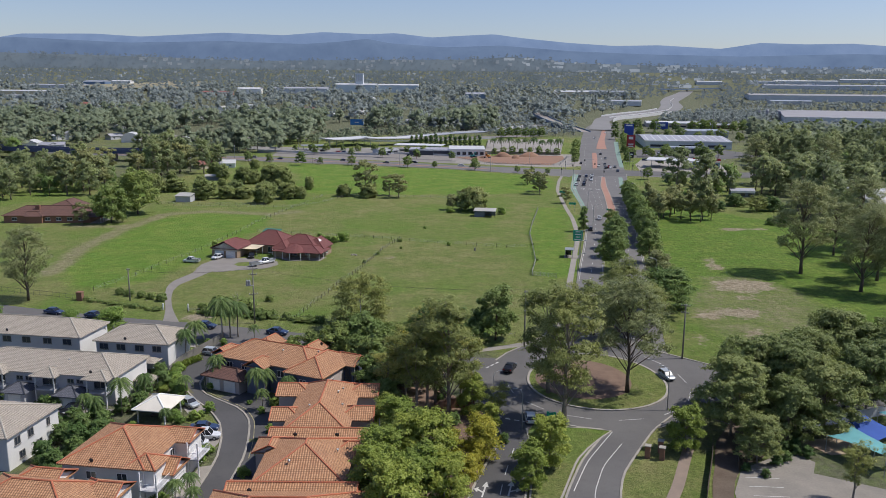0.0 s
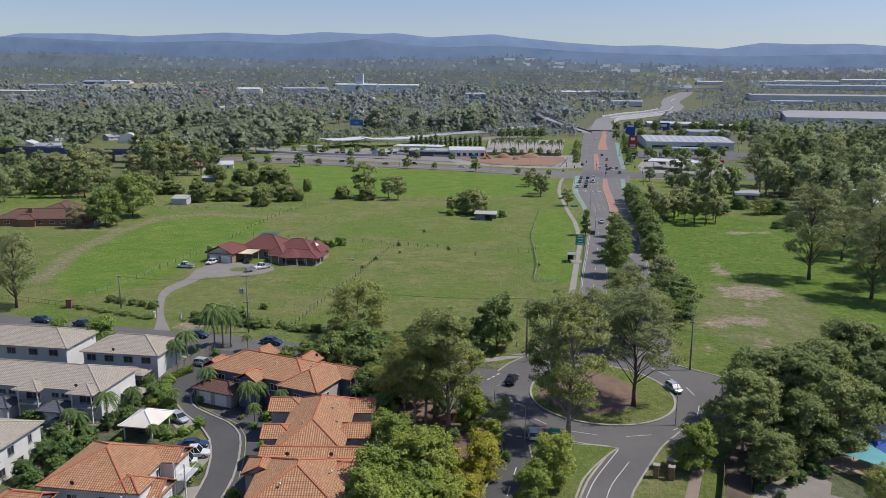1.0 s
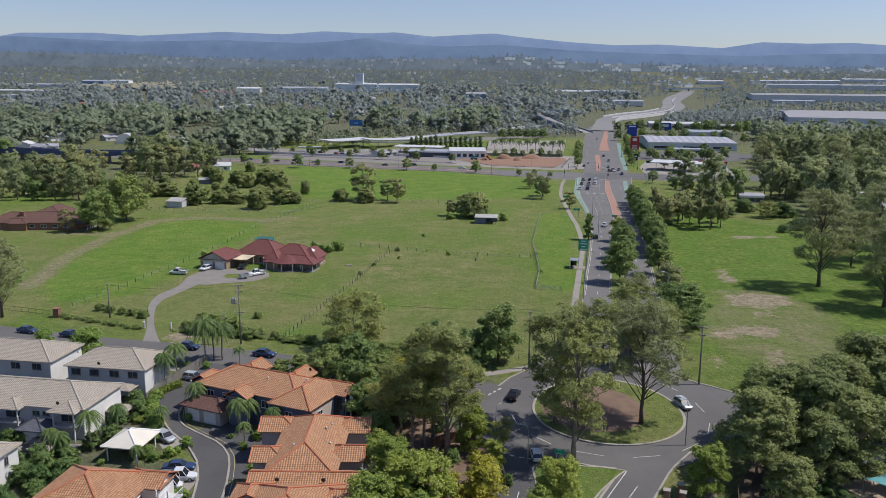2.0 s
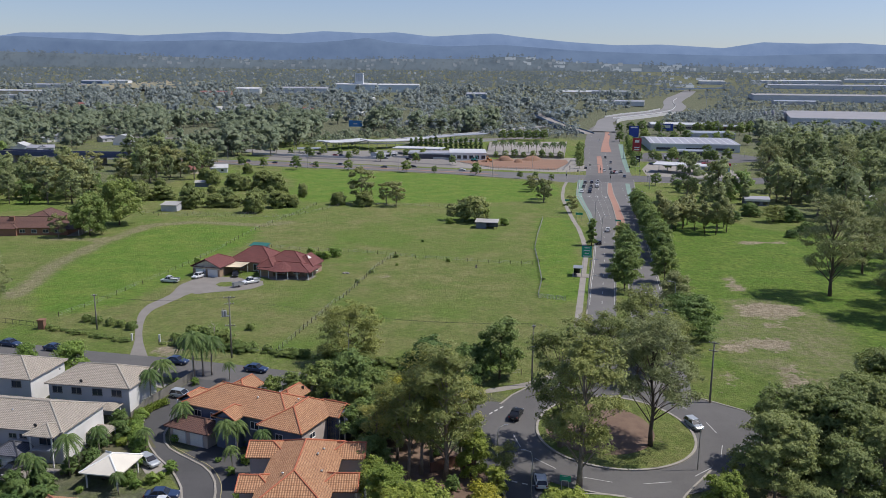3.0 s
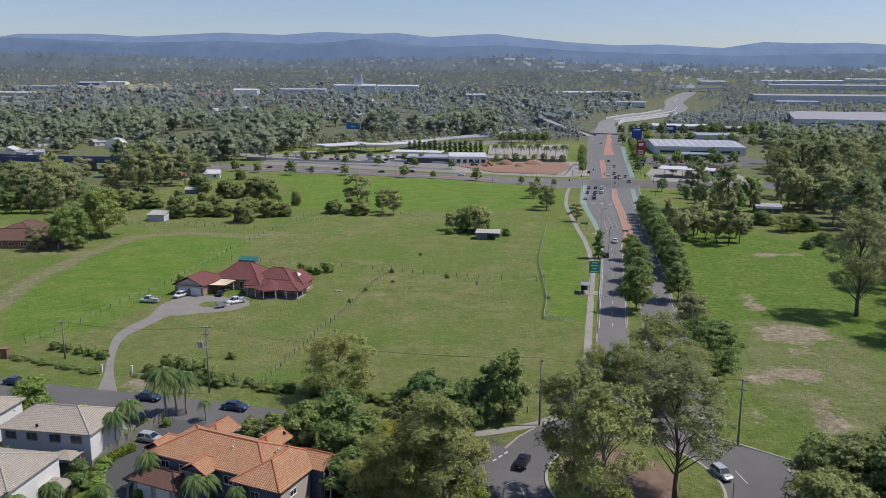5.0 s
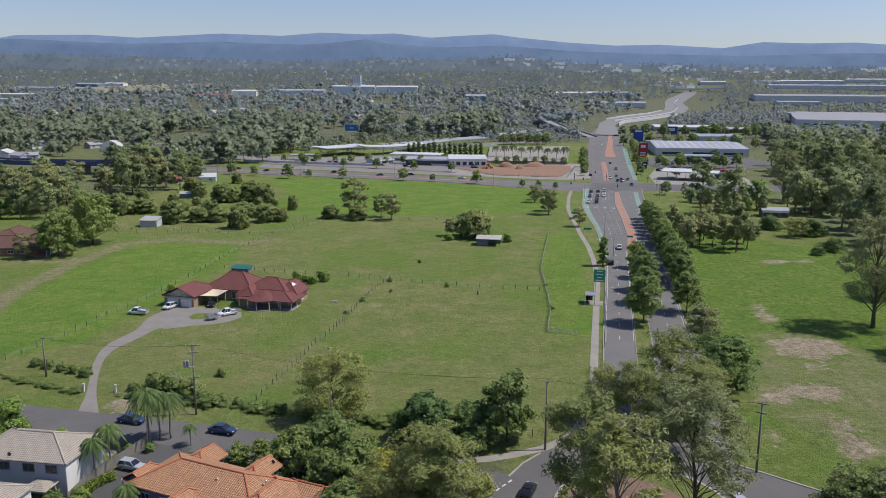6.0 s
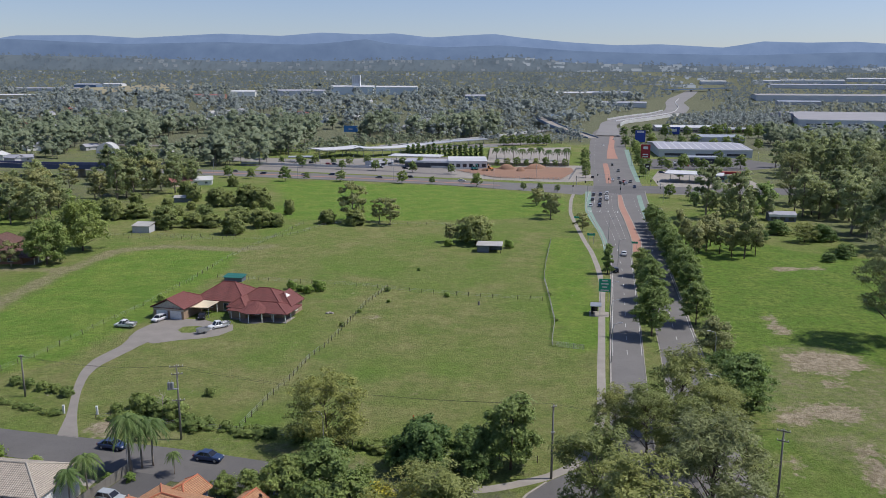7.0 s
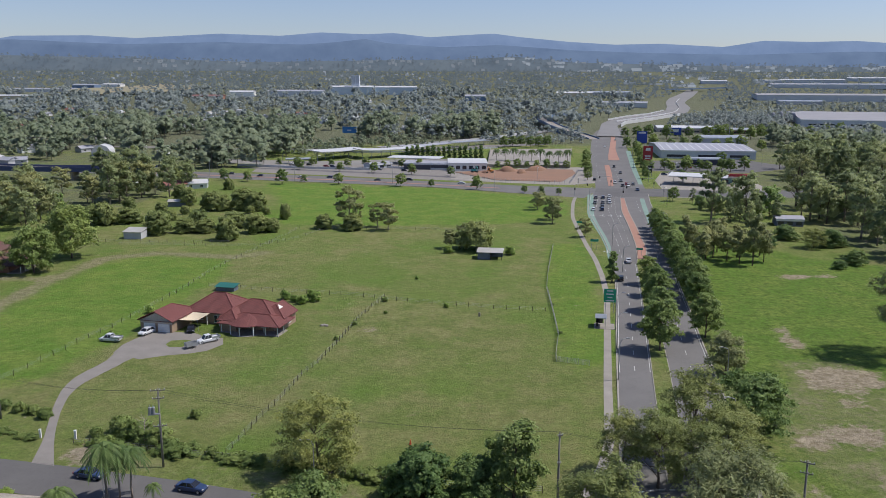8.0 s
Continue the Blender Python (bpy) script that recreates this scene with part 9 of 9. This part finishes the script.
for name, line, high in (("motorway_wall", [(228, 1092), (250, 1162), (298, 1250), (368, 1392), (420, 1494)], 4.5), ("motorway_median_wall", [(243, 1190), (292, 1291), (363, 1436), (445, 1607), (500, 1776), (545, 1966), (600, 2126)], 2.2), ("motorway_side_wall", [(236, 1216), (289, 1340), (363, 1489), (429, 1637)], 2.2), ("ramp_wall", [(-20, 806), (40, 862), (96, 940)], 2.2)):
    g = Geo()
    ribbon(g, line, 0.6, 0.2, high, 10)
    setting(name, g, ROOF_WHITE, "pale concrete barrier wall beside the motorway")


def flyover(name, label, line, width, z, wall, piers=4, fall=0):
    """A bridge along a line; with fall, its last stations come down to the ground."""
    root = thing(name, label, "bridge", Matrix.Identity(4))
    p = resample(rounded(line), 24)
    t = np.gradient(p, axis=0)
    t /= np.hypot(t[:, 0], t[:, 1])[:, None]
    s = np.stack([t[:, 1], -t[:, 0]], -1) * width / 2
    for nm, inner, outer, z0, z1, mat in (("deck", -1.0, 1.0, -1.6, 0.0, CONCRETE), ("parapet", -1.03, -0.97, -1.7, 1.3, wall), ("parapet", 0.97, 1.03, -1.7, 1.3, wall)):
        g, n = Geo(), len(p)
        for k in range(n):
            high = z * (min(1.0, (n - 1 - k) / fall) if fall else 1.0) + 0.15
            low = z0 if high > z * 0.6 else -high - 0.5
            for f, zz in ((inner, low), (inner, z1), (outer, z1), (outer, low)):
                g.v.append((*(p[k] + s[k] * f), gz(*p[k]) + high + zz))
        g.f = [q for k in range(n - 1) for q in [(4 * k + j, 4 * k + (j + 1) % 4, 4 * k + 4 + (j + 1) % 4, 4 * k + 4 + j) for j in range(4)]] + [(0, 3, 2, 1), (4 * n - 4, 4 * n - 3, 4 * n - 2, 4 * n - 1)]
        part(nm, g, mat, root)
    for k in range(piers):
        k = int((k + 0.5) * len(p) / piers)
        if fall and k > len(p) - fall:
            continue
        x, y = p[k]
        part("pier", Geo().box(x - 0.9, x + 0.9, y - width * 0.35, y + width * 0.35, gz(x, y) - 1, gz(x, y) + z - 1.5), CONCRETE, root)


flyover("flyover", "curved motorway flyover with blue-grey parapets", [(186, 1176), (156, 1156), (138, 1126), (125, 1086), (121, 1036), (125, 990), (134, 952), (146, 918), (156, 888)], 12, 8.0, WALL_BLUE, 7, 9)
flyover("road_bridge", "grey-blue bridge over the motorway", [(640, 2425), (760, 2480), (880, 2540)], 16, 8, WALL_BLUE, 4)
flyover("road_bridge", "long blue-grey road bridge beside the highway", [(-340, 590), (-300, 572), (-250, 560), (-180, 558)], 13, 7.0, surface("bridge_paint", (0.055, 0.075, 0.16), (0.045, 0.06, 0.13), 0.05, 1, 0.7, 0.1), 5)
barn = thing("arched_barn", "white arched barn roof among the trees", "barn", on_ground(-280, 722, 10))
g, n = Geo(), 14
for y in (-9, 9):
    g.v += [(7.5 * math.cos(math.pi * i / n), y, 1.5 + 7.0 * math.sin(math.pi * i / n)) for i in range(n + 1)]
g.f = [(i, i + 1, n + 2 + i, n + 1 + i) for i in range(n)] + [tuple(range(n, -1, -1)), tuple(range(n + 1, 2 * n + 2))]
part("roof", g, ROOF_WHITE, barn)
part("wall", Geo().box(-7.3, 7.3, -8.8, 8.8, -0.5, 1.6), WALL_PALE, barn)

# houses among the trees
def small_house(at, turn, wall, roof, cap, label):
    h = house("cottage", label, at, turn, [(-6, 6, -4.5, 4.5, 3.0, 2.0, "gg")], wall, roof, cap)
    window_parts(h, [((-3, -4.5, 0.9), 0, 1.6, 1.3), ((3, -4.5, 0.9), 0, 1.6, 1.3), ((6, 0, 0.9), 90, 1.6, 1.3)], WHITE)
    return h


kinds = [small_house((-142, 521), 12, WHITE, ROOF_WHITE, ROOF_WHITE, "white-roofed cottage beside the trees"), small_house((-153, 514), 40, RENDER_CREAM, ROOF_RUST, ROOF_RUST, "rust-roofed cottage beside the trees"), small_house((-318, 660), 20, RENDER_GREY, ROOF_PALE, ROOF_PALE, "pale grey-roofed house among trees"), small_house((-186, 545), 30, WHITE, TIN, TIN, "tin-roofed cottage behind the hedge")]
rng = np.random.RandomState(32)
for x, y, k in COTTAGES:
    copy_thing(kinds[k], on_ground(x, y, rng.uniform(0, 180), rng.uniform(0.9, 1.25)))
spots = []
for k in range(420):
    y = rng.uniform(2650, 3650)
    x = rng.uniform(-0.56 * y, 0.56 * y)
    spots.append((x, y, rng.uniform(6, 15) * (3.0 if x > 0.1 * y and k % 4 == 0 else 1), rng.uniform(6, 12), rng.uniform(5, 9)))
for k in range(420):
    y = 3710 + 210 * rng.random()
    x = rng.uniform(-1500, 2300) if k % 3 else rng.uniform(300, 2200)
    spots.append((x, y, rng.uniform(8, 22) * (2.6 if k % 6 == 0 else 1), 8, rng.uniform(2.0, 8.0)))
# Haze over the roofs is put into their glowing colour.
for name, mat, keep in (("backdrop_suburb", hazed("hazed_pale_roofs", (0.21, 0.245, 0.295), (0.27, 0.305, 0.355), 0.9), 0), ("backdrop_suburb_grey", hazed("hazed_grey_roofs", (0.15, 0.175, 0.21), (0.19, 0.215, 0.25), 0.9), 1)):
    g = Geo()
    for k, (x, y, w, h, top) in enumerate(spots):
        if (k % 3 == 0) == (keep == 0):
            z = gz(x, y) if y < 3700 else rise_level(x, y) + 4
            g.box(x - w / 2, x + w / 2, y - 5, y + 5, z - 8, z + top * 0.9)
    setting(name, g, mat, "hazy pale roofs of a distant suburb", False, "stuff", "suburb")
g = Geo()
for k, (x0, x1, y) in enumerate(((-830, -700, 1866), (-872, -668, 1930), (-890, -650, 2040), (-900, -640, 2140), (-880, -660, 2260), (-850, -710, 2380))):
    g.v += [(x0 + (x1 - x0) * i / 8, y, gz(x0 + (x1 - x0) * i / 8, y) + 6 + 3 * math.sin(1.1 * i + k)) for i in range(9)]
g.f = [(k * 9 + i, k * 9 + i + 1, k * 9 + i + 10, k * 9 + i + 9) for k in range(5) for i in range(8)]
setting("cleared_hill", g, surface("dry_earth", (0.30, 0.25, 0.165), (0.20, 0.195, 0.11), 0.012, 0.1, 1, 0), "bare dry earth on a cleared hill", True)
# trees along the highway and the main road
more(street_far, [(x, y, 37 * k, s) for k, (x, y, s) in enumerate(((-84, 545, 0.55), (-62, 538, 0.75), (-24, 528, 0.85), (-6, 526, 0.5), (20, 515, 0.85), (-120, 551, 0.7), (-136, 558, 0.8), (-160, 562, 0.9), (46, 500, 0.5), (55, 497, 0.5), (64, 492, 0.45), (92, 562, 0.7), (97, 590, 0.8), (101, 618, 0.9), (108, 660, 0.9), (114, 690, 0.9), (131, 570, 0.7), (136, 590, 0.8), (141, 612, 0.9), (144, 640, 0.9), (150, 660, 0.9), (155, 684, 1.0), (160, 706, 1.0), (164, 730, 1.0), (169, 752, 1.0), (173, 774, 1.0), (150, 555, 0.8), (158, 610, 0.8), (180, 618, 0.9), (196, 615, 0.9), (212, 668, 1.0), (120, 470, 0.8), (-46, 600, 0.8), (-70, 608, 0.7), (-20, 590, 0.8), (6, 583, 0.7), (-100, 622, 0.8)))])
more(pencil, [(-28 + 4.2 * k, 700 - 0.6 * k, 30 * k, 0.95 + 0.1 * (k % 3)) for k in range(15)])
more(palm, [(42 + 6.5 * k, 676 - 2.2 * k, 50 * k, 1.15 + 0.1 * (k % 3)) for k in range(9)])
more(street_far, [(146 + 9 * k + 3 * (k % 3), 620 - 1.2 * k + 8 * (k % 2), 50 * k, 0.8 + 0.1 * (k % 4)) for k in range(8)] + [(170 + 13 * k, 800 - 2 * k + 6 * (k % 3), 70 * k, 1.1 + 0.15 * (k % 3)) for k in range(10)] + [(196 + 15 * k, 925 + 10 * (k % 3), 40 * k, 1.2 + 0.15 * (k % 4)) for k in range(12)] + [(40 + 7 * k, 636 - 0.7 * k, 33 * k, 0.55 + 0.1 * (k % 3)) for k in range(8)] + [(56 + 8 * k, 790 + 3 * (k % 3), 20 * k, 1.1) for k in range(6)])
more(gum_e, [(176, 452, 20, 0.95), (206, 432, 220, 1.0)])
paper = build_tree("sapling_tree", "slender grey-green sapling with a bare lower stem", "tree", (87.7, 321.7), 133, 11, 6, 0.3, LEAF_GREY, BARK_DARK, 1500, 0.6, 0.3, 9, 0.95, 4, 0.02, "oval", 0.6, 0.9, body=12)
more(paper, [(92, 330, 40, 0.95), (95.2, 331.9, 90, 1.0), (98.7, 327.8, 140, 0.92), (101, 322.3, 190, 1.0), (104.4, 319.7, 240, 1.0, 1.5), (110.4, 325.5, 290, 0.85), (89, 336, 340, 0.9), (97, 337, 20, 1.05), (104, 333, 70, 0.95), (107, 326, 120, 0.9), (86, 331.5, 170, 1.0, 1.3), (113, 336, 220, 1.0), (100, 342, 270, 1.1)])
more(bush_dark, [(131.4, 315.7, 40, 0.5, 0.7), (140, 322, 90, 0.75, 0.8), (134.6, 365.9, 140, 0.9, 0.8), (146, 352, 190, 1.0, 0.8), (122, 352, 10, 0.7, 0.8)])
more(bush_yellow, [(138.2, 349.4, 40, 0.75, 0.8)])
more(street_far, [(428 + 17 * k, 1000 - 6 * k + 5 * (k % 3), 47 * k, 1.2 + 0.2 * (k % 3)) for k in range(13)] + [(-120 + 13 * k, 648 - 2.6 * k + 4 * (k % 2), 61 * k, 0.6 + 0.1 * (k % 3)) for k in range(9)] + [(300 + 14 * k, 985 + 6 * (k % 3), 31 * k, 1.1 + 0.15 * (k % 3)) for k in range(9)])
for k, (x, y) in enumerate(((-118, 652), (-90, 640), (-64, 628), (-36, 618), (-8, 606), (40, 640), (70, 636), (60, 560), (150, 500), (178, 512), (206, 640), (240, 660))):
    lamp = thing("car_park_lamp", "slim grey lamp post in the forecourt", "lamp post", on_ground(x, y, 40 * k))
    part("post", Geo().tube([(0, 0, -0.3), (0, 0, 8.2)], [0.12, 0.07], 6), GALV, lamp)
    part("arm", Geo().tube([(0, 0, 8.1), (1.6, 0, 8.4)], 0.05, 5), GALV, lamp)
    part("lamp_head", Geo().box(1.4, 2.2, -0.16, 0.16, 8.3, 8.45), WHITE, lamp)
for k, (x, y) in enumerate(((-112, 655), (-107, 654), (-98, 650), (-84, 640), (-79, 638), (-52, 622), (-44, 619), (-26, 612), (-20, 610), (148, 590), (156, 600), (172, 584))):
    copy_thing(queue[("white", "grey", "black", "red", "blue")[k % 5]], on_ground(x, y, 70 + 9 * (k % 3), 1.0, 0.09))
